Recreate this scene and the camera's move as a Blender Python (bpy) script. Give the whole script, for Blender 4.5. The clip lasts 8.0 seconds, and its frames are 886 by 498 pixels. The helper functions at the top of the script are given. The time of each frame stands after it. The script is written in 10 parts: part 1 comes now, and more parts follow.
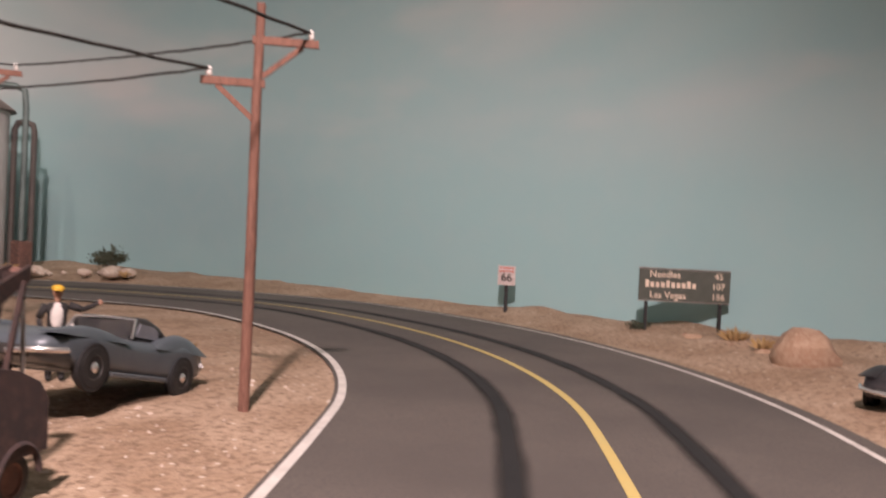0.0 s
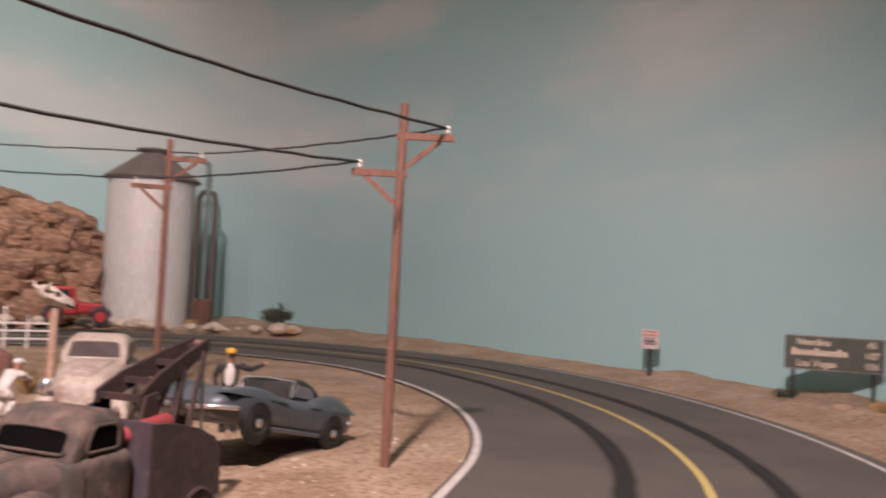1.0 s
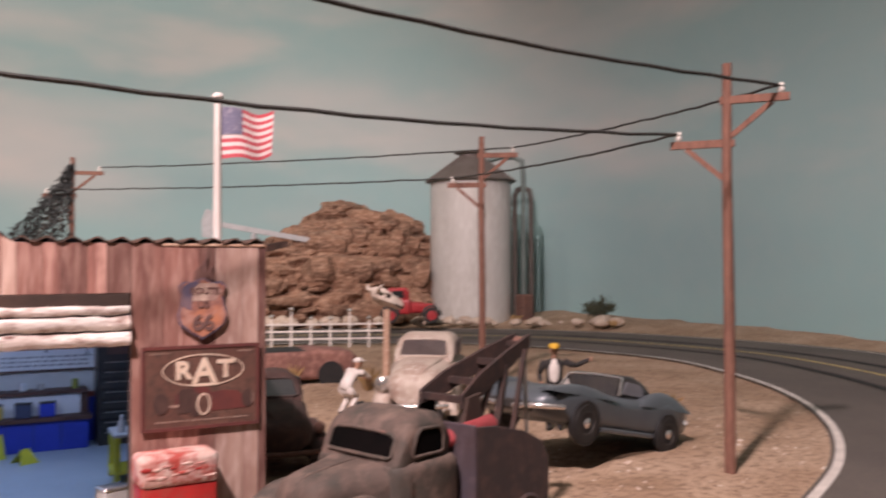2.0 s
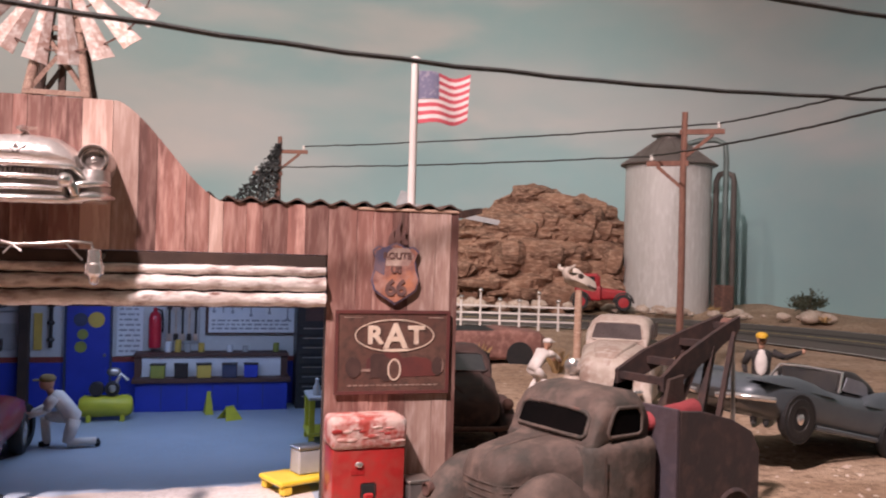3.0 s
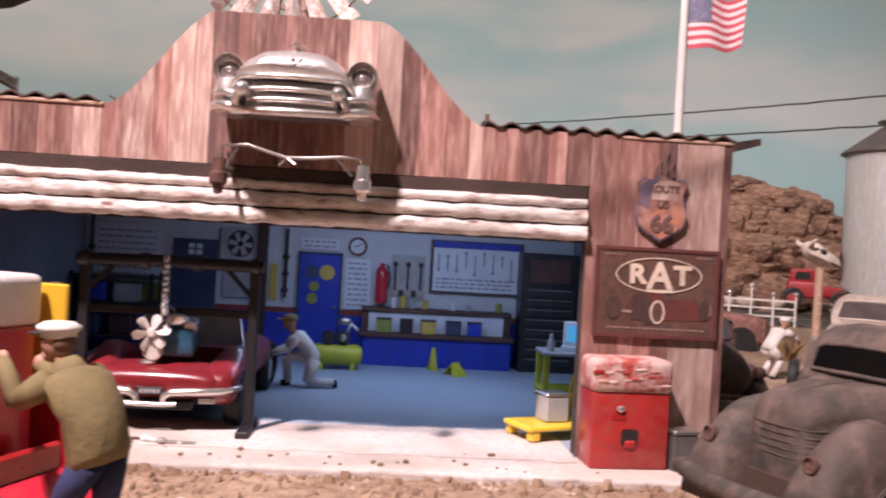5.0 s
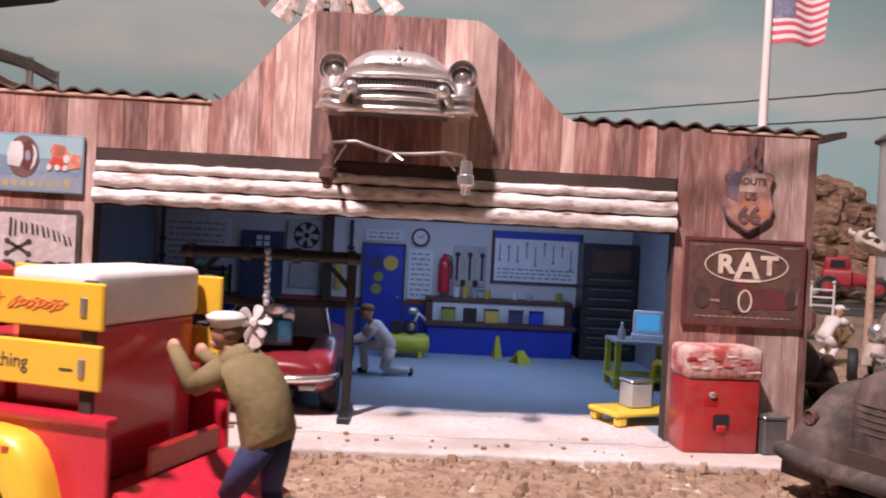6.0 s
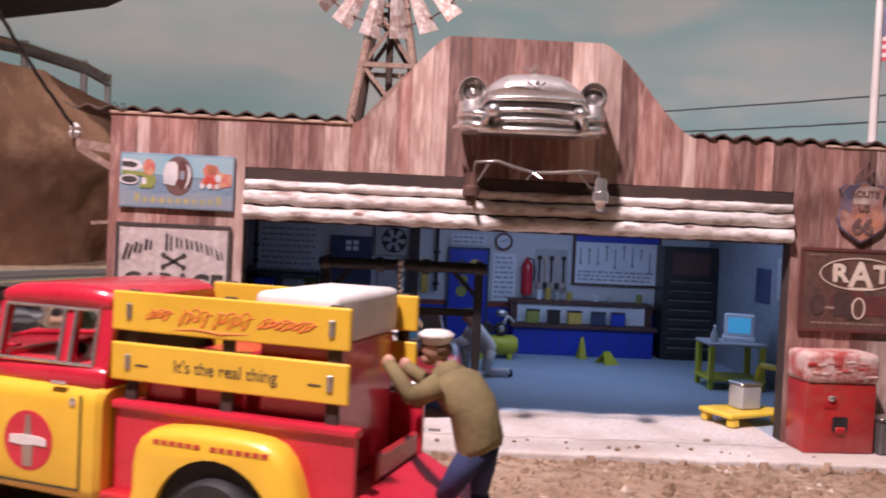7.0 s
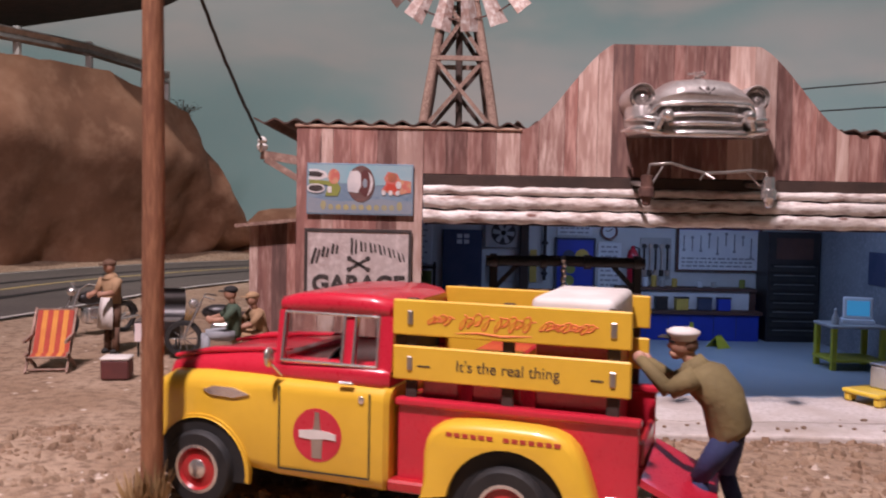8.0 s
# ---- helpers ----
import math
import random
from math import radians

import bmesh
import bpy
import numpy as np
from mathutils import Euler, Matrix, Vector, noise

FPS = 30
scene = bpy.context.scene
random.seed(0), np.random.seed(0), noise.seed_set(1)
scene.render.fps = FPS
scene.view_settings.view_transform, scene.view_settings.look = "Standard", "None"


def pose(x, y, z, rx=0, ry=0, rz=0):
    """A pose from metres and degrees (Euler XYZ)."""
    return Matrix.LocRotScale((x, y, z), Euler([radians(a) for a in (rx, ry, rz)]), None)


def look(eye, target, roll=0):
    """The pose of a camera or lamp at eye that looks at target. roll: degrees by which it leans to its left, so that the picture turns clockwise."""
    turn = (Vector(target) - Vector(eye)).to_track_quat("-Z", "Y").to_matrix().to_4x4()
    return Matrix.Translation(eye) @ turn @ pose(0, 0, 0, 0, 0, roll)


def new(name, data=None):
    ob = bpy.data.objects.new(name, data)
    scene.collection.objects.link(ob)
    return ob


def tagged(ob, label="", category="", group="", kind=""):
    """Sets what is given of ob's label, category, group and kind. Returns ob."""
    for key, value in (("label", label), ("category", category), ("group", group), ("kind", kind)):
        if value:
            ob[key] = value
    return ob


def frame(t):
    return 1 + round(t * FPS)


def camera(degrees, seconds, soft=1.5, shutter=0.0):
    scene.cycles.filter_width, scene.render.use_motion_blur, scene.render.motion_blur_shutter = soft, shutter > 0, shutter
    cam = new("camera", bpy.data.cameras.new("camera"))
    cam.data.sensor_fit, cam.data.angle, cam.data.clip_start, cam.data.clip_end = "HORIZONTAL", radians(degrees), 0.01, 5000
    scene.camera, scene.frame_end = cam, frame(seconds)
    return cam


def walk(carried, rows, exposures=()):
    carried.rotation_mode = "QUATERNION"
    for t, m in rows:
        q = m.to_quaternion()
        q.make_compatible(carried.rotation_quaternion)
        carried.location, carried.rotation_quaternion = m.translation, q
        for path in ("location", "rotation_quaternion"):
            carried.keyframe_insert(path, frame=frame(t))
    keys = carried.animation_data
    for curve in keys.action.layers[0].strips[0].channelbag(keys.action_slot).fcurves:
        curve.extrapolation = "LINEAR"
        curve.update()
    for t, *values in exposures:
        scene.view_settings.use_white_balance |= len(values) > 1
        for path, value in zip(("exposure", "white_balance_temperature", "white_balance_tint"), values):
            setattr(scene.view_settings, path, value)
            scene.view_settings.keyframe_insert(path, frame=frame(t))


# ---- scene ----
# A tabletop diorama at 1:24. All sizes below are full-size metres, brought to the model's size by K.
K = 1 / 24
cam = camera(55.0, 8.0, 2.0, 0.4)
PATH = [
    (0, (2.641, 2.294, 3.056), (4.37, 3.299, 3.025), 2.8),
    (0.5, (1.578, 1.49, 3.535), (3.244, 2.595, 3.6), 4.9),
    (1, (1.779, 1.062, 3.46), (3.289, 2.37, 3.537), 3.1),
    (1.5, (2.351, 1.65, 3.506), (3.542, 3.254, 3.589), 0.4),
    (2, (2.454, 1.909, 3.411), (3.392, 3.675, 3.45), -0.1),
    (2.2, (2.372, 1.912, 3.396), (3.184, 3.74, 3.408), 0.0),
    (3.3, (2.617, 2.537, 2.876), (3.083, 4.481, 2.877), 2.0),
    (3.5, (2.557, 2.565, 2.606), (2.977, 4.521, 2.598), 2.1),
    (4, (2.355, 2.789, 2.34), (2.66, 4.766, 2.348), 3.2),
    (4.5, (2.133, 2.934, 2.334), (2.338, 4.924, 2.344), 3.3),
    (5, (1.744, 3.132, 2.308), (1.864, 5.129, 2.303), 3.2),
    (5.2, (1.509, 3.184, 2.259), (1.594, 5.182, 2.241), 3.0),
    (6.3, (0.462, 2.701, 2.343), (0.545, 4.699, 2.307), 2.9),
    (6.5, (0.154, 2.629, 2.411), (0.219, 4.628, 2.37), 2.9),
    (7, (-0.567, 2.339, 2.477), (-0.522, 4.338, 2.424), 2.6),
    (7.5, (-1.654, 1.865, 2.454), (-1.655, 3.863, 2.374), 2.0),
    (8, (-2.538, 1.719, 2.65), (-2.53, 3.716, 2.554), 1.1),
]
walk(cam, [(t, look(Vector(eye) * K, Vector(target) * K, roll)) for t, eye, target, roll in PATH], [(0.0, -0.1, 6500, 10), (1.0, -0.2, 6500, 10), (2.0, -0.35, 6450, 10), (3.5, -0.35, 6350, 10), (4.5, -0.28, 6250, 10), (5.2, -0.28, 6150, 10), (6.5, -0.5, 6000, 10), (7.0, -0.6, 5950, 10), (7.5, -0.85, 5950, 10), (8.0, -1.0, 5950, 10)])

# ---- world and lamps ----
world = bpy.data.worlds.new("world")
scene.world = world
world.use_nodes = True
world.node_tree.nodes["Background"].inputs[0].default_value = (0.9, 0.95, 1.0, 1)
world.node_tree.nodes["Background"].inputs[1].default_value = 0.035


def lamp(name, kind, eye, target, watts, color, size=0.1, spot=0):
    data = bpy.data.lights.new(name, kind)
    data.energy, data.color = watts, color
    if kind == "AREA":
        data.shape, data.size, data.size_y = "RECTANGLE", size[0] * K, size[1] * K
    else:
        data.shadow_soft_size = size * K
    if spot:
        data.spot_size, data.spot_blend = radians(spot), 0.6
    ob = new(name, data)
    ob.matrix_world = look(Vector(eye) * K, Vector(target) * K)
    return ob


lamp("display_spotlight", "SPOT", (-8.0, -1.5, 27.5), (4.2, 16.5, 0), 212, (1.0, 0.775, 0.77), 0.9, 102)
# unseen fill spots, added to brighten the left and right backdrop
lamp("backdrop_fill_spot", "SPOT", (-14, 16, 46), (-14, 61, 17), 243, (1.0, 0.87, 0.80), 1.0, 104)
lamp("backdrop_fill_spot", "SPOT", (-6, 2, 48), (37, 26, 28), 41, (1.0, 0.87, 0.80), 1.0, 66)
# broad unseen fill, added to lift the shadows everywhere
lamp("overhead_fill_lamp", "AREA", (8, 4, 62), (8, 14, 0), 9, (1.0, 0.95, 0.9), (50, 30))
lamp("garage_ceiling_lamp", "AREA", (2.4, 17.0, 3.05), (2.6, 17.6, 0), 0.31, (0.50, 0.64, 1.0), (4.6, 2.6))
scene.view_settings.exposure = 0.0

# ---- mesh helpers ----
def box(bm, x0, x1, y0, y1, z0, z1, bevel=0.0, segs=1):
    """A box between two corners, with its edges rounded by bevel."""
    vs = [bm.verts.new((x, y, z)) for z in (z0, z1) for x, y in ((x0, y0), (x1, y0), (x1, y1), (x0, y1))]
    fs = [bm.faces.new([vs[i] for i in q]) for q in ((3, 2, 1, 0), (4, 5, 6, 7), (0, 1, 5, 4), (1, 2, 6, 5), (2, 3, 7, 6), (3, 0, 4, 7))]
    if bevel:
        edges = list({e for f in fs for e in f.edges})
        bmesh.ops.bevel(bm, geom=edges, offset=bevel, segments=segs, affect="EDGES", profile=0.5)
    return bm


def rod(bm, p0, p1, r0, r1=None, n=10, caps=True):
    """A round bar from p0 to p1."""
    r1 = r0 if r1 is None else r1
    p0, p1 = Vector(p0), Vector(p1)
    q = (p1 - p0).to_track_quat("Z", "Y")
    rings = []
    for p, r in ((p0, r0), (p1, r1)):
        rings.append([bm.verts.new(p + q @ Vector((r * math.cos(2 * math.pi * i / n), r * math.sin(2 * math.pi * i / n), 0))) for i in range(n)])
    for i in range(n):
        j = (i + 1) % n
        bm.faces.new((rings[0][i], rings[0][j], rings[1][j], rings[1][i]))
    if caps:
        bm.faces.new(rings[0][::-1])
        bm.faces.new(rings[1])
    return bm


def beam(bm, p0, p1, w, h=None, up=(0, 0, 1)):
    """A squared bar from p0 to p1, w across and h along up."""
    h = w if h is None else h
    p0, p1 = Vector(p0), Vector(p1)
    d = (p1 - p0).normalized()
    side = d.cross(Vector(up))
    if side.length < 1e-4:
        side = d.cross(Vector((1, 0, 0)))
    side.normalize()
    top = side.cross(d)
    rings = []
    for p in (p0, p1):
        rings.append([bm.verts.new(p + side * (a * w / 2) + top * (b * h / 2)) for a, b in ((-1, -1), (1, -1), (1, 1), (-1, 1))])
    for i in range(4):
        j = (i + 1) % 4
        bm.faces.new((rings[0][i], rings[0][j], rings[1][j], rings[1][i]))
    bm.faces.new(rings[0][::-1])
    bm.faces.new(rings[1])
    return bm


def tube(bm, pts, r, n=8):
    """A round bar bent through the points."""
    pts = [Vector(p) for p in pts]
    rings = []
    for i, p in enumerate(pts):
        d = (pts[min(i + 1, len(pts) - 1)] - pts[max(i - 1, 0)]).normalized()
        q = d.to_track_quat("Z", "Y")
        rr = r[i] if isinstance(r, (list, tuple)) else r
        rings.append([bm.verts.new(p + q @ Vector((rr * math.cos(2 * math.pi * k / n), rr * math.sin(2 * math.pi * k / n), 0))) for k in range(n)])
    for a, b in zip(rings, rings[1:]):
        # bring the next ring into step with the last
        best = min(range(n), key=lambda s: sum((a[k].co - b[(k + s) % n].co).length for k in range(n)))
        b[:] = b[best:] + b[:best]
        for k in range(n):
            j = (k + 1) % n
            bm.faces.new((a[k], a[j], b[j], b[k]))
    bm.faces.new(rings[0][::-1])
    bm.faces.new(rings[-1])
    return bm


def ball(bm, c, r, n=10, squash=(1, 1, 1)):
    made = bmesh.ops.create_uvsphere(bm, u_segments=n, v_segments=max(5, n * 2 // 3), radius=1)
    for v in made["verts"]:
        v.co = Vector((v.co.x * r * squash[0], v.co.y * r * squash[1], v.co.z * r * squash[2])) + Vector(c)
    return bm


def turned(bm, profile, c=(0, 0, 0), axis="z", n=20, loop=False):
    """A turned shape: profile of (radius, height) along the axis from c."""
    rings = []
    for r, h in profile:
        ring = []
        for i in range(n):
            a = 2 * math.pi * i / n
            u, v = r * math.cos(a), r * math.sin(a)
            p = {"z": (u, v, h), "y": (v, h, u), "x": (h, u, v)}[axis]
            ring.append(bm.verts.new(Vector(p) + Vector(c)))
        rings.append(ring)
    for a, b in zip(rings, rings[1:]):
        for i in range(n):
            j = (i + 1) % n
            bm.faces.new((a[i], a[j], b[j], b[i]))
    if loop:
        for i in range(n):
            j = (i + 1) % n
            bm.faces.new((rings[-1][i], rings[-1][j], rings[0][j], rings[0][i]))
    else:
        bm.faces.new(rings[0][::-1])
        bm.faces.new(rings[-1])
    return bm


def slab(bm, outline, a0, a1, axis="y", bevel=0.0):
    """A flat plate with the outline, from a0 to a1 along the axis. Outline: (x, z) for y, (x, y) for z, (y, z) for x."""
    def at(u, v, a):
        return {"y": (u, a, v), "z": (u, v, a), "x": (a, u, v)}[axis]
    lo = [bm.verts.new(at(u, v, a0)) for u, v in outline]
    hi = [bm.verts.new(at(u, v, a1)) for u, v in outline]
    fs = [bm.faces.new(lo), bm.faces.new(hi[::-1])]
    n = len(outline)
    for i in range(n):
        j = (i + 1) % n
        fs.append(bm.faces.new((lo[j], lo[i], hi[i], hi[j])))
    bmesh.ops.recalc_face_normals(bm, faces=fs)
    if bevel:
        es = [e for e in set(fs[0].edges) | set(fs[1].edges)]
        bmesh.ops.bevel(bm, geom=es, offset=bevel, segments=2, affect="EDGES", profile=0.5)
    return bm


def loft(bm, rings, closed=True, caps=True):
    """Skin over rings of equally many points."""
    rs = [[bm.verts.new(p) for p in ring] for ring in rings]
    n = len(rs[0])
    fs = []
    for a, b in zip(rs, rs[1:]):
        for i in range(n if closed else n - 1):
            j = (i + 1) % n
            fs.append(bm.faces.new((a[i], a[j], b[j], b[i])))
    if caps and closed:
        fs.append(bm.faces.new(rs[0][::-1]))
        fs.append(bm.faces.new(rs[-1]))
    bmesh.ops.recalc_face_normals(bm, faces=fs)
    return bm


def mesh_of(name, bm, mat, smooth=None):
    """bm brought to the model's size, as a mesh. smooth: the angle in degrees below which edges are shaded smooth."""
    bmesh.ops.scale(bm, vec=(K, K, K), verts=bm.verts)
    me = bpy.data.meshes.new(name)
    if smooth:
        lim = radians(smooth)
        for f in bm.faces:
            f.smooth = True
        for e in bm.edges:
            if len(e.link_faces) == 2 and e.calc_face_angle(0) > lim:
                e.smooth = False
    bm.to_mesh(me)
    bm.free()
    me.materials.append(mat)
    return me


def part(name, bm, mat, parent=None, label="", smooth=None):
    ob = new(name, mesh_of(name, bm, mat, smooth))
    ob.parent = parent
    return tagged(ob, label)


def thing(name, loc, rz, label, category, group="", kind=""):
    ob = new(name)
    ob.empty_display_size = 0.01
    ob.matrix_basis = pose(loc[0] * K, loc[1] * K, loc[2] * K, 0, 0, rz)
    return tagged(ob, label, category, group, kind)


def structure(name, bm, mat, label, category, smooth=None):
    return tagged(part(name, bm, mat, None, label, smooth), label, category, "", "structure")


def writing(text, size, mat, name, parent, m, depth=0.004, label="", bold=0.0):
    """Raised lettering, turned into a mesh; m in full-size metres."""
    data = bpy.data.curves.new(name, "FONT")
    data.body, data.size, data.align_x, data.align_y = text, size, "CENTER", "CENTER"
    data.extrude, data.offset = depth, bold
    ob = bpy.data.objects.new(name, data)
    scene.collection.objects.link(ob)
    bpy.context.view_layer.update()
    me = bpy.data.meshes.new_from_object(ob.evaluated_get(bpy.context.evaluated_depsgraph_get()))
    bpy.data.objects.remove(ob)
    me.transform(Matrix.Diagonal((K, K, K, 1)) @ m)
    me.materials.clear()
    me.materials.append(mat)
    out = new(name, me)
    out.parent = parent
    return tagged(out, label)


# ---- materials ----
def material(name, color, rough=0.6, metal=0.0, second=None, scale=3.0, mix=(0.35, 0.65), third=None, fine=40.0, bump=0.0, bump_scale=60.0, stretch=(1, 1, 1), rough_var=0.1, random_var=0.0, coat=0.0, speck=None):
    """Procedural: base colour, wide blotches of a second, fine grain of a third, bump; sizes per full-size metre."""
    m = bpy.data.materials.new(name)
    m.use_nodes = True
    nt = m.node_tree
    nodes, links = nt.nodes, nt.links
    bsdf = nodes["Principled BSDF"]
    coord = nodes.new("ShaderNodeTexCoord")
    mapping = nodes.new("ShaderNodeMapping")
    mapping.inputs["Scale"].default_value = [24 * s for s in stretch]
    links.new(coord.outputs["Object"], mapping.inputs["Vector"])
    info = nodes.new("ShaderNodeObjectInfo")
    shift = nodes.new("ShaderNodeVectorMath")
    shift.operation = "ADD"
    links.new(mapping.outputs[0], shift.inputs[0])
    spread = nodes.new("ShaderNodeMath")
    spread.operation = "MULTIPLY"
    spread.inputs[1].default_value = 57.0
    links.new(info.outputs["Random"], spread.inputs[0])
    links.new(spread.outputs[0], shift.inputs[1])

    def tex(s, detail=4.0):
        n = nodes.new("ShaderNodeTexNoise")
        n.inputs["Scale"].default_value, n.inputs["Detail"].default_value, n.inputs["Roughness"].default_value = s, detail, 0.6
        links.new(shift.outputs[0], n.inputs["Vector"])
        return n

    def ramp(src, lo, hi):
        r = nodes.new("ShaderNodeMapRange")
        r.inputs["From Min"].default_value, r.inputs["From Max"].default_value = lo, hi
        links.new(src, r.inputs["Value"])
        return r.outputs["Result"]

    def blend(fac, a, b):
        n = nodes.new("ShaderNodeMix")
        n.data_type = "RGBA"
        links.new(fac, n.inputs["Factor"])
        for sock, v in ((n.inputs[6], a), (n.inputs[7], b)):
            if isinstance(v, tuple):
                sock.default_value = (*v, 1)
            else:
                links.new(v, sock)
        return n.outputs[2]

    out = color
    wide = tex(scale)
    if second:
        out = blend(ramp(wide.outputs[0], *mix), out, second)
    grain = tex(fine, 3.0)
    if third:
        out = blend(ramp(grain.outputs[0], 0.45, 0.7), out, third)
    if speck:
        sp = nodes.new("ShaderNodeTexVoronoi")
        sp.inputs["Scale"].default_value = speck[1]
        links.new(shift.outputs[0], sp.inputs["Vector"])
        out = blend(ramp(sp.outputs["Distance"], speck[2], speck[2] * 0.6), out, speck[0])
    if random_var:
        hsv = nodes.new("ShaderNodeHueSaturation")
        r = nodes.new("ShaderNodeMapRange")
        r.inputs["To Min"].default_value, r.inputs["To Max"].default_value = 1 - random_var, 1 + random_var
        links.new(info.outputs["Random"], r.inputs["Value"])
        links.new(r.outputs[0], hsv.inputs["Value"])
        if isinstance(out, tuple):
            hsv.inputs["Color"].default_value = (*out, 1)
        else:
            links.new(out, hsv.inputs["Color"])
        out = hsv.outputs[0]
    if isinstance(out, tuple):
        bsdf.inputs["Base Color"].default_value = (*out, 1)
    else:
        links.new(out, bsdf.inputs["Base Color"])
    rr = nodes.new("ShaderNodeMapRange")
    rr.inputs["To Min"].default_value, rr.inputs["To Max"].default_value = max(0.02, rough - rough_var), min(1, rough + rough_var)
    links.new(grain.outputs[0], rr.inputs["Value"])
    links.new(rr.outputs[0], bsdf.inputs["Roughness"])
    bsdf.inputs["Metallic"].default_value = metal
    bsdf.inputs["Coat Weight"].default_value = coat
    bsdf.inputs["Coat Roughness"].default_value = 0.06
    if bump:
        b = nodes.new("ShaderNodeBump")
        b.inputs["Strength"].default_value = 1.0
        b.inputs["Distance"].default_value = bump * K
        links.new(tex(bump_scale, 5.0).outputs[0], b.inputs["Height"])
        links.new(b.outputs[0], bsdf.inputs["Normal"])
    return m


def glow(name, color, strength):
    m = bpy.data.materials.new(name)
    m.use_nodes = True
    b = m.node_tree.nodes["Principled BSDF"]
    b.inputs["Base Color"].default_value = (*color, 1)
    b.inputs["Emission Color"].default_value = (*color, 1)
    b.inputs["Emission Strength"].default_value = strength
    return m


def glass_like(name, tint):
    m = bpy.data.materials.new(name)
    m.use_nodes = True
    b = m.node_tree.nodes["Principled BSDF"]
    b.inputs["Base Color"].default_value = (*tint, 1)
    b.inputs["Roughness"].default_value = 0.05
    b.inputs["Transmission Weight"].default_value = 1.0
    b.inputs["IOR"].default_value = 1.1
    return m


M = {}
M["sand"] = material("sand", (0.31, 0.205, 0.130), 0.95, 0, (0.43, 0.310, 0.215), 0.55, (0.38, 0.62), (0.18, 0.115, 0.072), 7.0, 0.07, 10.0, speck=((0.62, 0.52, 0.42), 2.6, 0.13))
M["asphalt"] = material("asphalt", (0.078, 0.066, 0.057), 0.92, 0, (0.112, 0.094, 0.079), 0.22, (0.38, 0.64), (0.068, 0.061, 0.057), 22.0, 0.008, 40.0)
M["clod"] = material("clod", (0.25, 0.155, 0.095), 0.95, 0, (0.36, 0.255, 0.17), 1.2, (0.4, 0.62), (0.16, 0.10, 0.062), 8.0, 0.03, 12.0)
M["rubber"] = material("rubber", (0.012, 0.012, 0.013), 0.65, 0, (0.022, 0.02, 0.019), 6.0, bump=0.004)
M["slot"] = material("slot", (0.005, 0.005, 0.005), 0.9, 0, (0.010, 0.009, 0.009), 1.2, third=(0.012, 0.012, 0.012), fine=8)
M["line_white"] = material("line_white", (0.62, 0.58, 0.53), 0.8, 0, (0.45, 0.42, 0.38), 2.0, third=(0.5, 0.47, 0.43), fine=18)
M["line_yellow"] = material("line_yellow", (0.50, 0.37, 0.12), 0.8, 0, (0.45, 0.36, 0.14), 2.0, third=(0.5, 0.4, 0.14), fine=18)
M["slab"] = material("slab", (0.64, 0.58, 0.54), 0.9, 0, (0.46, 0.38, 0.32), 0.9, (0.42, 0.7), (0.5, 0.44, 0.39), 14.0, 0.012, 20.0)
M["blue_floor"] = material("blue_floor", (0.38, 0.43, 0.50), 0.55, 0, (0.31, 0.36, 0.43), 0.7, (0.35, 0.65), (0.34, 0.43, 0.52), 20.0, 0.003, 30.0)
M["wood_red"] = material("wood_red", (0.305, 0.145, 0.115), 0.8, 0, (0.150, 0.066, 0.054), 1.3, (0.36, 0.64), (0.43, 0.26, 0.215), 6.0, 0.006, 12.0, (2.2, 2.2, 0.32), random_var=0.40, speck=((0.13, 0.07, 0.055), 1.1, 0.10))
M["pole_wood"] = material("pole_wood", (0.19, 0.092, 0.064), 0.85, 0, (0.125, 0.060, 0.043), 2.0, third=(0.26, 0.13, 0.092), fine=14, bump=0.02, bump_scale=10, stretch=(3, 3, 0.3))
# more orange pole wood, also lightened for the stronger light on that pole
M["pole_orange_lit"] = material("pole_orange_lit", (0.29, 0.125, 0.058), 0.85, 0, (0.20, 0.082, 0.042), 2.0, third=(0.36, 0.17, 0.085), fine=14, bump=0.02, bump_scale=10, stretch=(3, 3, 0.3))
M["old_wood"] = material("old_wood", (0.30, 0.19, 0.15), 0.9, 0, (0.2, 0.12, 0.09), 2.0, third=(0.4, 0.28, 0.22), fine=14, bump=0.02, bump_scale=12)
M["log"] = material("log", (0.80, 0.74, 0.69), 0.6, 0, (0.56, 0.45, 0.39), 1.4, (0.5, 0.76), (0.30, 0.20, 0.165), 4.0, 0.03, 9.0, (0.9, 2.2, 2.2), speck=((0.22, 0.11, 0.085), 1.6, 0.13))
# old_wood darkened to about a quarter: shade put into the colour
M["old_wood_shaded"] = material("old_wood_shaded", (0.075, 0.045, 0.036), 0.85, 0, (0.045, 0.03, 0.025), 2.0, third=(0.11, 0.07, 0.055), fine=12, bump=0.015, bump_scale=10)
M["dark_wood"] = material("dark_wood", (0.035, 0.022, 0.017), 0.8, 0, (0.06, 0.035, 0.026), 2.0, bump=0.01, bump_scale=14)
M["rust_roof"] = material("rust_roof", (0.085, 0.055, 0.045), 0.75, 0.2, (0.15, 0.085, 0.06), 1.2, third=(0.05, 0.038, 0.034), fine=9, bump=0.01)
M["silo_metal"] = material("silo_metal", (0.56, 0.54, 0.52), 0.6, 0.15, (0.48, 0.455, 0.43), 0.35, third=(0.60, 0.58, 0.56), fine=5, bump=0.006, stretch=(1, 1, 0.3))
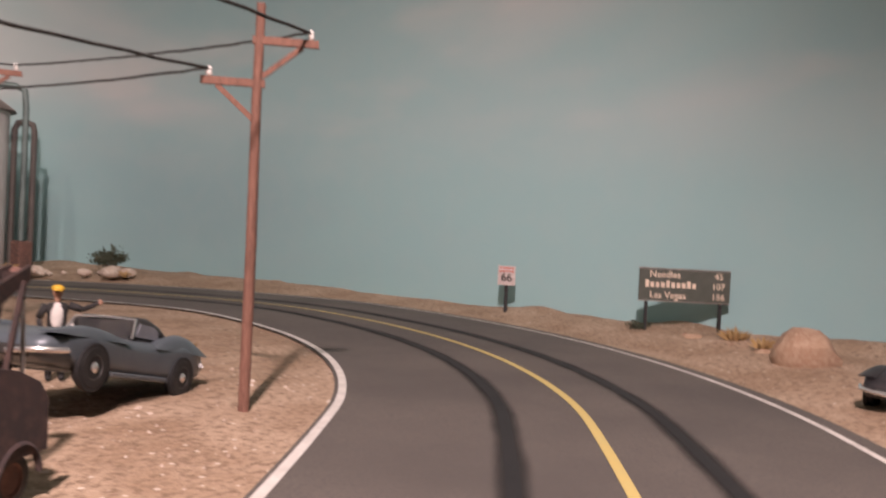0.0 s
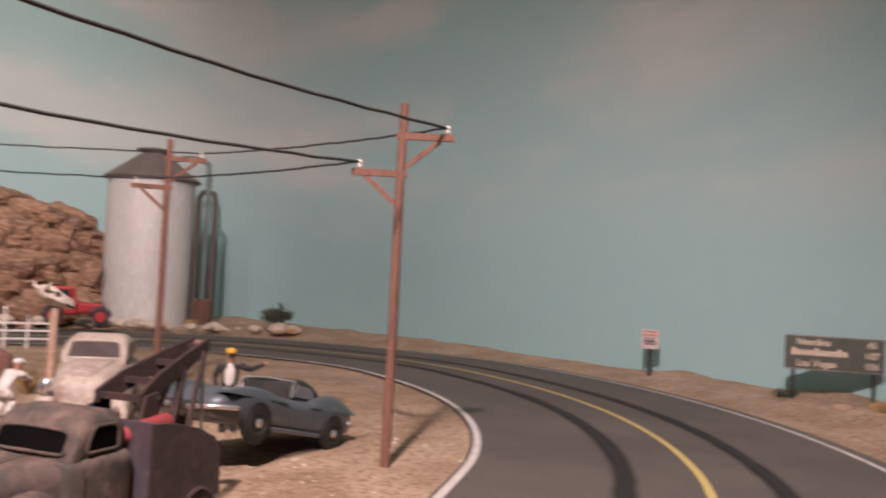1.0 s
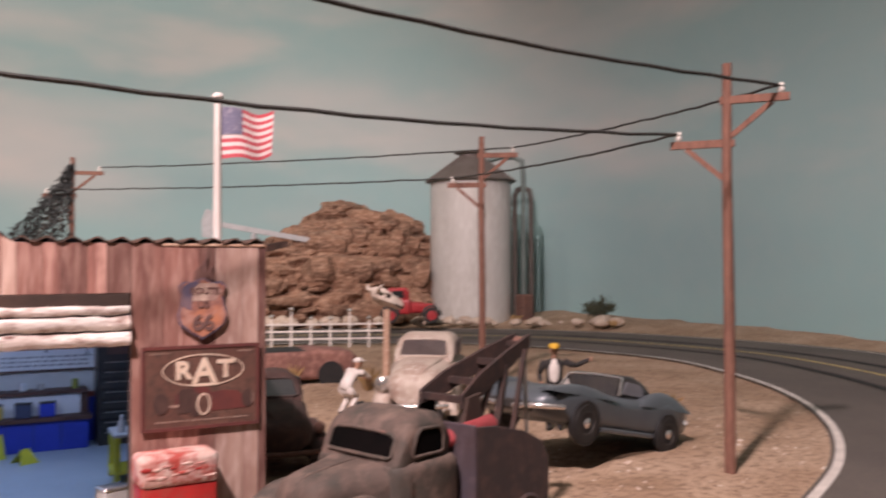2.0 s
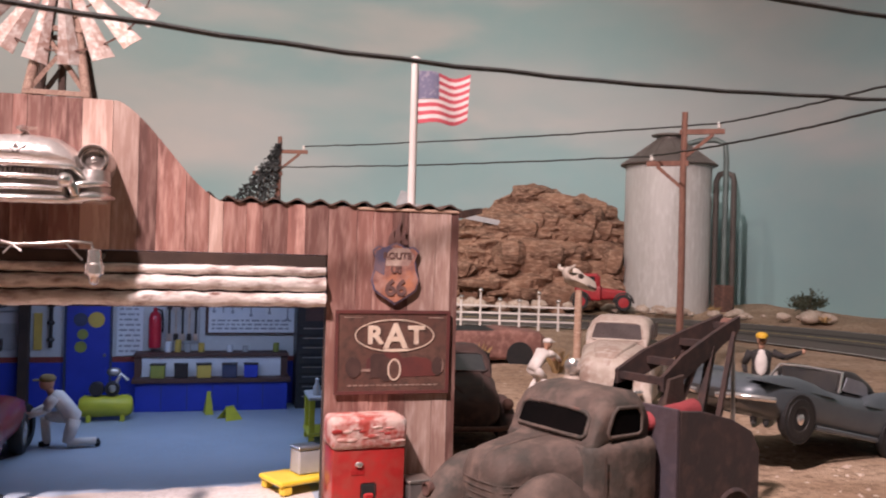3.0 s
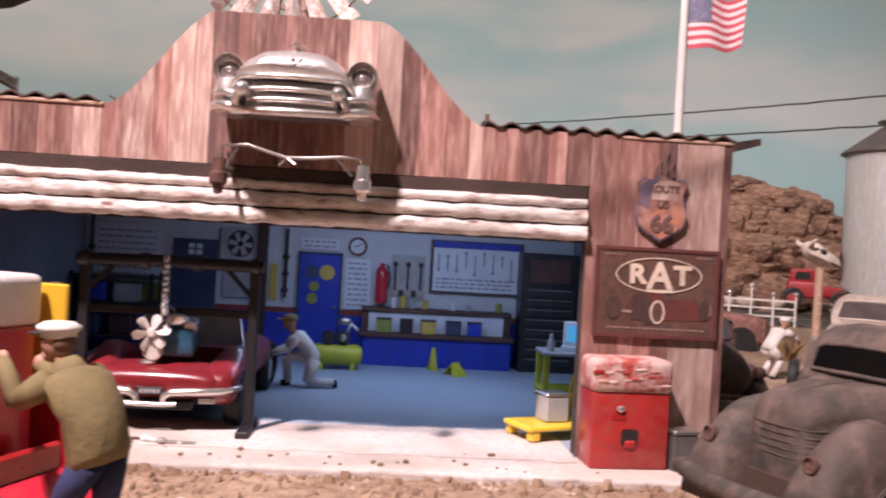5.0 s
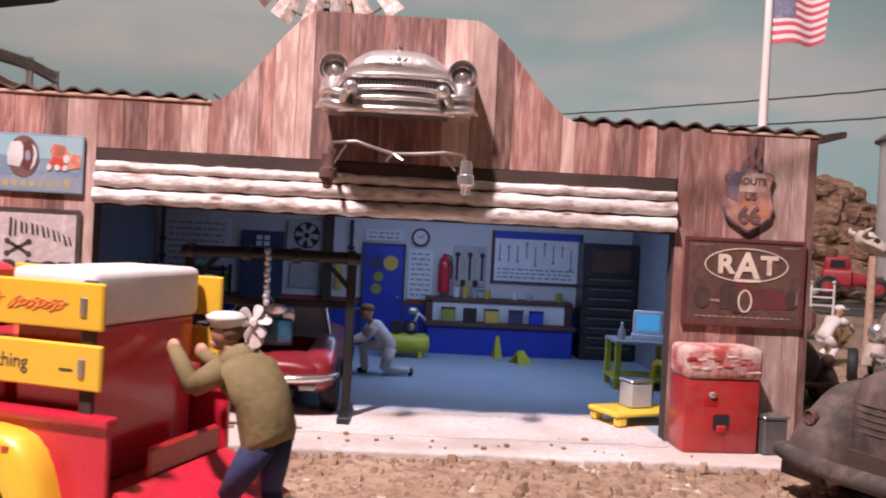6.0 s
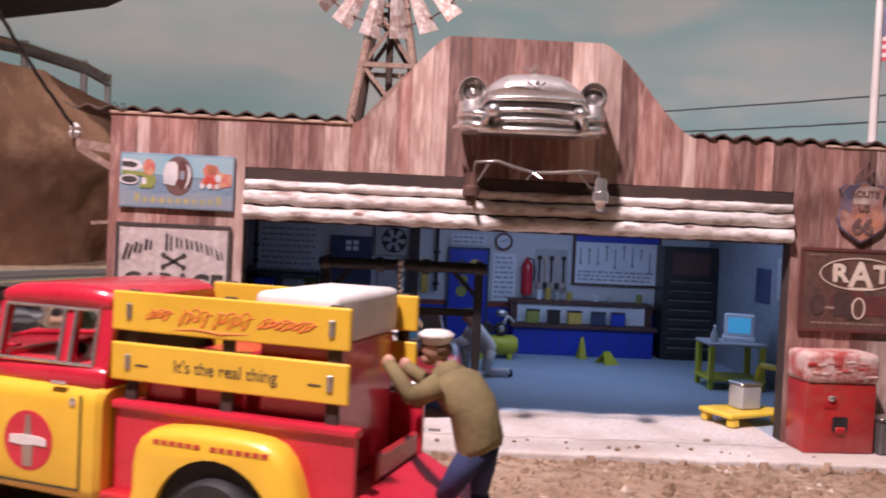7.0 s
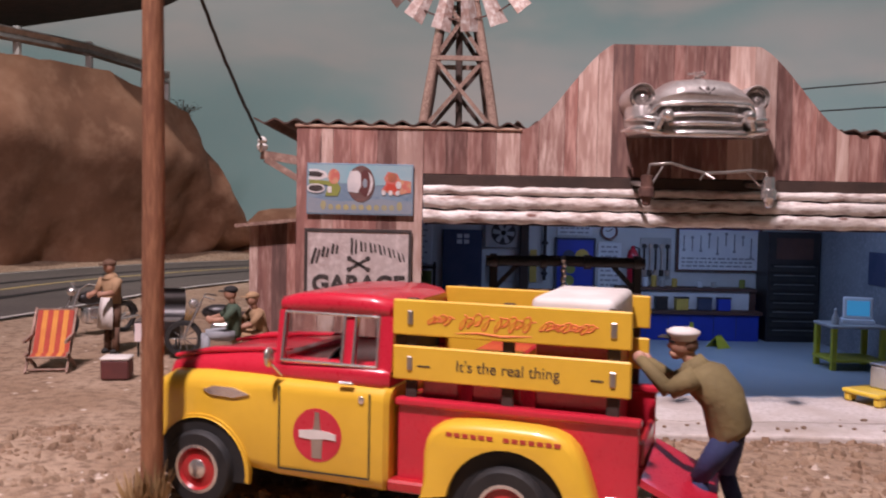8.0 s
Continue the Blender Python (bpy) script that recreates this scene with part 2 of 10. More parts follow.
M["silo_roof"] = material("silo_roof", (0.23, 0.20, 0.185), 0.6, 0.4, (0.17, 0.14, 0.125), 0.6, bump=0.01)
M["rock"] = material("rock", (0.27, 0.145, 0.092), 0.95, 0, (0.120, 0.062, 0.040), 0.8, (0.40, 0.66), (0.42, 0.265, 0.185), 3.4, 0.12, 4.0, (0.8, 0.8, 2.2))
M["cliff"] = material("cliff", (0.25, 0.124, 0.070), 0.95, 0, (0.150, 0.072, 0.040), 0.22, (0.36, 0.66), (0.28, 0.155, 0.095), 0.9, 0.07, 1.0)
M["boulder"] = material("boulder", (0.36, 0.235, 0.155), 0.95, 0, (0.28, 0.17, 0.11), 0.9, (0.4, 0.66), (0.42, 0.30, 0.21), 7.0, 0.05, 9.0)
M["bone_white"] = material("bone_white", (0.66, 0.60, 0.54), 0.5, 0, (0.5, 0.44, 0.39), 5.0)
M["chrome"] = material("chrome", (0.80, 0.77, 0.74), 0.22, 0.85, (0.6, 0.55, 0.52), 3.0, (0.45, 0.8), bump=0.006, bump_scale=20)
M["steel"] = material("steel", (0.55, 0.52, 0.5), 0.35, 0.9, (0.4, 0.36, 0.33), 3.0)
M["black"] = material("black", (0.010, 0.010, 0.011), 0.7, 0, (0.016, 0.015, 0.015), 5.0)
M["wire"] = material("wire", (0.02, 0.021, 0.02), 0.7, 0, (0.035, 0.035, 0.03), 5.0)
M["white_paint"] = material("white_paint", (0.74, 0.70, 0.66), 0.6, 0, (0.62, 0.57, 0.53), 2.0)
M["red_paint"] = material("red_paint", (0.56, 0.02, 0.045), 0.3, 0, (0.47, 0.016, 0.036), 2.0, coat=0.5)
M["yellow_paint"] = material("yellow_paint", (0.76, 0.47, 0.035), 0.35, 0, (0.68, 0.41, 0.03), 2.0, coat=0.4)
M["primer"] = material("primer", (0.086, 0.060, 0.049), 0.82, 0, (0.047, 0.041, 0.034), 1.7, (0.38, 0.62), (0.140, 0.098, 0.080), 3.6, 0.014, 9.0, speck=((0.17, 0.075, 0.055), 1.3, 0.16))
M["rust"] = material("rust", (0.13, 0.065, 0.05), 0.95, 0, (0.075, 0.042, 0.036), 1.5, (0.35, 0.65), (0.18, 0.095, 0.07), 8.0, 0.015, 14.0)


def sky_paint():
    """Painted backdrop: grey-green blue with soft, pinkish clouds in two sizes."""
    m = bpy.data.materials.new("painted_sky")
    m.use_nodes = True
    nt = m.node_tree
    nodes, links = nt.nodes, nt.links
    bsdf = nodes["Principled BSDF"]
    coord = nodes.new("ShaderNodeTexCoord")

    def mapped(src, lo, hi, smooth=False):
        r = nodes.new("ShaderNodeMapRange")
        if smooth:
            r.interpolation_type = "SMOOTHSTEP"
        r.inputs["From Min"].default_value, r.inputs["From Max"].default_value = lo, hi
        links.new(src, r.inputs["Value"])
        return r.outputs["Result"]

    def clouds(wide, tall, offset, lo, hi):
        mp = nodes.new("ShaderNodeMapping")
        mp.inputs["Scale"].default_value = (24 * wide, 24 * wide, 24 * tall)
        mp.inputs["Location"].default_value = offset
        links.new(coord.outputs["Object"], mp.inputs[0])
        a = nodes.new("ShaderNodeTexNoise")
        a.inputs["Scale"].default_value, a.inputs["Detail"].default_value, a.inputs["Roughness"].default_value, a.inputs["Distortion"].default_value = 1.0, 3.0, 0.45, 0.2
        links.new(mp.outputs[0], a.inputs[0])
        return mapped(a.outputs[0], lo, hi, True)

    def times(a, b):
        f = nodes.new("ShaderNodeMath")
        f.operation = "MULTIPLY"
        for sock, v in zip(f.inputs, (a, b)):
            if isinstance(v, float):
                sock.default_value = v
            else:
                links.new(v, sock)
        return f.outputs[0]

    def blend(fac, a, b):
        n = nodes.new("ShaderNodeMix")
        n.data_type = "RGBA"
        links.new(fac, n.inputs["Factor"])
        for sock, v in ((n.inputs[6], a), (n.inputs[7], b)):
            if isinstance(v, tuple):
                sock.default_value = (*v, 1)
            else:
                links.new(v, sock)
        return n.outputs[2]

    z = nodes.new("ShaderNodeSeparateXYZ")
    links.new(coord.outputs["Object"], z.inputs[0])
    high = mapped(z.outputs[2], 5 * K, 10 * K, True)
    base = blend(mapped(z.outputs[2], 0.0, 14 * K), (0.285, 0.45, 0.455), (0.30, 0.425, 0.43))
    base = blend(times(clouds(0.045, 0.10, (3, 1, 2), 0.40, 0.72), 0.55), base, (0.235, 0.34, 0.36))
    base = blend(times(times(clouds(0.050, 0.14, (0, 0, 0), 0.40, 0.70), high), 0.8), base, (0.52, 0.50, 0.49))
    base = blend(times(times(clouds(0.10, 0.27, (7, 2, 5), 0.46, 0.76), high), 0.6), base, (0.60, 0.53, 0.50))
    base = blend(times(clouds(0.9, 0.9, (1, 5, 3), 0.35, 0.75), 0.10), base, (0.42, 0.45, 0.44))
    links.new(base, bsdf.inputs["Base Color"])
    bsdf.inputs["Roughness"].default_value = 0.75
    return m


M["sky"] = sky_paint()
M["room_wall"] = material("room_wall", (0.55, 0.52, 0.48), 0.9, 0, (0.5, 0.47, 0.43), 0.05)

# ---- setting ----
GZ = -0.08


def catmull(pts, n=10):
    out = []
    for i in range(len(pts) - 1):
        p0, p1, p2, p3 = (Vector(pts[max(0, min(len(pts) - 1, i + k))]) for k in (-1, 0, 1, 2))
        for k in range(n):
            t = k / n
            out.append(0.5 * ((2 * p1) + (p2 - p0) * t + (2 * p0 - 5 * p1 + 4 * p2 - p3) * t * t + (3 * p1 - p0 - 3 * p2 + p3) * t ** 3))
    out.append(Vector(pts[-1]))
    return out


# centre line of the road: towards the camera's side, round the bend, behind the garage, and out past the cliff
BEND, RADIUS = (3.8, 29.6), 25.75
ROAD = [(-24, -12), (-12.5, -6.6), (-3.4, -2.4), (5.7, 1.8)] + [(BEND[0] + RADIUS * math.cos(radians(a)), BEND[1] + RADIUS * math.sin(radians(a))) for a in range(-65, -9, 11)] + [(28.7, 29.9), (26.6, 35.4), (22.4, 39.8), (16.2, 42.9), (7, 44.6), (-3, 43.2), (-10.5, 38.5), (-14.8, 31), (-16.8, 23), (-20, 14), (-27, 5)]
ROAD_LINE = catmull(ROAD, 12)


def ribbon(line, off0, off1, z0, z1=None):
    """A strip along the road between two offsets to its right-hand side."""
    bm = bmesh.new()
    rows = []
    for i, p in enumerate(line):
        d = (line[min(i + 1, len(line) - 1)] - line[max(i - 1, 0)]).normalized()
        right = Vector((d.y, -d.x))
        rows.append([bm.verts.new((*(p + right * o), z)) for o, z in ((off0, z0), (off1, z0 if z1 is None else z1))])
    for a, b in zip(rows, rows[1:]):
        bm.faces.new((a[0], a[1], b[1], b[0]))
    bmesh.ops.recalc_face_normals(bm, faces=bm.faces)
    return bm


# ground: one sheet, uneven away from the road and the yard
def road_distance(x, y):
    return min((Vector((x, y)) - p).length for p in ROAD_LINE[::4])


def ground_height(x, y):
    d = road_distance(x, y)
    h = 0.0
    yard = max(0.0, min(1.0, (d - 5.8) / 3.0))
    h += yard * (0.10 * noise.noise((x * 0.35, y * 0.35, 0)) + 0.05 * noise.noise((x * 1.3, y * 1.3, 3)))
    if d < 6.0:
        return GZ - 0.05
    inside = (x - 3.8) ** 2 + (y - 22) ** 2 < 23 ** 2 and d > 0 and y < 40 and x > -14
    if inside:
        h *= 0.5
    else:
        h += yard * (0.25 + 0.5 * max(0, noise.noise((x * 0.3, y * 0.3, 7))))
    if -6.5 < x < 7 and 10 < y < 22:
        h = min(h, 0.0)
    return GZ + h


bm = bmesh.new()
nx, ny = 170, 170
xs = [-48 + 96 * i / nx for i in range(nx + 1)]
ys = [-26 + 96 * j / ny for j in range(ny + 1)]
grid = [[bm.verts.new((x, y, ground_height(x, y))) for y in ys] for x in xs]
for i in range(nx):
    for j in range(ny):
        bm.faces.new((grid[i][j], grid[i + 1][j], grid[i + 1][j + 1], grid[i][j + 1]))
structure("ground", bm, M["sand"], "sandy tan desert ground with pale pebbles", "ground", 60)

structure("road", ribbon(ROAD_LINE, -4.64, 4.75, GZ + 0.0), M["asphalt"], "grey weathered asphalt road round a bend", "road", 60)
for name, off, w, mat in (("line_yellow", 0.0, 0.085, "line_yellow"), ("line_inner", -4.48, 0.082, "line_white"), ("line_outer", 4.30, 0.07, "line_white")):
    structure("road_marking", ribbon(ROAD_LINE, off - w, off + w, GZ + 0.012), M[mat], "worn yellow centre line on the road" if off == 0 else "worn white edge line on the road", "road marking")
def streak_material():
    """Rubber-darkened track that fades out to both sides, over the asphalt."""
    m = bpy.data.materials.new("rubber_streak")
    m.use_nodes = True
    nt = m.node_tree
    nodes, links = nt.nodes, nt.links
    bsdf, out = nodes["Principled BSDF"], nodes["Material Output"]
    bsdf.inputs["Base Color"].default_value = (0.014, 0.013, 0.012, 1)
    bsdf.inputs["Roughness"].default_value = 0.85
    uv = nodes.new("ShaderNodeUVMap")
    sep = nodes.new("ShaderNodeSeparateXYZ")
    links.new(uv.outputs[0], sep.inputs[0])
    coord = nodes.new("ShaderNodeTexCoord")
    tex = nodes.new("ShaderNodeTexNoise")
    tex.inputs["Scale"].default_value, tex.inputs["Detail"].default_value = 24 * 0.8, 4.0
    links.new(coord.outputs["Object"], tex.inputs[0])
    wob = nodes.new("ShaderNodeMath")
    wob.operation = "MULTIPLY_ADD"
    wob.inputs[1].default_value, wob.inputs[2].default_value = 0.5, -0.25
    links.new(tex.outputs[0], wob.inputs[0])
    add = nodes.new("ShaderNodeMath")
    links.new(sep.outputs[0], add.inputs[0])
    links.new(wob.outputs[0], add.inputs[1])
    fade = nodes.new("ShaderNodeMapRange")
    fade.interpolation_type = "SMOOTHSTEP"
    fade.inputs["From Min"].default_value, fade.inputs["From Max"].default_value = 0.95, 0.15
    links.new(add.outputs[0], fade.inputs["Value"])
    thin = nodes.new("ShaderNodeMath")
    thin.operation = "MULTIPLY"
    thin.inputs[1].default_value = 0.85
    links.new(fade.outputs[0], thin.inputs[0])
    clear = nodes.new("ShaderNodeBsdfTransparent")
    mix = nodes.new("ShaderNodeMixShader")
    links.new(thin.outputs[0], mix.inputs[0])
    links.new(clear.outputs[0], mix.inputs[1])
    links.new(bsdf.outputs[0], mix.inputs[2])
    links.new(mix.outputs[0], out.inputs[0])
    return m


M["streak"] = streak_material()


def streak(line, off, half, z):
    """A strip along the road whose u runs from 1 at the rims to 0 in the middle."""
    bm = bmesh.new()
    layer = bm.loops.layers.uv.new("UVMap")
    rows = []
    for i, p in enumerate(line):
        d = (line[min(i + 1, len(line) - 1)] - line[max(i - 1, 0)]).normalized()
        right = Vector((d.y, -d.x))
        rows.append([bm.verts.new((*(p + right * (off + half * k)), z)) for k in (-1, 0, 1)])
    for a, b in zip(rows, rows[1:]):
        for k in (0, 1):
            f = bm.faces.new((a[k], a[k + 1], b[k + 1], b[k]))
            for loop, u in zip(f.loops, (abs(k - 1), abs(k), abs(k), abs(k - 1))):
                loop[layer].uv = (u, 0)
    bmesh.ops.recalc_face_normals(bm, faces=bm.faces)
    return bm


# no groove is cut: flat black strips paint the shade inside it
for off in (-1.5, 1.4):
    structure("road_groove", ribbon(ROAD_LINE, off - 0.10, off + 0.10, GZ + 0.014), M["slot"], "flat black strip for the shade of the lane's slot groove", "groove")
    structure("wheel_track", streak(ROAD_LINE, off, 0.34, GZ + 0.009), M["streak"], "rubber-darkened track beside the slot groove", "wheel track")

# backdrop and room
WALL = catmull([(20, -30), (26, -12), (30.2, -1), (33.6, 8), (35.3, 16), (36.6, 24), (37.6, 32), (37.6, 40), (35.8, 47.5), (31.0, 55.5), (20, 61.5), (4, 64), (-8, 64.5), (-28, 64), (-44, 60), (-47, 40), (-47, -26)], 8)
bm = bmesh.new()
rows = [[bm.verts.new((p.x, p.y, z)) for z in (-1.5, 8, 24, 46)] for p in WALL]
for a, b in zip(rows, rows[1:]):
    for k in range(3):
        bm.faces.new((a[k], b[k], b[k + 1], a[k + 1]))
structure("backdrop", bm, M["sky"], "curved backdrop board painted as hazy sky with pale clouds", "backdrop", 60)
bm = bmesh.new()
box(bm, -92, 92, -62, 92, -26, -24)
structure("floor", bm, M["room_wall"], "plain room floor under the table", "floor")
bm = bmesh.new()
box(bm, -90, 90, -62, -60, -24, 75)
structure("wall_south", bm, M["room_wall"], "plain room wall behind the table", "wall")
bm = bmesh.new()
box(bm, -92, -90, -60, 90, -24, 75)
structure("wall_west", bm, M["room_wall"], "plain room wall beside the table", "wall")
bm = bmesh.new()
box(bm, 90, 92, -60, 90, -24, 75)
structure("wall_east", bm, M["room_wall"], "plain room wall beside the table", "wall")
bm = bmesh.new()
box(bm, -90, 90, 90, 92, -24, 75)
structure("wall_north", bm, M["room_wall"], "plain room wall behind the backdrop", "wall")
bm = bmesh.new()
box(bm, -92, 92, -62, 92, 75, 77)
structure("ceiling", bm, M["room_wall"], "plain room ceiling", "ceiling")

# ---- garage ----
FY = 12.74
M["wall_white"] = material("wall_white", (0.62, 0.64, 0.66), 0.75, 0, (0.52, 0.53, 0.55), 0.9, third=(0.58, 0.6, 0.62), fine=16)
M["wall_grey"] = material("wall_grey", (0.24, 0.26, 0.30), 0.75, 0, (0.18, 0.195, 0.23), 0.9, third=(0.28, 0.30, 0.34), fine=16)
M["shop_blue"] = material("shop_blue", (0.025, 0.05, 0.46), 0.5, 0, (0.02, 0.04, 0.36), 1.5)
M["stripe_red"] = material("stripe_red", (0.28, 0.05, 0.04), 0.6, 0, (0.2, 0.04, 0.03), 1.5)
M["tan_trim"] = material("tan_trim", (0.46, 0.30, 0.21), 0.8, 0, (0.34, 0.20, 0.14), 1.5, third=(0.54, 0.39, 0.29), fine=12, stretch=(0.4, 2, 2))

garage = thing("garage", (0, 0, 0), 0, "timber-clad roadside garage with an open front and rusty corrugated roof", "garage")


def crest(x):
    """Top edge of the front wall: level ends and a stepped gable with hollow flanks."""
    if x <= -1.45 or x >= 2.68:
        return 3.68
    if -0.35 <= x <= 1.52:
        return 4.78
    t = (x + 1.45) / 1.10 if x < 0 else (2.68 - x) / 1.16
    s = t * t * (3 - 2 * t)
    return 3.68 + 1.10 * (0.45 * t + 0.55 * s)


M["wood_pale"] = material("wood_pale", (0.45, 0.30, 0.245), 0.8, 0, (0.26, 0.135, 0.11), 1.2, (0.42, 0.68), (0.60, 0.45, 0.385), 7.0, 0.006, 12.0, (2.2, 2.2, 0.32), random_var=0.2, speck=((0.20, 0.11, 0.085), 1.0, 0.09))
M["wood_dark"] = material("wood_dark", (0.20, 0.105, 0.088), 0.8, 0, (0.12, 0.066, 0.056), 2.0, (0.35, 0.62), (0.27, 0.155, 0.125), 7.0, 0.006, 12.0, (2.2, 2.2, 0.32), random_var=0.3)
BOARDS = [M["wood_red"]] * 7 + [M["wood_pale"]] * 2 + [M["wood_dark"]]


def clad(x0, x1, low, top, wall, step, y0):
    """Boards on the front, each its own piece."""
    x = x0
    while x < x1 - 0.02:
        w = min(step * random.uniform(0.55, 1.35), x1 - x)
        if x1 - x - w < 0.07:
            w = x1 - x
        bm = bmesh.new()
        n = 5
        d = random.uniform(0.016, 0.024)
        xs_ = [x + 0.0025 + (w - 0.005) * i / n for i in range(n + 1)]
        pts = [(a, low) for a in (xs_[0], xs_[-1])] + [(a, top(a) + 0.01) for a in reversed(xs_)]
        slab(bm, pts, y0 - d, y0 - 0.001)
        part("plank", bm, random.choice(BOARDS), wall)
        x += w


def front_piece(outline, x0, x1, low):
    bm = bmesh.new()
    slab(bm, outline, FY, FY + 0.22)
    wall = part("wall", bm, M["dark_wood"], garage)
    clad(x0, x1, low, crest, wall, 0.26, FY)


front_piece([(-4.4, 0), (-2.77, 0), (-2.77, 3.68), (-4.4, 3.68)], -4.4, -2.77, 0.0)
front_piece([(3.95, 0), (5.6, 0), (5.6, 3.68), (3.95, 3.68)], 3.95, 5.6, 0.0)
mid = [-2.77 + 6.72 * i / 60 for i in range(61)]
front_piece([(-2.77, 3.09), (3.95, 3.09)] + [(x, crest(x)) for x in reversed(mid)], -2.77, 3.95, 3.09)
# reveal of the opening, side walls, back wall
for x0, x1 in ((-4.40, -4.2), (5.40, 5.6)):
    bm = bmesh.new()
    box(bm, x0, x1, FY + 0.22, 19.95, 0, 3.5)
    wall = part("wall", bm, M["wood_red"], garage)
bm = bmesh.new()
box(bm, -4.4, 5.6, 19.97, 20.15, 0, 3.5)
part("wall", bm, M["wall_white"], garage)
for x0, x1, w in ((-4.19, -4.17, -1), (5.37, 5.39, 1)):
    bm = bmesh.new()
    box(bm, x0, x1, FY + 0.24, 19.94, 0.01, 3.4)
    part("wall_lining", bm, M["wall_grey"], garage, "grey-blue inner side wall")
bm = bmesh.new()
box(bm, -4.18, 5.38, 19.94, 19.965, 0.86, 0.96)
part("stripe", bm, M["stripe_red"], garage, "dark red painted stripe")
bm = bmesh.new()
box(bm, -4.18, 5.38, 19.93, 19.965, 0.005, 0.855)
part("wainscot", bm, M["shop_blue"], garage, "bright blue painted lower wall")
bm = bmesh.new()
box(bm, -4.2, 5.4, FY, 19.95, -0.14, 0.006)
part("floor", bm, M["blue_floor"], garage, "pale blue painted concrete floor")
bm = bmesh.new()
box(bm, -4.19, 5.39, FY + 0.23, 19.95, 3.12, 3.18)
part("ceiling", bm, M["wall_white"], garage)
# front strip of the floor, pale as painted light where the spotlight reaches in
bm = bmesh.new()
outline = [(-2.75 + 6.68 * i / 30, FY - 0.30 + 0.12 * noise.noise((i * 0.7, 8, 0))) for i in range(31)] + [(3.93 - 6.68 * i / 36, FY + 0.95 + 0.16 * noise.noise((i * 0.5, 2, 0)) + 0.008 * (36 - i)) for i in range(37)]
slab(bm, outline, 0.002, 0.010, "z")
part("floor", bm, M["slab"], garage, "pale front strip of the floor, lamplight put into its colour")

# corrugated roof: sheets with deep waves
def wavy(x0, x1, y0, y1, z0, z1, pitch, depth, thick):
    bm = bmesh.new()
    n = int((x1 - x0) / pitch * 10)
    rows = []
    for y, z in ((y0, z0), (y1, z1)):
        for dz in (0, thick):
            rows.append([bm.verts.new((x0 + (x1 - x0) * i / n, y, z + dz + depth * math.cos(2 * math.pi * (x1 - x0) * i / n / pitch))) for i in range(n + 1)])
    a, b, c, d = rows
    for i in range(n):
        bm.faces.new((a[i], c[i], c[i + 1], a[i + 1]))
        bm.faces.new((b[i], b[i + 1], d[i + 1], d[i]))
        bm.faces.new((a[i], a[i + 1], b[i + 1], b[i]))
        bm.faces.new((c[i], d[i], d[i + 1], c[i + 1]))
    bm.faces.new((a[0], b[0], d[0], c[0]))
    bm.faces.new((a[n], c[n], d[n], b[n]))
    bmesh.ops.recalc_face_normals(bm, faces=bm.faces)
    return bm


for x0, x1 in ((-4.95, -1.55), (2.75, 5.62)):
    part("roof", wavy(x0, x1, FY - 0.05, 20.4, 3.718, 3.64, 0.272, 0.028, 0.020), M["rust_roof"], garage, smooth=50)
part("roof", wavy(-1.55, 2.75, FY + 0.25, 20.4, 3.75, 3.64, 0.272, 0.05, 0.022), M["rust_roof"], garage, smooth=50)
bm = bmesh.new()
box(bm, -4.42, -1.5, FY - 0.04, FY + 0.02, 3.655, 3.695, 0.010)
part("trim", bm, M["tan_trim"], garage, "tan wooden eaves batten")
bm = bmesh.new()
box(bm, 4.3, 5.61, FY - 0.035, FY + 0.02, 3.655, 3.69, 0.008)
part("trim", bm, M["tan_trim"], garage, "tan wooden eaves batten")
bm = bmesh.new()
for i in range(6):
    box(bm, 5.60 + 0.04 * i, 5.655 + 0.04 * i, FY - 0.12 - 0.01 * i, FY + 0.10, 3.60 + 0.012 * i, 3.69 + 0.008 * i)
part("roof_end", bm, M["rust_roof"], garage, "torn rusty roof corner")

# rolled door: dark housing, hung log-like slats
bm = bmesh.new()
box(bm, -2.76, 3.94, FY - 0.02, FY + 0.18, 2.93, 3.085, 0.01)
part("door_housing", bm, M["dark_wood"], garage, "dark stained door header")


def knotty(x0, x1, y, z, r, seed):
    bm = bmesh.new()
    n = 90
    pts = [(x0 + (x1 - x0) * i / n, y + 0.012 * noise.noise((i * 0.35, seed, 0)), z + 0.012 * noise.noise((i * 0.35, seed, 5))) for i in range(n + 1)]
    tube(bm, pts, [r * (1 + 0.13 * noise.noise((i * 0.5, seed, 9)) + 0.07 * noise.noise((i * 1.7, seed, 4))) for i in range(n + 1)], 14)
    for v in bm.verts:
        v.co += Vector((0, 0.014, 0.014)) * noise.noise(v.co * 7)
    return bm


for k, (z, r) in enumerate(((2.885, 0.055), (2.73, 0.083), (2.545, 0.085))):
    part("slat", knotty(-2.76, 3.93, FY - 0.02 - 0.02 * k, z, r, 3.1 * k), M["log"], garage, "peeled pale log slat", smooth=60)
bm = bmesh.new()
box(bm, -2.74, 3.92, FY + 0.07, FY + 0.1, 2.44, 2.93)
part("door_backing", bm, M["dark_wood"], garage)

# lean-to on the left-hand wall
bm = bmesh.new()
box(bm, -5.95, -4.42, 17.0, 17.15, -0.1, 2.3)
wall = part("wall", bm, M["dark_wood"], garage)
clad(-5.95, -4.42, -0.08, lambda x: 2.30 + 0.08 * (x + 5.95), wall, 0.25, 17.0)
bm = bmesh.new()
box(bm, -5.95, -5.8, 17.15, 20.0, -0.1, 2.25)
part("wall", bm, M["wood_red"], garage)
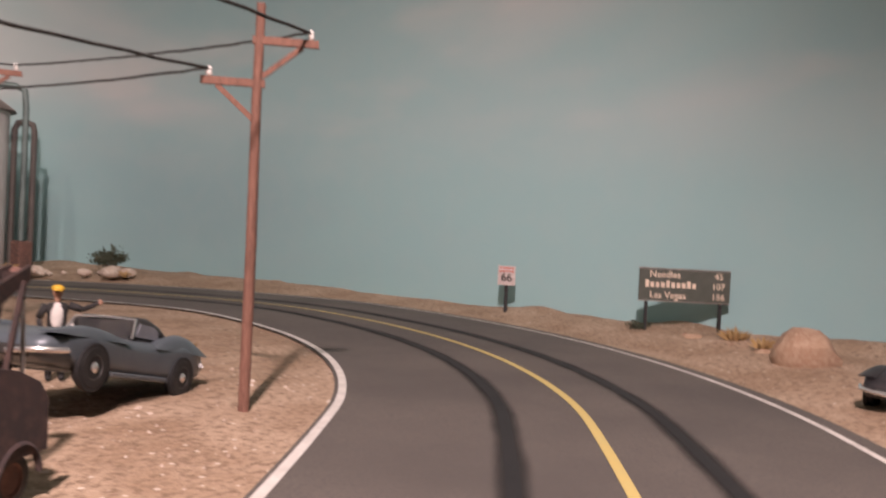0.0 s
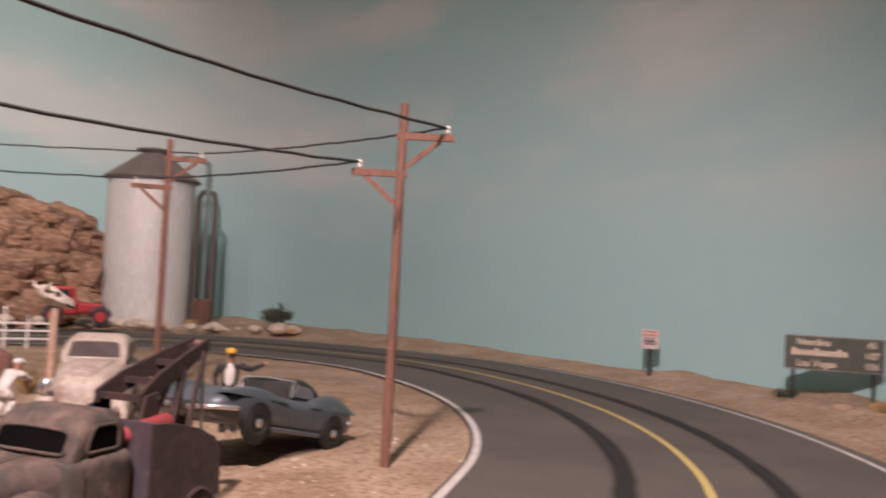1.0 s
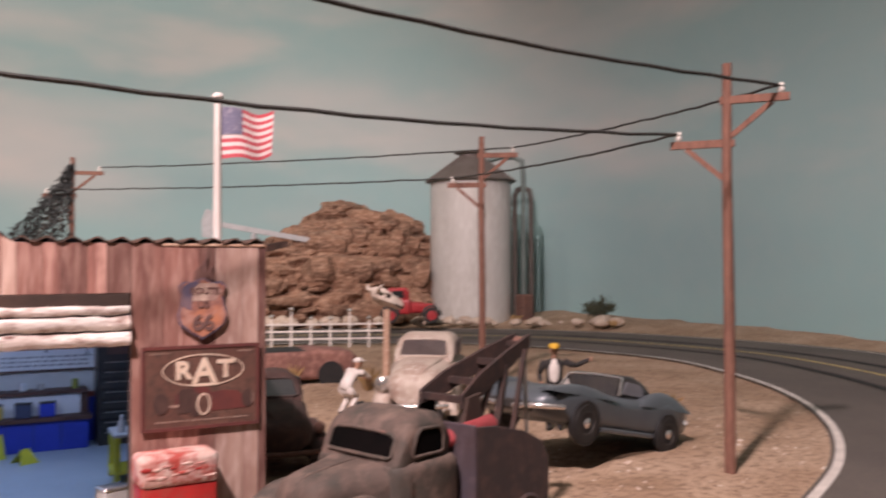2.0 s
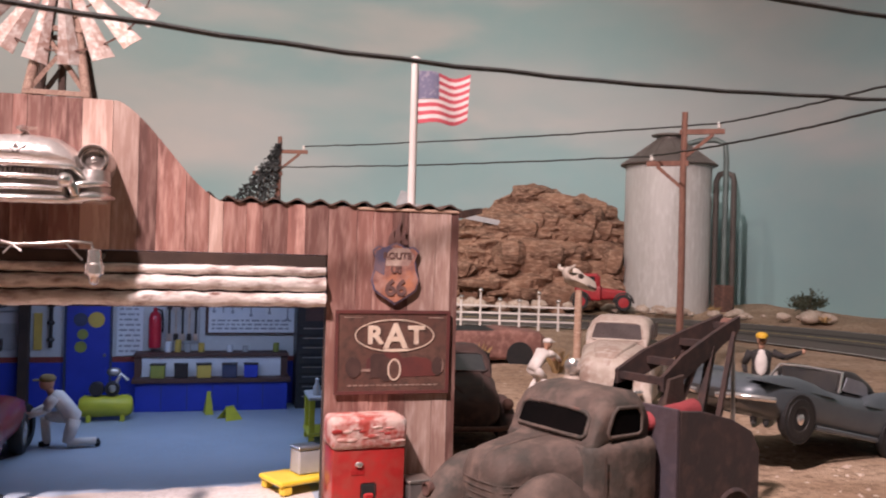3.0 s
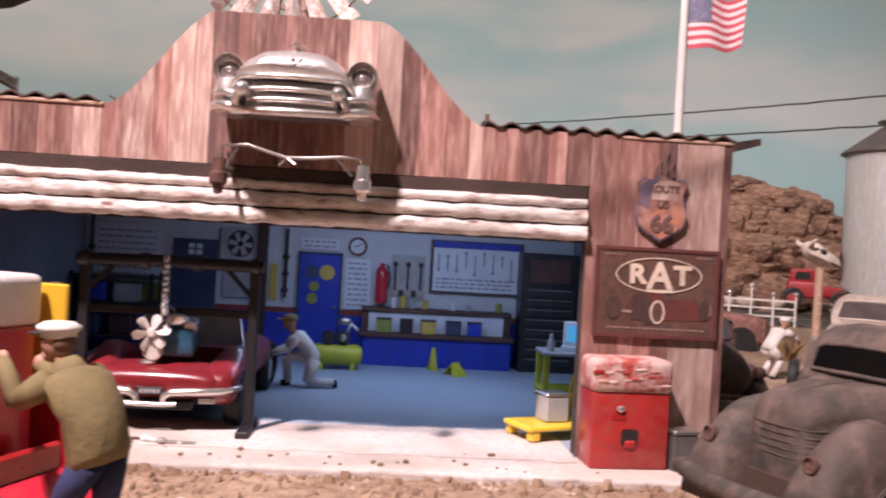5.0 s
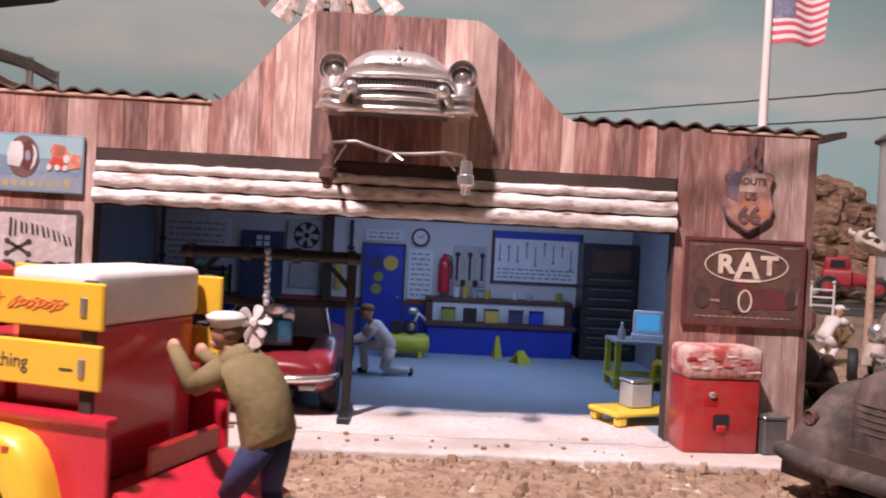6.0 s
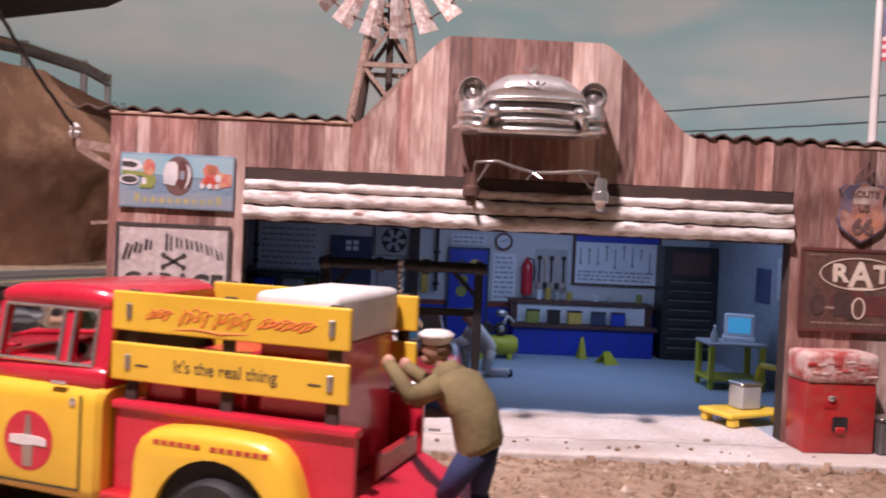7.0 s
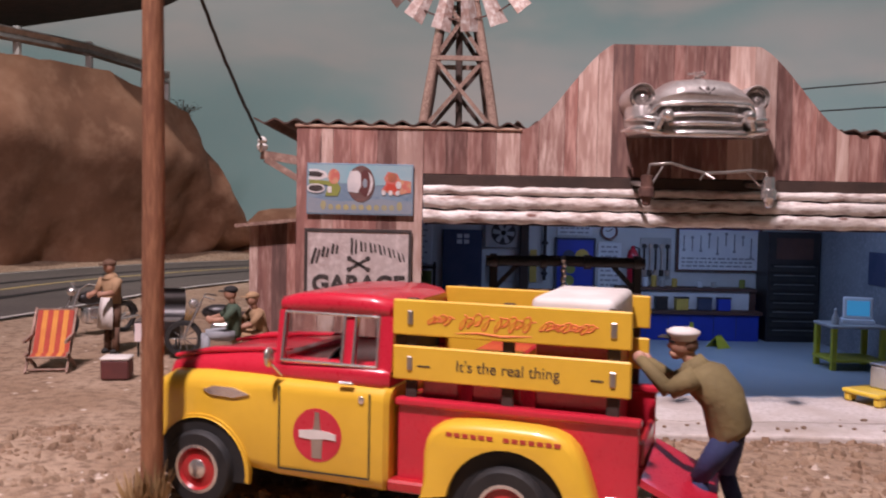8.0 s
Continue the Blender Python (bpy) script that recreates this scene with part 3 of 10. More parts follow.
bm = bmesh.new()
slab(bm, [(-6.15, 2.24), (-4.38, 2.44), (-4.38, 2.50), (-6.15, 2.30)], 16.7, 20.2)
part("roof", bm, M["old_wood"], garage, "sloping board roof of the lean-to")

bm = bmesh.new()
n = 46
edge = [(-5.6 + 11.7 * i / n, 11.78 + 0.10 * noise.noise((i * 0.5, 0, 4)) + (0.25 * max(0, i / n - 0.93) / 0.07 if i / n > 0.93 else 0)) for i in range(n + 1)]
outline = edge + [(6.1, FY - 0.001), (-5.6, FY - 0.001)]
slab(bm, outline, -0.14, 0.0, "z", 0.03)
structure("pavement", bm, M["slab"], "pale dusty concrete apron with a crumbling edge", "apron")

# ---- signs on the front ----
def board(name, x0, x1, z0, z1, face, edge, label, y=FY - 0.035, t=0.03):
    bm = bmesh.new()
    box(bm, x0, x1, y - t, y, z0, z1, 0.006)
    ob = part(name, bm, face)
    tagged(ob, label, "sign")
    return ob


def shape(name, pts, y0, y1, mat, parent, label=""):
    bm = bmesh.new()
    slab(bm, pts, y0, y1)
    return part(name, bm, mat, parent, label)


def oval(cx, cz, rx, rz, n=28, a0=0, a1=360):
    return [(cx + rx * math.cos(radians(a0 + (a1 - a0) * i / n)), cz + rz * math.sin(radians(a0 + (a1 - a0) * i / n))) for i in range(n + (a1 - a0 < 360))]


def band(name, cx, cz, rx, rz, w, y0, y1, mat, parent, n=40):
    bm = bmesh.new()
    rings = []
    for y in (y0, y1):
        for k in (0, w):
            rings.append([bm.verts.new((cx + (rx - k) * math.cos(2 * math.pi * i / n), y, cz + (rz - k) * math.sin(2 * math.pi * i / n))) for i in range(n)])
    a, b, c, d = rings
    for i in range(n):
        j = (i + 1) % n
        for p, q in ((a, b), (b, d), (d, c), (c, a)):
            bm.faces.new((p[i], p[j], q[j], q[i]))
    bmesh.ops.recalc_face_normals(bm, faces=bm.faces)
    return part(name, bm, mat, parent)


M["sign_brown"] = material("sign_brown", (0.105, 0.048, 0.036), 0.6, 0, (0.14, 0.075, 0.055), 1.6, (0.4, 0.7), (0.06, 0.035, 0.028), 9)
M["cream"] = material("cream", (0.66, 0.53, 0.41), 0.65, 0, (0.42, 0.28, 0.21), 3.0, (0.45, 0.75), (0.72, 0.62, 0.50), 12)
M["cream_dim"] = material("cream_dim", (0.36, 0.26, 0.21), 0.7, 0, (0.22, 0.14, 0.11), 4.0)
M["brown_dark"] = material("brown_dark", (0.048, 0.026, 0.022), 0.65, 0, (0.075, 0.04, 0.033), 4.0, (0.4, 0.7))
M["sign_pink"] = material("sign_pink", (0.47, 0.39, 0.365), 0.7, 0, (0.36, 0.27, 0.245), 1.8, (0.45, 0.75), (0.6, 0.52, 0.49), 10)
M["ink"] = material("ink", (0.03, 0.024, 0.022), 0.7, 0, (0.06, 0.045, 0.04), 6)
M["sign_blue"] = material("sign_blue", (0.16, 0.25, 0.33), 0.7, 0, (0.24, 0.30, 0.35), 2.0, third=(0.13, 0.20, 0.28), fine=8)
M["sign_orange"] = material("sign_orange", (0.50, 0.17, 0.06), 0.6, 0, (0.34, 0.10, 0.06), 3, (0.35, 0.6), (0.3, 0.13, 0.09), 10)
M["sign_yellow"] = material("sign_yellow", (0.60, 0.44, 0.09), 0.6, 0, (0.5, 0.34, 0.08), 3)
M["sign_olive"] = material("sign_olive", (0.28, 0.30, 0.06), 0.6, 0, (0.2, 0.22, 0.06), 3)
M["sign_red"] = material("sign_red", (0.50, 0.06, 0.035), 0.6, 0, (0.4, 0.05, 0.03), 3)
M["navy"] = material("navy", (0.03, 0.045, 0.10), 0.6, 0, (0.05, 0.06, 0.12), 3)
M["maroon"] = material("maroon", (0.13, 0.035, 0.03), 0.6, 0, (0.09, 0.03, 0.028), 3)

FACE = Matrix.Rotation(radians(90), 4, "X")


def letters(text, size, mat, parent, x, y, z, width=1.0, bold=0.0, label="", turn=0.0):
    return writing(text, size, mat, "lettering", parent, Matrix.Translation((x, y, z)) @ Matrix.Rotation(radians(-turn), 4, "Y") @ FACE @ Matrix.Diagonal((width, 1, 1, 1)), 0.004, label, bold)


# brown tin sign with an oval and an open racer
s = board("tin_sign", 4.06, 5.5, 1.40, 2.43, M["sign_brown"], None, "brown tin sign with cream lettering and an old racer")
for pts in ([(4.06, 2.39), (5.5, 2.39), (5.5, 2.43), (4.06, 2.43)], [(4.06, 1.40), (5.5, 1.40), (5.5, 1.44), (4.06, 1.44)], [(4.06, 1.44), (4.10, 1.44), (4.10, 2.39), (4.06, 2.39)], [(5.46, 1.44), (5.5, 1.44), (5.5, 2.39), (5.46, 2.39)]):
    shape("border", pts, FY - 0.075, FY - 0.064, M["maroon"], s)
band("oval_ring", 4.80, 2.12, 0.50, 0.20, 0.013, FY - 0.074, FY - 0.064, M["cream"], s)
letters("R", 0.30, M["cream"], s, 4.55, FY - 0.072, 2.115, 1.1, 0.012)
letters("A", 0.42, M["cream"], s, 4.81, FY - 0.072, 2.10, 1.0, 0.012)
letters("T", 0.30, M["cream"], s, 5.07, FY - 0.072, 2.115, 1.1, 0.012)
shape("underline", [(4.66, 1.925), (4.98, 1.925), (4.98, 1.955), (4.66, 1.955)], FY - 0.073, FY - 0.064, M["cream"], s)
shape("racer_body", [(4.62, 1.60), (5.34, 1.62), (5.34, 1.74), (5.22, 1.84), (5.04, 1.86), (4.90, 1.84), (4.84, 1.92), (4.72, 1.93), (4.64, 1.88), (4.58, 1.86), (4.46, 1.84), (4.44, 1.68)], FY - 0.069, FY - 0.064, M["maroon"], s)
shape("racer_grille", [(4.50, 1.60), (4.70, 1.60), (4.70, 1.86), (4.66, 1.90), (4.54, 1.90), (4.50, 1.86)], FY - 0.071, FY - 0.064, M["brown_dark"], s)
shape("racer_axle", [(4.28, 1.68), (4.52, 1.68), (4.52, 1.71), (4.28, 1.71)], FY - 0.0705, FY - 0.064, M["cream_dim"], s)
for x, z, rx, rz in ((4.29, 1.73, 0.10, 0.125), (4.70, 1.70, 0.10, 0.15), (5.35, 1.74, 0.075, 0.115)):
    shape("racer_wheel", oval(x, z, rx, rz), FY - 0.073, FY - 0.064, M["brown_dark"], s)
band("racer_tyre_wall", 4.80, 1.70, 0.085, 0.135, 0.020, FY - 0.077, FY - 0.064, M["cream"], s)
shape("racer_wheel", oval(4.80, 1.70, 0.066, 0.116), FY - 0.075, FY - 0.064, M["sign_brown"], s)
shape("racer_glint", [(5.40, 1.66), (5.425, 1.70), (5.43, 1.77), (5.405, 1.83), (5.41, 1.75)], FY - 0.0755, FY - 0.064, M["cream_dim"], s)
for i in range(16):
    shape("small_print", [(4.22 + 0.072 * i, 1.500), (4.272 + 0.072 * i, 1.500), (4.272 + 0.072 * i, 1.516), (4.22 + 0.072 * i, 1.516)], FY - 0.07, FY - 0.064, M["cream_dim"], s)
for x0, x1 in ((4.16, 4.40), (5.22, 5.42)):
    shape("small_print", [(x0, 2.335), (x1, 2.335), (x1, 2.345), (x0, 2.345)], FY - 0.07, FY - 0.064, M["cream_dim"], s)

# highway shield with flames
def shield(cx, cz, w, h):
    base = [(0, -1), (0.30, -0.86), (0.55, -0.74), (0.86, -0.56), (0.98, -0.25), (0.86, 0.05), (0.80, 0.35), (0.95, 0.66), (0.72, 0.80), (0.42, 0.76), (0.2, 0.86), (0, 0.92)]
    pts = base + [(-x, z) for x, z in reversed(base[1:-1])]
    return [(cx + x * w, cz + z * h) for x, z in pts]


M["faded_orange"] = material("faded_orange", (0.44, 0.18, 0.10), 0.75, 0, (0.22, 0.10, 0.085), 4, (0.35, 0.6), (0.42, 0.24, 0.19), 7)
M["faded_navy"] = material("faded_navy", (0.10, 0.09, 0.15), 0.75, 0, (0.22, 0.14, 0.14), 5, (0.4, 0.7))
M["faded_cream"] = material("faded_cream", (0.52, 0.40, 0.33), 0.75, 0, (0.30, 0.19, 0.16), 5)
M["faded_ink"] = material("faded_ink", (0.11, 0.06, 0.055), 0.8, 0, (0.17, 0.09, 0.075), 6)
s = board("highway_sign", 4.62, 4.94, 2.75, 3.1, M["wood_dark"], None, "worn orange and blue highway shield sign with flames")
shape("shield_edge", shield(4.785, 2.90, 0.31, 0.40), FY - 0.072, FY - 0.034, M["faded_navy"], s)
shape("shield_face", shield(4.785, 2.90, 0.29, 0.375), FY - 0.080, FY - 0.070, M["faded_orange"], s)
shape("blue_field", [(4.51, 2.93), (4.64, 2.86), (4.66, 3.12), (4.76, 3.22), (4.60, 3.19), (4.53, 3.16)], FY - 0.084, FY - 0.078, M["faded_navy"], s)
shape("pale_field", [(4.66, 2.98), (4.94, 2.98), (5.02, 3.10), (4.94, 3.20), (4.66, 3.20)], FY - 0.083, FY - 0.078, M["faded_cream"], s)
letters("ROUTE", 0.11, M["faded_ink"], s, 4.80, FY - 0.086, 3.10, 1.0, 0.003)
letters("US", 0.12, M["faded_ink"], s, 4.79, FY - 0.086, 2.93, 1.0, 0.003)
letters("66", 0.27, M["faded_ink"], s, 4.79, FY - 0.086, 2.70, 1.0, 0.01)
for dx, h, w in ((-0.05, 0.20, 0.05), (0.03, 0.30, 0.05), (0.10, 0.18, 0.05)):
    shape("flame", [(4.785 + dx - w, 3.24), (4.785 + dx + w, 3.24), (4.785 + dx + 0.3 * w, 3.24 + h * 0.6), (4.785 + dx + 0.5 * w, 3.24 + h), (4.785 + dx - 0.8 * w, 3.24 + h * 0.5)], FY - 0.055, FY - 0.034, M["faded_ink"], s)
letters("GARAGE", 0.30, M["ink"], board("garage_sign", -4.28, -2.90, 1.50, 2.36, M["sign_pink"], None, "pale weathered garage sign with black lettering and crossed wrenches"), -3.58, FY - 0.068, 1.64, 1.02, 0.012)
gs = scene.objects["garage_sign"]
for pts in ([(-4.28, 2.32), (-2.90, 2.32), (-2.90, 2.36), (-4.28, 2.36)], [(-4.28, 1.5), (-4.24, 1.5), (-4.24, 2.32), (-4.28, 2.32)], [(-2.94, 1.5), (-2.90, 1.5), (-2.90, 2.32), (-2.94, 2.32)]):
    shape("border", pts, FY - 0.075, FY - 0.064, M["ink"], gs)
# the name on the sign: plain bars on an arch
for i in range(10):
    if i == 3:
        continue
    a = (i - 4.5) / 4.5
    x, z = -3.58 + 0.55 * a, 2.14 - 0.13 * a * a
    h = 0.20 if i in (0, 4) else 0.12
    lean = -0.30 * a
    bm = bmesh.new()
    for dx, dz, ln, w in ((-0.028, 0.0, h, 0.030), (0.026, -0.008, h * 0.85, 0.024)):
        ux, uz = math.sin(lean), math.cos(lean)
        p = Vector((x + dx, z + dz))
        ring_ = [(p.x - ux * ln / 2 - w / 2, p.y - uz * ln / 2), (p.x - ux * ln / 2 + w * 0.6, p.y - uz * ln / 2 - 0.014), (p.x + ux * ln / 2 + w / 2, p.y + uz * ln / 2 - 0.01), (p.x + ux * ln / 2 - w * 0.5, p.y + uz * ln / 2 + 0.016)]
        slab(bm, ring_, FY - 0.071, FY - 0.064)
    part("name_stroke", bm, M["ink"], gs)
for turn in (1, -1):
    bm = bmesh.new()
    beam(bm, (-3.58 - 0.12 * turn, FY - 0.068, 1.84), (-3.58 + 0.12 * turn, FY - 0.068, 1.98), 0.006, 0.035, (0, 0, 1))
    part("wrench", bm, M["ink"], gs)
for x in (-3.70, -3.46):
    for z in (1.84, 1.98):
        shape("wrench_jaw", oval(x, z, 0.032, 0.032, 10), FY - 0.072, FY - 0.064, M["ink"], gs)
# tyre advertisement: cars and a tyre on blue
s = board("tyre_sign", -4.26, -2.89, 2.54, 3.2, M["sign_blue"], None, "blue tyre advertising sign with painted cars")
M["sign_sky"] = material("sign_sky", (0.20, 0.40, 0.46), 0.7, 0, (0.33, 0.44, 0.47), 2.0, (0.35, 0.65), (0.26, 0.42, 0.47), 9)
M["sign_haze"] = material("sign_haze", (0.27, 0.29, 0.31), 0.7, 0, (0.20, 0.25, 0.31), 2.5, (0.35, 0.65))
M["sign_coral"] = material("sign_coral", (0.55, 0.22, 0.14), 0.7, 0, (0.50, 0.12, 0.10), 5, (0.4, 0.6), (0.55, 0.36, 0.2), 12)
M["sign_gold"] = material("sign_gold", (0.40, 0.34, 0.13), 0.7, 0, (0.28, 0.28, 0.20), 5, (0.4, 0.7))
M["sign_white"] = material("sign_white", (0.66, 0.62, 0.60), 0.7, 0, (0.50, 0.48, 0.48), 5, (0.45, 0.7))
shape("pale_sky", [(-4.24, 2.92), (-3.9, 2.95), (-3.4, 2.92), (-2.91, 2.94), (-2.91, 3.18), (-4.24, 3.18)], FY - 0.068, FY - 0.064, M["sign_sky"], s)
shape("road_haze", [(-4.24, 2.56), (-2.91, 2.56), (-2.91, 2.72), (-3.3, 2.75), (-3.8, 2.71), (-4.24, 2.76)], FY - 0.068, FY - 0.064, M["sign_haze"], s)
# two cars at the rim: roof, window, flank, wheel
shape("car_shape", [(-4.23, 2.98), (-4.10, 2.98), (-3.98, 3.02), (-4.02, 3.09), (-4.12, 3.12), (-4.23, 3.12)], FY - 0.071, FY - 0.064, M["sign_white"], s)
shape("car_shape", [(-4.23, 3.03), (-4.08, 3.02), (-4.04, 3.06), (-4.12, 3.09), (-4.23, 3.09)], FY - 0.074, FY - 0.064, M["ink"], s)
shape("car_shape", [(-4.23, 2.93), (-3.98, 2.92), (-3.96, 2.97), (-4.23, 2.985)], FY - 0.073, FY - 0.064, M["sign_olive"], s)
shape("car_shape", oval(-4.14, 2.875, 0.10, 0.045, 16), FY - 0.073, FY - 0.064, M["ink"], s)
band("car_shape", -4.14, 2.875, 0.115, 0.06, 0.018, FY - 0.075, FY - 0.064, M["sign_white"], s, 20)
shape("car_shape", oval(-3.91, 3.03, 0.075, 0.10, 16), FY - 0.073, FY - 0.064, M["sign_coral"], s)
shape("car_shape", [(-4.02, 2.78), (-3.86, 2.78), (-3.82, 2.88), (-3.88, 2.98), (-3.98, 2.94)], FY - 0.072, FY - 0.064, M["sign_olive"], s)
shape("car_shape", [(-3.99, 2.82), (-3.94, 2.82), (-3.94, 2.90), (-3.99, 2.90)], FY - 0.075, FY - 0.064, M["sign_white"], s)
# the tyre: dark, with a pale tread face and a white wall
shape("tyre_body", oval(-3.56, 2.94, 0.175, 0.235), FY - 0.072, FY - 0.064, M["faded_ink"], s)
shape("tyre_tread", [(-3.73, 2.84), (-3.60, 2.82), (-3.56, 2.92), (-3.565, 3.06), (-3.60, 3.11), (-3.70, 3.10), (-3.74, 2.98)], FY - 0.076, FY - 0.064, M["sign_white"], s)
shape("tyre_wall", oval(-3.50, 2.95, 0.095, 0.17), FY - 0.075, FY - 0.064, M["maroon"], s)
shape("white_wall", [(-3.47, 3.09), (-3.42, 3.04), (-3.405, 2.95), (-3.43, 2.85), (-3.48, 2.78), (-3.45, 2.88), (-3.44, 2.97), (-3.455, 3.04)], FY - 0.078, FY - 0.064, M["sign_white"], s)
shape("tyre_hub", oval(-3.51, 2.95, 0.03, 0.06, 16), FY - 0.078, FY - 0.064, M["sign_haze"], s)
shape("car_shape", [(-3.30, 2.86), (-3.12, 2.80), (-2.92, 2.84), (-2.92, 2.98), (-3.06, 3.00), (-3.10, 3.08), (-3.22, 3.10), (-3.27, 3.02), (-3.24, 2.95)], FY - 0.071, FY - 0.064, M["sign_coral"], s)
shape("car_shape", oval(-3.16, 3.03, 0.06, 0.06, 14), FY - 0.074, FY - 0.064, M["sign_orange"], s)
shape("car_shape", [(-3.26, 2.86), (-3.08, 2.84), (-3.06, 2.92), (-3.22, 2.95)], FY - 0.074, FY - 0.064, M["sign_red"], s)
for x in (-3.27, -3.18, -3.09):
    shape("car_shape", oval(x, 2.83, 0.028, 0.035, 10), FY - 0.076, FY - 0.064, M["sign_white"], s)
shape("car_shape", oval(-3.08, 2.93, 0.035, 0.05, 12), FY - 0.077, FY - 0.064, M["sign_white"], s)
for i in range(11):
    x = -4.08 + 0.098 * i
    tall = 0.12 if i in (0, 10) else 0.075
    shape("brand_bar", oval(x + 0.035, 2.60 + tall / 2, 0.036, tall / 2, 12), FY - 0.070, FY - 0.064, M["sign_gold"], s)
for name in ("tin_sign", "highway_sign", "garage_sign", "tyre_sign"):
    tagged(scene.objects[name], category="sign")

# ---- chrome car front on the gable ----
M["silver"] = material("silver", (0.60, 0.55, 0.52), 0.34, 0.6, (0.47, 0.42, 0.39), 3.0, (0.4, 0.7), third=(0.66, 0.62, 0.59), fine=14, bump=0.010, bump_scale=9, coat=0.4)
M["lens_dark"] = material("lens_dark", (0.34, 0.30, 0.28), 0.2, 0.6, (0.22, 0.19, 0.18), 6.0)
M["grille_dull"] = material("grille_dull", (0.22, 0.19, 0.18), 0.5, 0.4, (0.14, 0.12, 0.115), 4.0)
mount = thing("car_front_ornament", (0.625, FY, 0), 0, "silver car front mounted on the gable as an ornament", "ornament")
mount.scale = (1.0, 1.38, 1.0)
# hood: a crowned shell that falls to a blunt nose, with a centre crease
bm = bmesh.new()
rings = []
for k in range(11):
    t = k / 10
    y = -0.02 - 0.52 * t ** 0.9
    ring_ = []
    for i in range(33):
        u = -1 + 2 * i / 32
        crown = (0.335 - 0.10 * t ** 2 - 0.13 * max(0, t - 0.75) ** 1.5 * 8) * max(0.0, 1 - abs(u) ** 2.6) ** 0.62
        crease = 0.022 * math.exp(-(u / 0.05) ** 2) + 0.016 * math.exp(-((abs(u) - 0.52) / 0.10) ** 2)
        ring_.append(((0.60 - 0.03 * t ** 3) * u, y - 0.05 * t * (1 - u * u), 3.985 + crown + crease * (1 - 0.5 * t)))
    rings.append(ring_ + [(0.57, y, 3.95), (-0.57, y, 3.95)])
loft(bm, rings)
part("hood", bm, M["silver"], mount, smooth=50)
bm = bmesh.new()
tube(bm, [(0, -0.16, 4.325), (0, -0.26, 4.36), (0, -0.40, 4.35), (0, -0.50, 4.325)], [0.02, 0.045, 0.035, 0.012], 8)
for sx in (-1, 1):
    beam(bm, (0, -0.36, 4.36), (0.10 * sx, -0.20, 4.385), 0.012, 0.035)
part("hood_ornament", bm, M["chrome"], mount, "chrome winged hood ornament", 50)
bm = bmesh.new()
box(bm, -0.60, 0.60, -0.42, -0.02, 3.60, 3.97, 0.02)
part("grille_back", bm, M["grille_dull"], mount, "dull grey grille back")
for sx in (-1, 1):
    # fender barrel with an eyebrow over the lamp
    bm = bmesh.new()
    rings = []
    for y, r, drop in ((0.0, 0.19, 0.06), (-0.15, 0.185, 0.05), (-0.26, 0.178, 0.03), (-0.34, 0.170, 0.0), (-0.365, 0.158, 0.0), (-0.345, 0.146, 0.0), (-0.31, 0.140, 0.0)):
        rings.append([(0.705 * sx + r * math.cos(2 * math.pi * i / 24), y - 0.035 * math.sin(2 * math.pi * i / 24) * (y < -0.3), 4.06 - drop * 0.4 + r * math.sin(2 * math.pi * i / 24) * (1 + drop)) for i in range(24)])
    loft(bm, rings)
    lampb = part("headlight_bezel", bm, M["silver"], mount, smooth=40)
    bm = bmesh.new()
    turned(bm, [(0.142, -0.30), (0.140, -0.352), (0.122, -0.366), (0.106, -0.345), (0.104, -0.31)], (0.705 * sx, 0, 4.06), "y", 24, True)
    bmesh.ops.recalc_face_normals(bm, faces=bm.faces)
    part("ring", bm, M["chrome"], lampb, "chrome lamp ring", 40)
    bm = bmesh.new()
    ball(bm, (0.705 * sx, -0.315, 4.06), 0.108, 16, (1, 0.34, 1))
    part("lens", bm, M["lens_dark"], lampb)
    bm = bmesh.new()
    ball(bm, (0.705 * sx, -0.345, 4.06), 0.032, 10, (1, 0.4, 1))
    part("bulb", bm, M["chrome"], lampb)
    # lower fender and the two blades of the bumper end
    bm = bmesh.new()
    loft(bm, [[(0.70 * sx + w * math.cos(2 * math.pi * i / 16), -0.20 + d * math.sin(2 * math.pi * i / 16), z) for i in range(16)] for z, w, d in ((3.60, 0.13, 0.20), (3.72, 0.165, 0.24), (3.86, 0.17, 0.24), (3.95, 0.16, 0.22))])
    part("fender", bm, M["silver"], mount, smooth=50)
    for z, reach, r in ((3.79, 0.86, 0.040), (3.655, 0.90, 0.052)):
        bm = bmesh.new()
        tube(bm, [(0.50 * sx, -0.50, z - 0.045), (0.60 * sx, -0.52, z - 0.02), (0.72 * sx, -0.48, z), (0.82 * sx, -0.38, z + 0.005), (reach * sx, -0.20, z)], [r * 0.8, r, r, r * 0.9, r * 0.4], 12)
        part("bumper_blade", bm, M["chrome"], mount, "chrome bumper blade", 50)
    bm = bmesh.new()
    turned(bm, [(0.02, -0.70), (0.05, -0.69), (0.074, -0.65), (0.080, -0.58), (0.06, -0.44), (0.04, -0.40)], (0.485 * sx, 0, 3.80), "y", 18)
    bmesh.ops.recalc_face_normals(bm, faces=bm.faces)
    part("bumper_guard", bm, M["chrome"], mount, "chrome bumper bullet", 50)
    bm = bmesh.new()
    tube(bm, [(0.485 * sx, -0.56, 3.80), (0.55 * sx, -0.56, 3.74), (0.58 * sx, -0.54, 3.66)], [0.05, 0.055, 0.045], 10)
    part("guard_foot", bm, M["chrome"], mount, smooth=50)
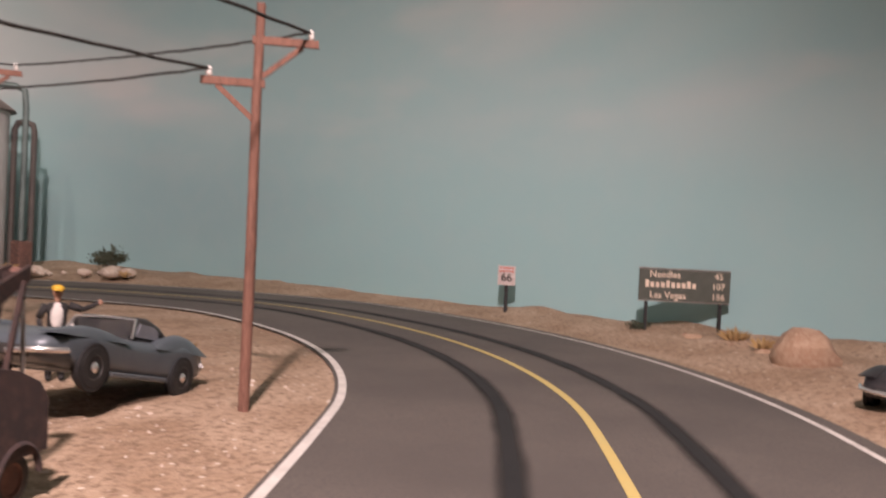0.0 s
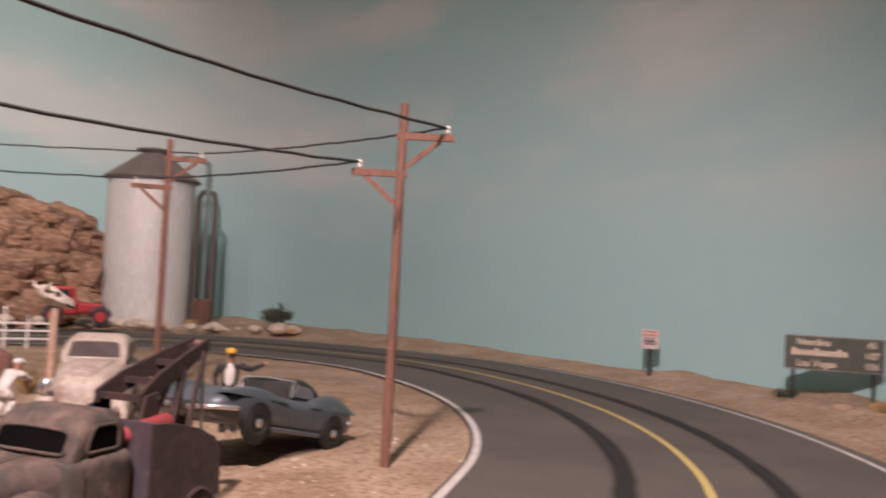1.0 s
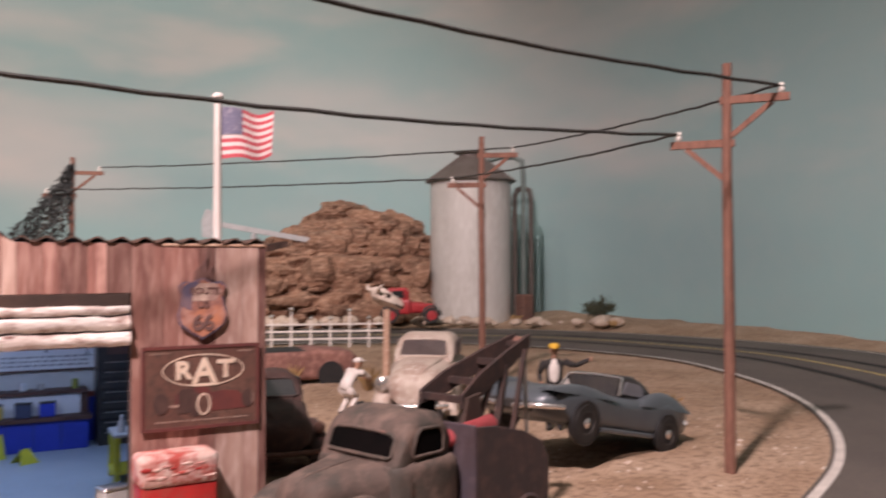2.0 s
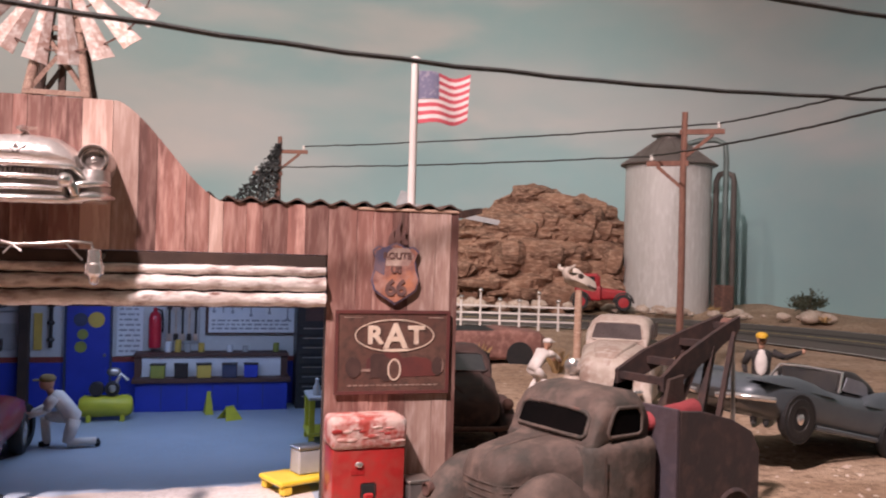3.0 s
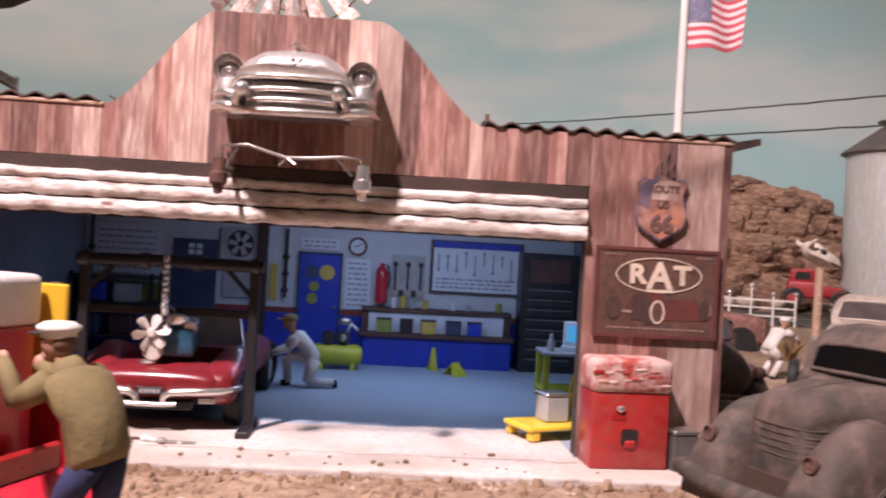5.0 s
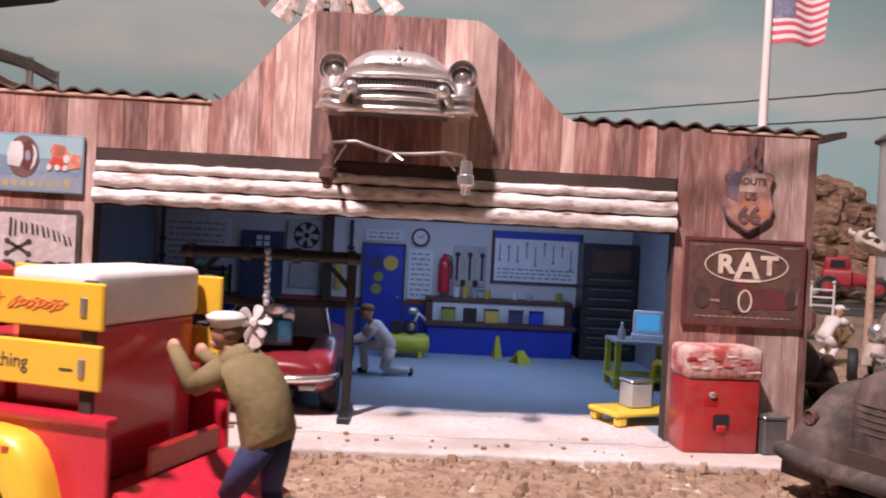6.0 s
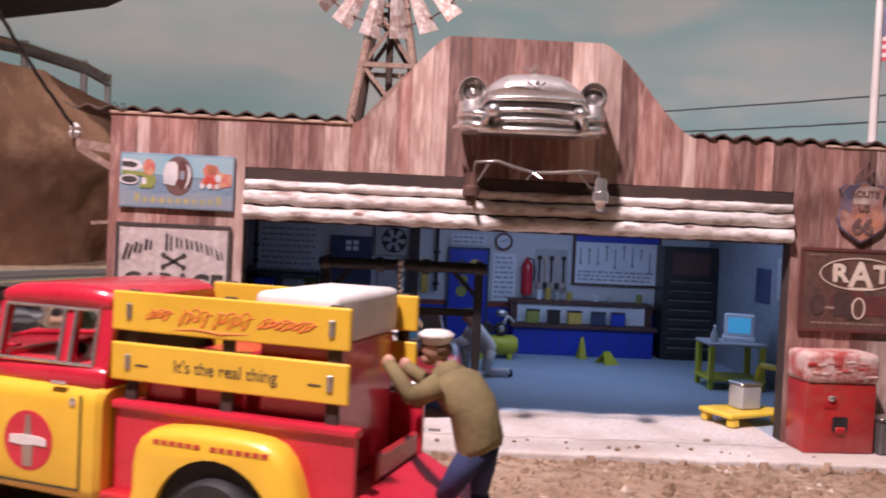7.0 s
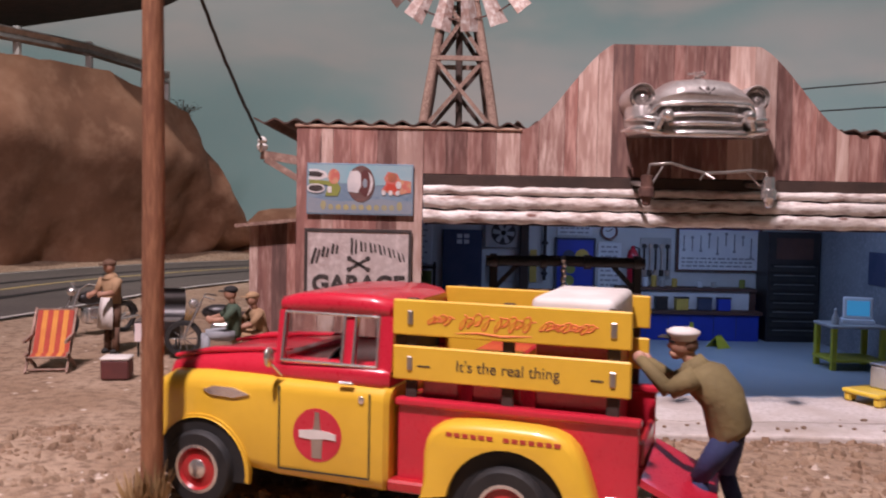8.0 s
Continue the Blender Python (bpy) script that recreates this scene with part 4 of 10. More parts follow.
for z, w, r, end in ((3.955, 0.53, 0.034, 0.11), (3.825, 0.42, 0.030, 0.0), (3.715, 0.44, 0.032, 0.0)):
    bm = bmesh.new()
    pts = [(-w, -0.52, z), (-w * 0.5, -0.565, z + 0.006), (0, -0.58, z + 0.008), (w * 0.5, -0.565, z + 0.006), (w, -0.52, z)]
    if end:
        pts = [(-w - 0.10, -0.44, z - end), (-w - 0.06, -0.49, z - end * 0.45)] + pts + [(w + 0.06, -0.49, z - end * 0.45), (w + 0.10, -0.44, z - end)]
    tube(bm, pts, r, 10)
    part("grille_bar", bm, M["chrome"], mount, "chrome grille bar", 50)
for i in range(21):
    bm = bmesh.new()
    box(bm, -0.42 + 0.042 * i - 0.013, -0.42 + 0.042 * i + 0.013, -0.45, -0.42, 3.84, 3.93)
    part("grille_tooth", bm, M["silver"], mount)
bm = bmesh.new()
slab(bm, [(-0.48, 3.62), (0.48, 3.62), (0.46, 3.80), (-0.46, 3.80)], -0.50, -0.42)
part("grille_pan", bm, M["silver"], mount, "dull silver grille pan")
bm = bmesh.new()
tube(bm, [(-0.62, -0.44, 3.60), (-0.45, -0.53, 3.605), (0, -0.57, 3.60), (0.45, -0.53, 3.605), (0.62, -0.44, 3.60)], [0.03, 0.045, 0.05, 0.045, 0.03], 12)
part("bumper", bm, M["chrome"], mount, "chrome lower bumper", 50)
bm = bmesh.new()
for sx in (-1, 1):
    beam(bm, (0.012 * sx, -0.588, 4.075), (0.095 * sx, -0.560, 4.150), 0.012, 0.020)
ball(bm, (0, -0.572, 4.125), 0.034, 12, (0.85, 0.35, 1.2))
part("hood_crest", bm, M["grille_dull"], mount, "dull winged crest")
# suspension rod with two hub brackets under it
rodset = thing("axle_ornament", (0.67, FY, 0), 0, "bent front axle with two wheel hubs hung over the door", "ornament")
bm = bmesh.new()
tube(bm, [(-0.72, -0.75, 3.05), (-0.70, -0.78, 3.22), (-0.45, -0.80, 3.24), (-0.25, -0.80, 3.18), (-0.05, -0.80, 3.13), (0.2, -0.80, 3.14), (0.5, -0.80, 3.17), (0.70, -0.78, 3.16), (0.74, -0.75, 3.0)], 0.018, 8)
part("axle", bm, M["steel"], rodset, smooth=60)
for a, b in (((-0.05, -0.8, 3.13), (-0.12, -0.85, 3.04)), ((-0.05, -0.8, 3.13), (0.05, -0.86, 3.06)), ((-0.55, -0.8, 3.2), (-0.70, -0.8, 2.95)), ((0.45, -0.8, 3.16), (0.62, -0.8, 2.98))):
    bm = bmesh.new()
    rod(bm, a, b, 0.012, n=6)
    part("link", bm, M["steel"], rodset)
for sx in (-1, 1):
    bm = bmesh.new()
    turned(bm, [(0.02, 3.10), (0.07, 3.09), (0.075, 2.95), (0.095, 2.94), (0.095, 2.84), (0.055, 2.80), (0.05, 2.74), (0.015, 2.72)], (0.735 * sx, -0.78, 0), "z", 14)
    # left hub rusty brown, its shade put into the colour as well
    part("hub", bm, M["chrome"] if sx > 0 else M["rust"], rodset, smooth=40)
    bm = bmesh.new()
    rod(bm, (0.735 * sx, -0.74, 2.98), (0.735 * sx, 0.0, 3.02), 0.03, n=8)
    part("bracket", bm, M["steel"], rodset)

# ---- poles, wires, signs by the road ----
M["insulator"] = material("insulator", (0.75, 0.72, 0.66), 0.25, 0, (0.6, 0.58, 0.54), 8)


def utility_pole(loc, height, arm_dir, upper, lower, label, wood="pole_wood"):
    """Pole with a high arm to one side and a low arm to the other, each with a brace and an insulator."""
    t = thing("utility_pole", loc, 0, label, "utility pole", "line of utility poles")
    bm = bmesh.new()
    tube(bm, [(0, 0, -0.3), (0.01, 0.0, height * 0.4), (-0.01, 0.01, height * 0.75), (0, 0, height)], [0.100, 0.094, 0.087, 0.078], 12)
    part("pole", bm, M[wood], t, smooth=50)
    d = Vector((*arm_dir, 0)).normalized()
    tips = []
    for z, s, length in ((upper, 1, 1.0), (lower, -1, 0.95)):
        tip = d * s * length
        bm = bmesh.new()
        beam(bm, tuple(d * s * -0.12) [:2] + (z,), (tip.x, tip.y, z), 0.10, 0.13)
        arm = part("arm", bm, M[wood], t)
        bm = bmesh.new()
        beam(bm, (tip.x * 0.72, tip.y * 0.72, z - 0.07), (tip.x * 0.06, tip.y * 0.06, z - 0.62), 0.07, 0.09)
        part("brace", bm, M[wood], t)
        bm = bmesh.new()
        turned(bm, [(0.02, 0.06), (0.05, 0.09), (0.06, 0.13), (0.04, 0.16), (0.055, 0.19), (0.03, 0.24)], (tip.x * 0.86, tip.y * 0.86, z), "z", 10)
        part("insulator", bm, M["insulator"], arm, "white porcelain insulator")
        tips.append(Vector(loc) + Vector((tip.x * 0.86, tip.y * 0.86, z + 0.20)))
    return tips


def wire(a, b, sag, r=0.024, label="black overhead wire between poles"):
    a, b = Vector(a), Vector(b)
    bm = bmesh.new()
    n = 28
    tube(bm, [a.lerp(b, i / n) - Vector((0, 0, sag * 4 * (i / n) * (1 - i / n))) + Vector((0, 0, 0.012 * (i % 2) + 0.02 * noise.noise((i * 0.6, a.x, b.y)))) for i in range(n + 1)], r, 6)
    w = part("overhead_wire", bm, M["wire"], None, smooth=60)
    tagged(w, label, "wire", "overhead wires")


P1 = utility_pole((13.6, 12.48, 0), 6.87, (0.62, -0.74), 6.24, 5.50, "brown wooden utility pole on the bend of the road")
P2 = utility_pole((14.45, 22.2, 0), 6.98, (0.80, -0.55), 6.46, 5.64, "brown wooden utility pole behind the wrecked cars")
P3 = utility_pole((4.9, 33.6, 0), 7.15, (0.95, -0.2), 6.62, 5.82, "brown wooden utility pole behind the garage roof")
P0 = utility_pole((-5.03, 9.1, 0), 7.2, (0.25, -0.9), 6.5, 5.5, "orange-brown wooden utility pole beside the delivery pickup", "pole_orange_lit")
for k in (0, 1):
    wire(P0[k], P1[k], 0.42, 0.03)
    wire(P1[k], P2[k], 0.08)
    wire(P2[k], P3[k], 0.08)
bracket = thing("wall_bracket", (-4.4, 12.8, 3.28), 0, "weathered wooden bracket with a white insulator on the garage wall", "bracket")
bm = bmesh.new()
beam(bm, (0.02, 0.1, -0.05), (-0.48, 0, 0.02), 0.09, 0.11)
part("arm", bm, M["old_wood"], bracket)
bm = bmesh.new()
beam(bm, (0.02, 0.1, -0.30), (-0.42, 0, -0.04), 0.07, 0.08)
part("brace", bm, M["old_wood"], bracket)
bm = bmesh.new()
turned(bm, [(0.02, 0.04), (0.06, 0.08), (0.075, 0.13), (0.05, 0.16), (0.065, 0.20), (0.03, 0.25)], (-0.46, 0, 0), "z", 10)
part("insulator", bm, M["insulator"], bracket, "white porcelain insulator")
wire(P0[1], (-4.86, 12.8, 3.46), 0.15, 0.022, "black slack wire from the pole to the garage wall")

# destination sign by the road
M["sign_green"] = material("sign_green", (0.055, 0.062, 0.048), 0.6, 0, (0.075, 0.08, 0.065), 2.0)
ds = thing("destination_sign", (32.6, 9.9, 0.1), -63.0, "dark green road destination sign on two posts", "road sign")
bm = bmesh.new()
box(bm, -1.75, 1.75, -0.05, 0.0, 1.15, 2.45, 0.01)
panel = part("panel", bm, M["sign_green"], ds)
for x in (-1.42, 1.42):
    bm = bmesh.new()
    box(bm, x - 0.06, x + 0.06, 0.0, 0.12, -0.1, 1.9)
    part("post", bm, M["black"], ds, "black post")
ds.scale = (0.9, 0.9, 0.9)
for z, word, num in ((2.20, "Needles", "45"), (1.80, "", "107"), (1.40, "Las Vegas", "156")):
    if word:
        letters(word, 0.36, M["cream"], panel, -0.75 if word == "Needles" else -0.62, -0.058, z, 1.0, 0.004)
    letters(num, 0.34, M["cream"], panel, 1.30, -0.058, z, 1.0, 0.004)
for i in range(10):
    shape("lettering_bar", [(-1.5 + 0.2 * i, 1.70), (-1.36 + 0.2 * i, 1.70), (-1.36 + 0.2 * i, 1.90 + 0.08 * (i % 4 == 0)), (-1.5 + 0.2 * i, 1.90 + 0.08 * (i % 4 == 0))], -0.06, -0.045, M["cream"], panel)
for pts in ([(-1.75, 2.40), (1.75, 2.40), (1.75, 2.45), (-1.75, 2.45)], [(-1.75, 1.15), (1.75, 1.15), (1.75, 1.19), (-1.75, 1.19)]):
    shape("border", pts, -0.058, -0.045, M["steel"], panel)
# highway number sign
hs = thing("route_marker", (34.3, 17.6, 0), -72.0, "small white route marker on a dark post", "road sign")
bm = bmesh.new()
box(bm, -0.07, 0.07, 0, 0.1, -0.1, 1.4)
part("post", bm, M["black"], hs, "black post")
bm = bmesh.new()
box(bm, -0.36, 0.36, -0.05, 0.0, 1.15, 1.95, 0.01)
panel = part("panel", bm, M["sign_pink"], hs)
letters("66", 0.46, M["ink"], panel, 0, -0.058, 1.46, 1.0, 0.012)
for z in (2.08, 1.95):
    for i in range(5):
        shape("lettering_bar", [(-0.29 + 0.12 * i, z - 0.25), (-0.20 + 0.12 * i, z - 0.25), (-0.20 + 0.12 * i, z - 0.19), (-0.29 + 0.12 * i, z - 0.19)], -0.058, -0.045, M["sign_red"], panel)

# ---- silo ----
silo = thing("silo", (28.1, 46.6, 0.2), 0, "pale corrugated steel grain silo with a conical roof and pipes", "silo")
bm = bmesh.new()
n = 144
rings = []
for z in (-0.4, 2.8, 5.6, 8.3):
    rings.append([((2.42 + 0.012 * math.cos(i * 2 * math.pi / 3)) * math.cos(2 * math.pi * i / n), (2.42 + 0.012 * math.cos(i * 2 * math.pi / 3)) * math.sin(2 * math.pi * i / n), z) for i in range(n)])
loft(bm, rings)
part("body", bm, M["silo_metal"], silo, smooth=70)
bm = bmesh.new()
turned(bm, [(2.72, 8.24), (2.75, 8.30), (0.78, 9.72), (0.74, 9.78)], n=40)
roof = part("roof", bm, M["silo_roof"], silo)
for i in range(20):
    a = 2 * math.pi * i / 20
    bm = bmesh.new()
    beam(bm, (2.72 * math.cos(a), 2.72 * math.sin(a), 8.32), (0.78 * math.cos(a), 0.78 * math.sin(a), 9.74), 0.05, 0.05)
    part("rib", bm, M["silo_roof"], roof)
bm = bmesh.new()
turned(bm, [(0.72, 9.6), (0.72, 9.95), (1.0, 9.98), (1.02, 10.06), (0.6, 10.14), (0.2, 10.2)], n=24)
part("cap", bm, M["silo_roof"], silo)
bm = bmesh.new()
tube(bm, [(0.7, -0.9, 9.5), (1.3, -1.2, 9.7), (2.0, -1.7, 9.7), (2.4, -2.0, 9.45), (2.45, -2.05, 8.6), (2.45, -2.05, 0)], 0.16, 10)
part("pipe", bm, material("pipe_green", (0.15, 0.19, 0.18), 0.55, 0.2, (0.11, 0.14, 0.135), 1.0), silo, "grey-green downpipe", 60)
bm = bmesh.new()
tube(bm, [(2.2, -1.5, 0), (2.2, -1.5, 7.4), (2.3, -1.65, 7.75), (2.5, -1.95, 7.85), (2.78, -2.2, 7.7), (2.85, -2.25, 7.3), (2.85, -2.25, 0)], 0.17, 10)
part("pipe", bm, material("pipe_dark", (0.10, 0.085, 0.075), 0.6, 0.2, (0.07, 0.06, 0.055), 1.0), silo, "dark rusty pipe loop", 60)
bm = bmesh.new()
box(bm, 2.1, 2.9, -2.5, -1.6, -0.3, 1.5, 0.1)
part("pipe_base", bm, M["rust"], silo)

# ---- flag ----
flag = thing("flagpole", (5.05, 13.05, 3.62), 0, "white flagpole on the garage roof with a small flag", "flagpole")
bm = bmesh.new()
rod(bm, (0, 0, 0), (0, 0, 1.98), 0.055, 0.045, 12)
part("pole", bm, M["white_paint"], flag, smooth=50)
bm = bmesh.new()
ball(bm, (0, 0, 2.0), 0.075, 12, (1, 1, 0.7))
part("finial", bm, M["white_paint"], flag)


def flag_cell(u0, u1, v0, v1, mat, name, lift=0.0):
    bm = bmesh.new()
    n = 8
    rows = []
    for v in (v0, v1):
        for side in (-0.008 - lift, 0.008 + lift):
            row = []
            for i in range(n + 1):
                u = u0 + (u1 - u0) * i / n
                x = 0.04 + 0.70 * u
                row.append(bm.verts.new((x, -0.12 * math.sin(u * 5.5 + v) * u + side, 1.19 + 0.68 * v + 0.09 * u * (1 - v) + 0.05 * math.sin(u * 7.0) * u - 0.03 * u)))
            rows.append(row)
    a, b, c, d = rows
    for i in range(n):
        for p, q in ((a, c), (b, d), (a, b), (c, d)):
            bm.faces.new((p[i], p[i + 1], q[i + 1], q[i]))
    for i in (0, n):
        bm.faces.new((a[i], b[i], d[i], c[i]))
    bmesh.ops.recalc_face_normals(bm, faces=bm.faces)
    return part(name, bm, mat, flag, smooth=50)


M["cloth_red"] = material("cloth_red", (0.55, 0.10, 0.13), 0.85, 0, (0.48, 0.08, 0.1), 5)
M["cloth_white"] = material("cloth_white", (0.78, 0.68, 0.66), 0.85, 0, (0.7, 0.58, 0.57), 5)
M["cloth_blue"] = material("cloth_blue", (0.16, 0.16, 0.24), 0.85, 0, (0.3, 0.28, 0.34), 14, (0.5, 0.62))
for k in range(13):
    flag_cell(0.0, 1.0, k / 13, (k + 1) / 13, M["cloth_red"] if k % 2 == 0 else M["cloth_white"], "stripe")
flag_cell(0.0, 0.40, 6 / 13, 1.0, M["cloth_blue"], "canton", 0.004)

# ---- windmill ----
wm = thing("windmill", (-2.0, 31.0, 0), 0, "weathered timber farm windmill with pale blades", "windmill")
top = 11.4


def spread(z):
    return 1.98 - 0.152 * z


# far legs and braces take the darkened wood, as painted shade
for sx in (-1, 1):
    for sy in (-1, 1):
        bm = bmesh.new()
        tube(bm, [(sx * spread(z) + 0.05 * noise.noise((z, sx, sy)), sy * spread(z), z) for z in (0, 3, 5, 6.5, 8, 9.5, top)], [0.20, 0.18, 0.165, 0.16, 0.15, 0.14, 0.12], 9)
        part("leg", bm, M["old_wood"] if sy < 0 else M["old_wood_shaded"], wm, smooth=60)
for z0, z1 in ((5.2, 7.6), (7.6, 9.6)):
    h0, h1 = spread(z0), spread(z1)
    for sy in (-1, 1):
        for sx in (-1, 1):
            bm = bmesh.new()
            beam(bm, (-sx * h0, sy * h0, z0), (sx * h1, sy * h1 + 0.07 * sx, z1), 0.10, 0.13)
            part("brace", bm, M["old_wood"] if sy < 0 else M["old_wood_shaded"], wm)
        bm = bmesh.new()
        beam(bm, (-h1 - 0.1, sy * (h1 + 0.12), z1), (h1 + 0.1, sy * (h1 + 0.12), z1), 0.12, 0.15)
        part("girt", bm, M["old_wood"], wm)
    for sx in (-1, 1):
        bm = bmesh.new()
        beam(bm, (sx * h1, -h1, z1), (sx * h1, h1, z1), 0.12, 0.14)
        part("girt", bm, M["old_wood_shaded"], wm)
M["blade_pale"] = material("blade_pale", (0.52, 0.40, 0.36), 0.7, 0, (0.36, 0.22, 0.18), 1.2, third=(0.70, 0.64, 0.60), fine=5, random_var=0.4)
bm = bmesh.new()
rod(bm, (0, -1.0, top + 0.2), (0, 0.8, top + 0.2), 0.2, n=14)
part("hub", bm, M["rust"], wm)
for k in range(20):
    a = 2 * math.pi * (k + 0.35) / 20
    c, s_ = math.cos(a), math.sin(a)
    bm = bmesh.new()
    rings = []
    for r, w in ((0.6, 0.10), (1.9, 0.20), (3.15, 0.33)):
        mid_, side = Vector((c * r, -0.95, s_ * r + top + 0.2)), Vector((-s_, 0.55, c))
        rings.append([tuple(mid_ + side * w * u + Vector((0, v + 0.05 * u * u, 0))) for u, v in ((-1, -0.02), (0, -0.05), (1, -0.02), (1, 0.02), (0, -0.01), (-1, 0.02))])
    loft(bm, rings)
    part("blade", bm, M["blade_pale"], wm)
for r in (1.5, 2.7):
    bm = bmesh.new()
    turned(bm, [(r, -0.02), (r + 0.05, -0.02), (r + 0.05, 0.02), (r, 0.02)], (0, -0.85, top + 0.2), "y", 48, True)
    part("rim_ring", bm, M["rust"], wm)
bm = bmesh.new()
box(bm, -0.5, 0.5, -0.5, 0.5, top - 0.5, top - 0.3)
part("platform", bm, M["old_wood"], wm)
bm = bmesh.new()
tube(bm, [(0.05, 0, 4.5), (0.0, 0.02, 8), (0, 0, top)], 0.12, 8)
part("drive_column", bm, M["old_wood_shaded"], wm)

# ---- vehicles: front towards -x, near side towards -y, wheels on z = 0 ----
M["glass_dark"] = material("glass_dark", (0.02, 0.02, 0.022), 0.08, 0, (0.03, 0.03, 0.03), 3)
M["glass_clear"] = glass_like("glass_clear", (0.9, 0.92, 0.92))
M["rim_red"] = material("rim_red", (0.42, 0.02, 0.025), 0.3, 0, (0.34, 0.02, 0.02), 4, coat=0.5)
M["vette_grey"] = material("vette_grey", (0.10, 0.118, 0.132), 0.42, 0.2, (0.08, 0.095, 0.11), 1.5, coat=0.35)
M["vette_red"] = material("vette_red", (0.25, 0.020, 0.028), 0.32, 0.0, (0.20, 0.016, 0.022), 1.5, coat=0.6)
M["beetle"] = material("beetle", (0.43, 0.36, 0.30), 0.6, 0, (0.30, 0.21, 0.17), 1.6, (0.42, 0.68), (0.50, 0.44, 0.38), 8)
M["rim_black"] = material("rim_black", (0.03, 0.03, 0.032), 0.5, 0.3, (0.05, 0.045, 0.04), 5)


def rring(x, y0, y1, z0, z1, r, seg=3, slant=0.0):
    """Rounded rectangle across the car at x; slant: how far the top leans back."""
    out = []
    rt = min(r, (y1 - y0) / 2 - 0.001, (z1 - z0) / 2 - 0.001)
    for cy, cz, a0 in ((y1 - rt, z1 - rt, 0), (y0 + rt, z1 - rt, 90), (y0 + rt, z0 + rt, 180), (y1 - rt, z0 + rt, 270)):
        for k in range(seg + 1):
            a = radians(a0 + 90 * k / seg)
            y, z = cy + rt * math.cos(a), cz + rt * math.sin(a)
            out.append((x + slant * (z - z0) / max(0.01, z1 - z0), y, z))
    return out


def shell(sections, seg=4):
    """sections: (x, half width, z0, z1, corner radius[, slant]) about y = 0."""
    bm = bmesh.new()
    loft(bm, [rring(s[0], -s[1], s[1], s[2], s[3], s[4], seg, s[5] if len(s) > 5 else 0.0) for s in sections])
    return bm


def moved(bm, m):
    bmesh.ops.transform(bm, matrix=m, verts=bm.verts)
    return bm


def wheel(car, x, y, z, r, w, rim_mat, side, hubcap=None, ring=True):
    """Tyre with a rim and a hub cap; side -1: outer face towards -y."""
    bm = bmesh.new()
    turned(bm, [(r * 0.60, -w / 2), (r * 0.92, -w / 2), (r, -w * 0.32), (r, w * 0.32), (r * 0.92, w / 2), (r * 0.60, w / 2)], (x, y, z), "y", 26, True)
    wh = part("wheel", bm, M["rubber"], car, smooth=40)
    o = side * w / 2
    bm = bmesh.new()
    turned(bm, [(r * 0.62, -o * 0.9), (r * 0.62, o * 1.0), (r * 0.56, o * 1.03), (r * 0.50, o * 0.75), (r * 0.25, o * 0.85), (r * 0.08, o * 0.9)], (x, y, z), "y", 24)
    bmesh.ops.recalc_face_normals(bm, faces=bm.faces)
    part("rim", bm, rim_mat, wh, smooth=40)
    if hubcap:
        bm = bmesh.new()
        turned(bm, [(r * 0.26, o * 0.8), (r * 0.25, o * 1.0), (r * 0.14, o * 1.18), (r * 0.03, o * 1.22)], (x, y, z), "y", 18)
        bmesh.ops.recalc_face_normals(bm, faces=bm.faces)
        part("hub_cap", bm, hubcap, wh, "chrome hub cap", 40)
    if hubcap and ring:
        bm = bmesh.new()
        turned(bm, [(r * 0.64, o * 0.9), (r * 0.645, o * 1.04), (r * 0.56, o * 1.06), (r * 0.56, o * 0.9)], (x, y, z), "y", 26, True)
        bmesh.ops.recalc_face_normals(bm, faces=bm.faces)
        part("trim_ring", bm, hubcap, wh, "chrome trim ring", 40)
    return wh


def arch(bm, x, z, r_in, r_out, y0, y1, a0=0, a1=180, n=16, flat=None):
    """Wheel arch: a thick half ring."""
    rings = []
    for i in range(n + 1):
        a = radians(a0 + (a1 - a0) * i / n)
        c, s = math.cos(a), math.sin(a)
        zo = min(r_out * s, flat) if flat else r_out * s
        rings.append([(x - r_in * c, y0, z + r_in * s), (x - r_out * c, y0 + 0.03, z + zo - 0.02), (x - r_out * c, y0 + 0.07, z + zo), (x - r_out * c, y1, z + zo), (x - r_in * c, y1, z + r_in * s)])
    loft(bm, rings)
    return bm


def pontoon(x, z, length, height, y0, y1, lean=0.0, n=14, drop=0.25):
    """Bulging old-fashioned fender over a wheel."""
    bm = bmesh.new()
    rings = []
    for i in range(n + 1):
        t = i / n
        cx = x - length / 2 + length * t
        h = height * (math.sin(math.pi * min(1, max(0, t * 0.98 + 0.01))) ** 0.55)
        ring_ = []
        for k in range(9):
            a = math.pi * k / 8
            yy = (y0 + y1) / 2 - (y1 - y0) / 2 * math.cos(a)
            ring_.append((cx + lean * h, yy, z - drop + (h + drop) * math.sin(a) ** 0.5 if 0 < k < 8 else z - drop))
        rings.append(ring_)
    loft(bm, rings)
    return bm


M["faded_red"] = material("faded_red", (0.70, 0.19, 0.04), 0.6, 0, (0.64, 0.16, 0.035), 3)


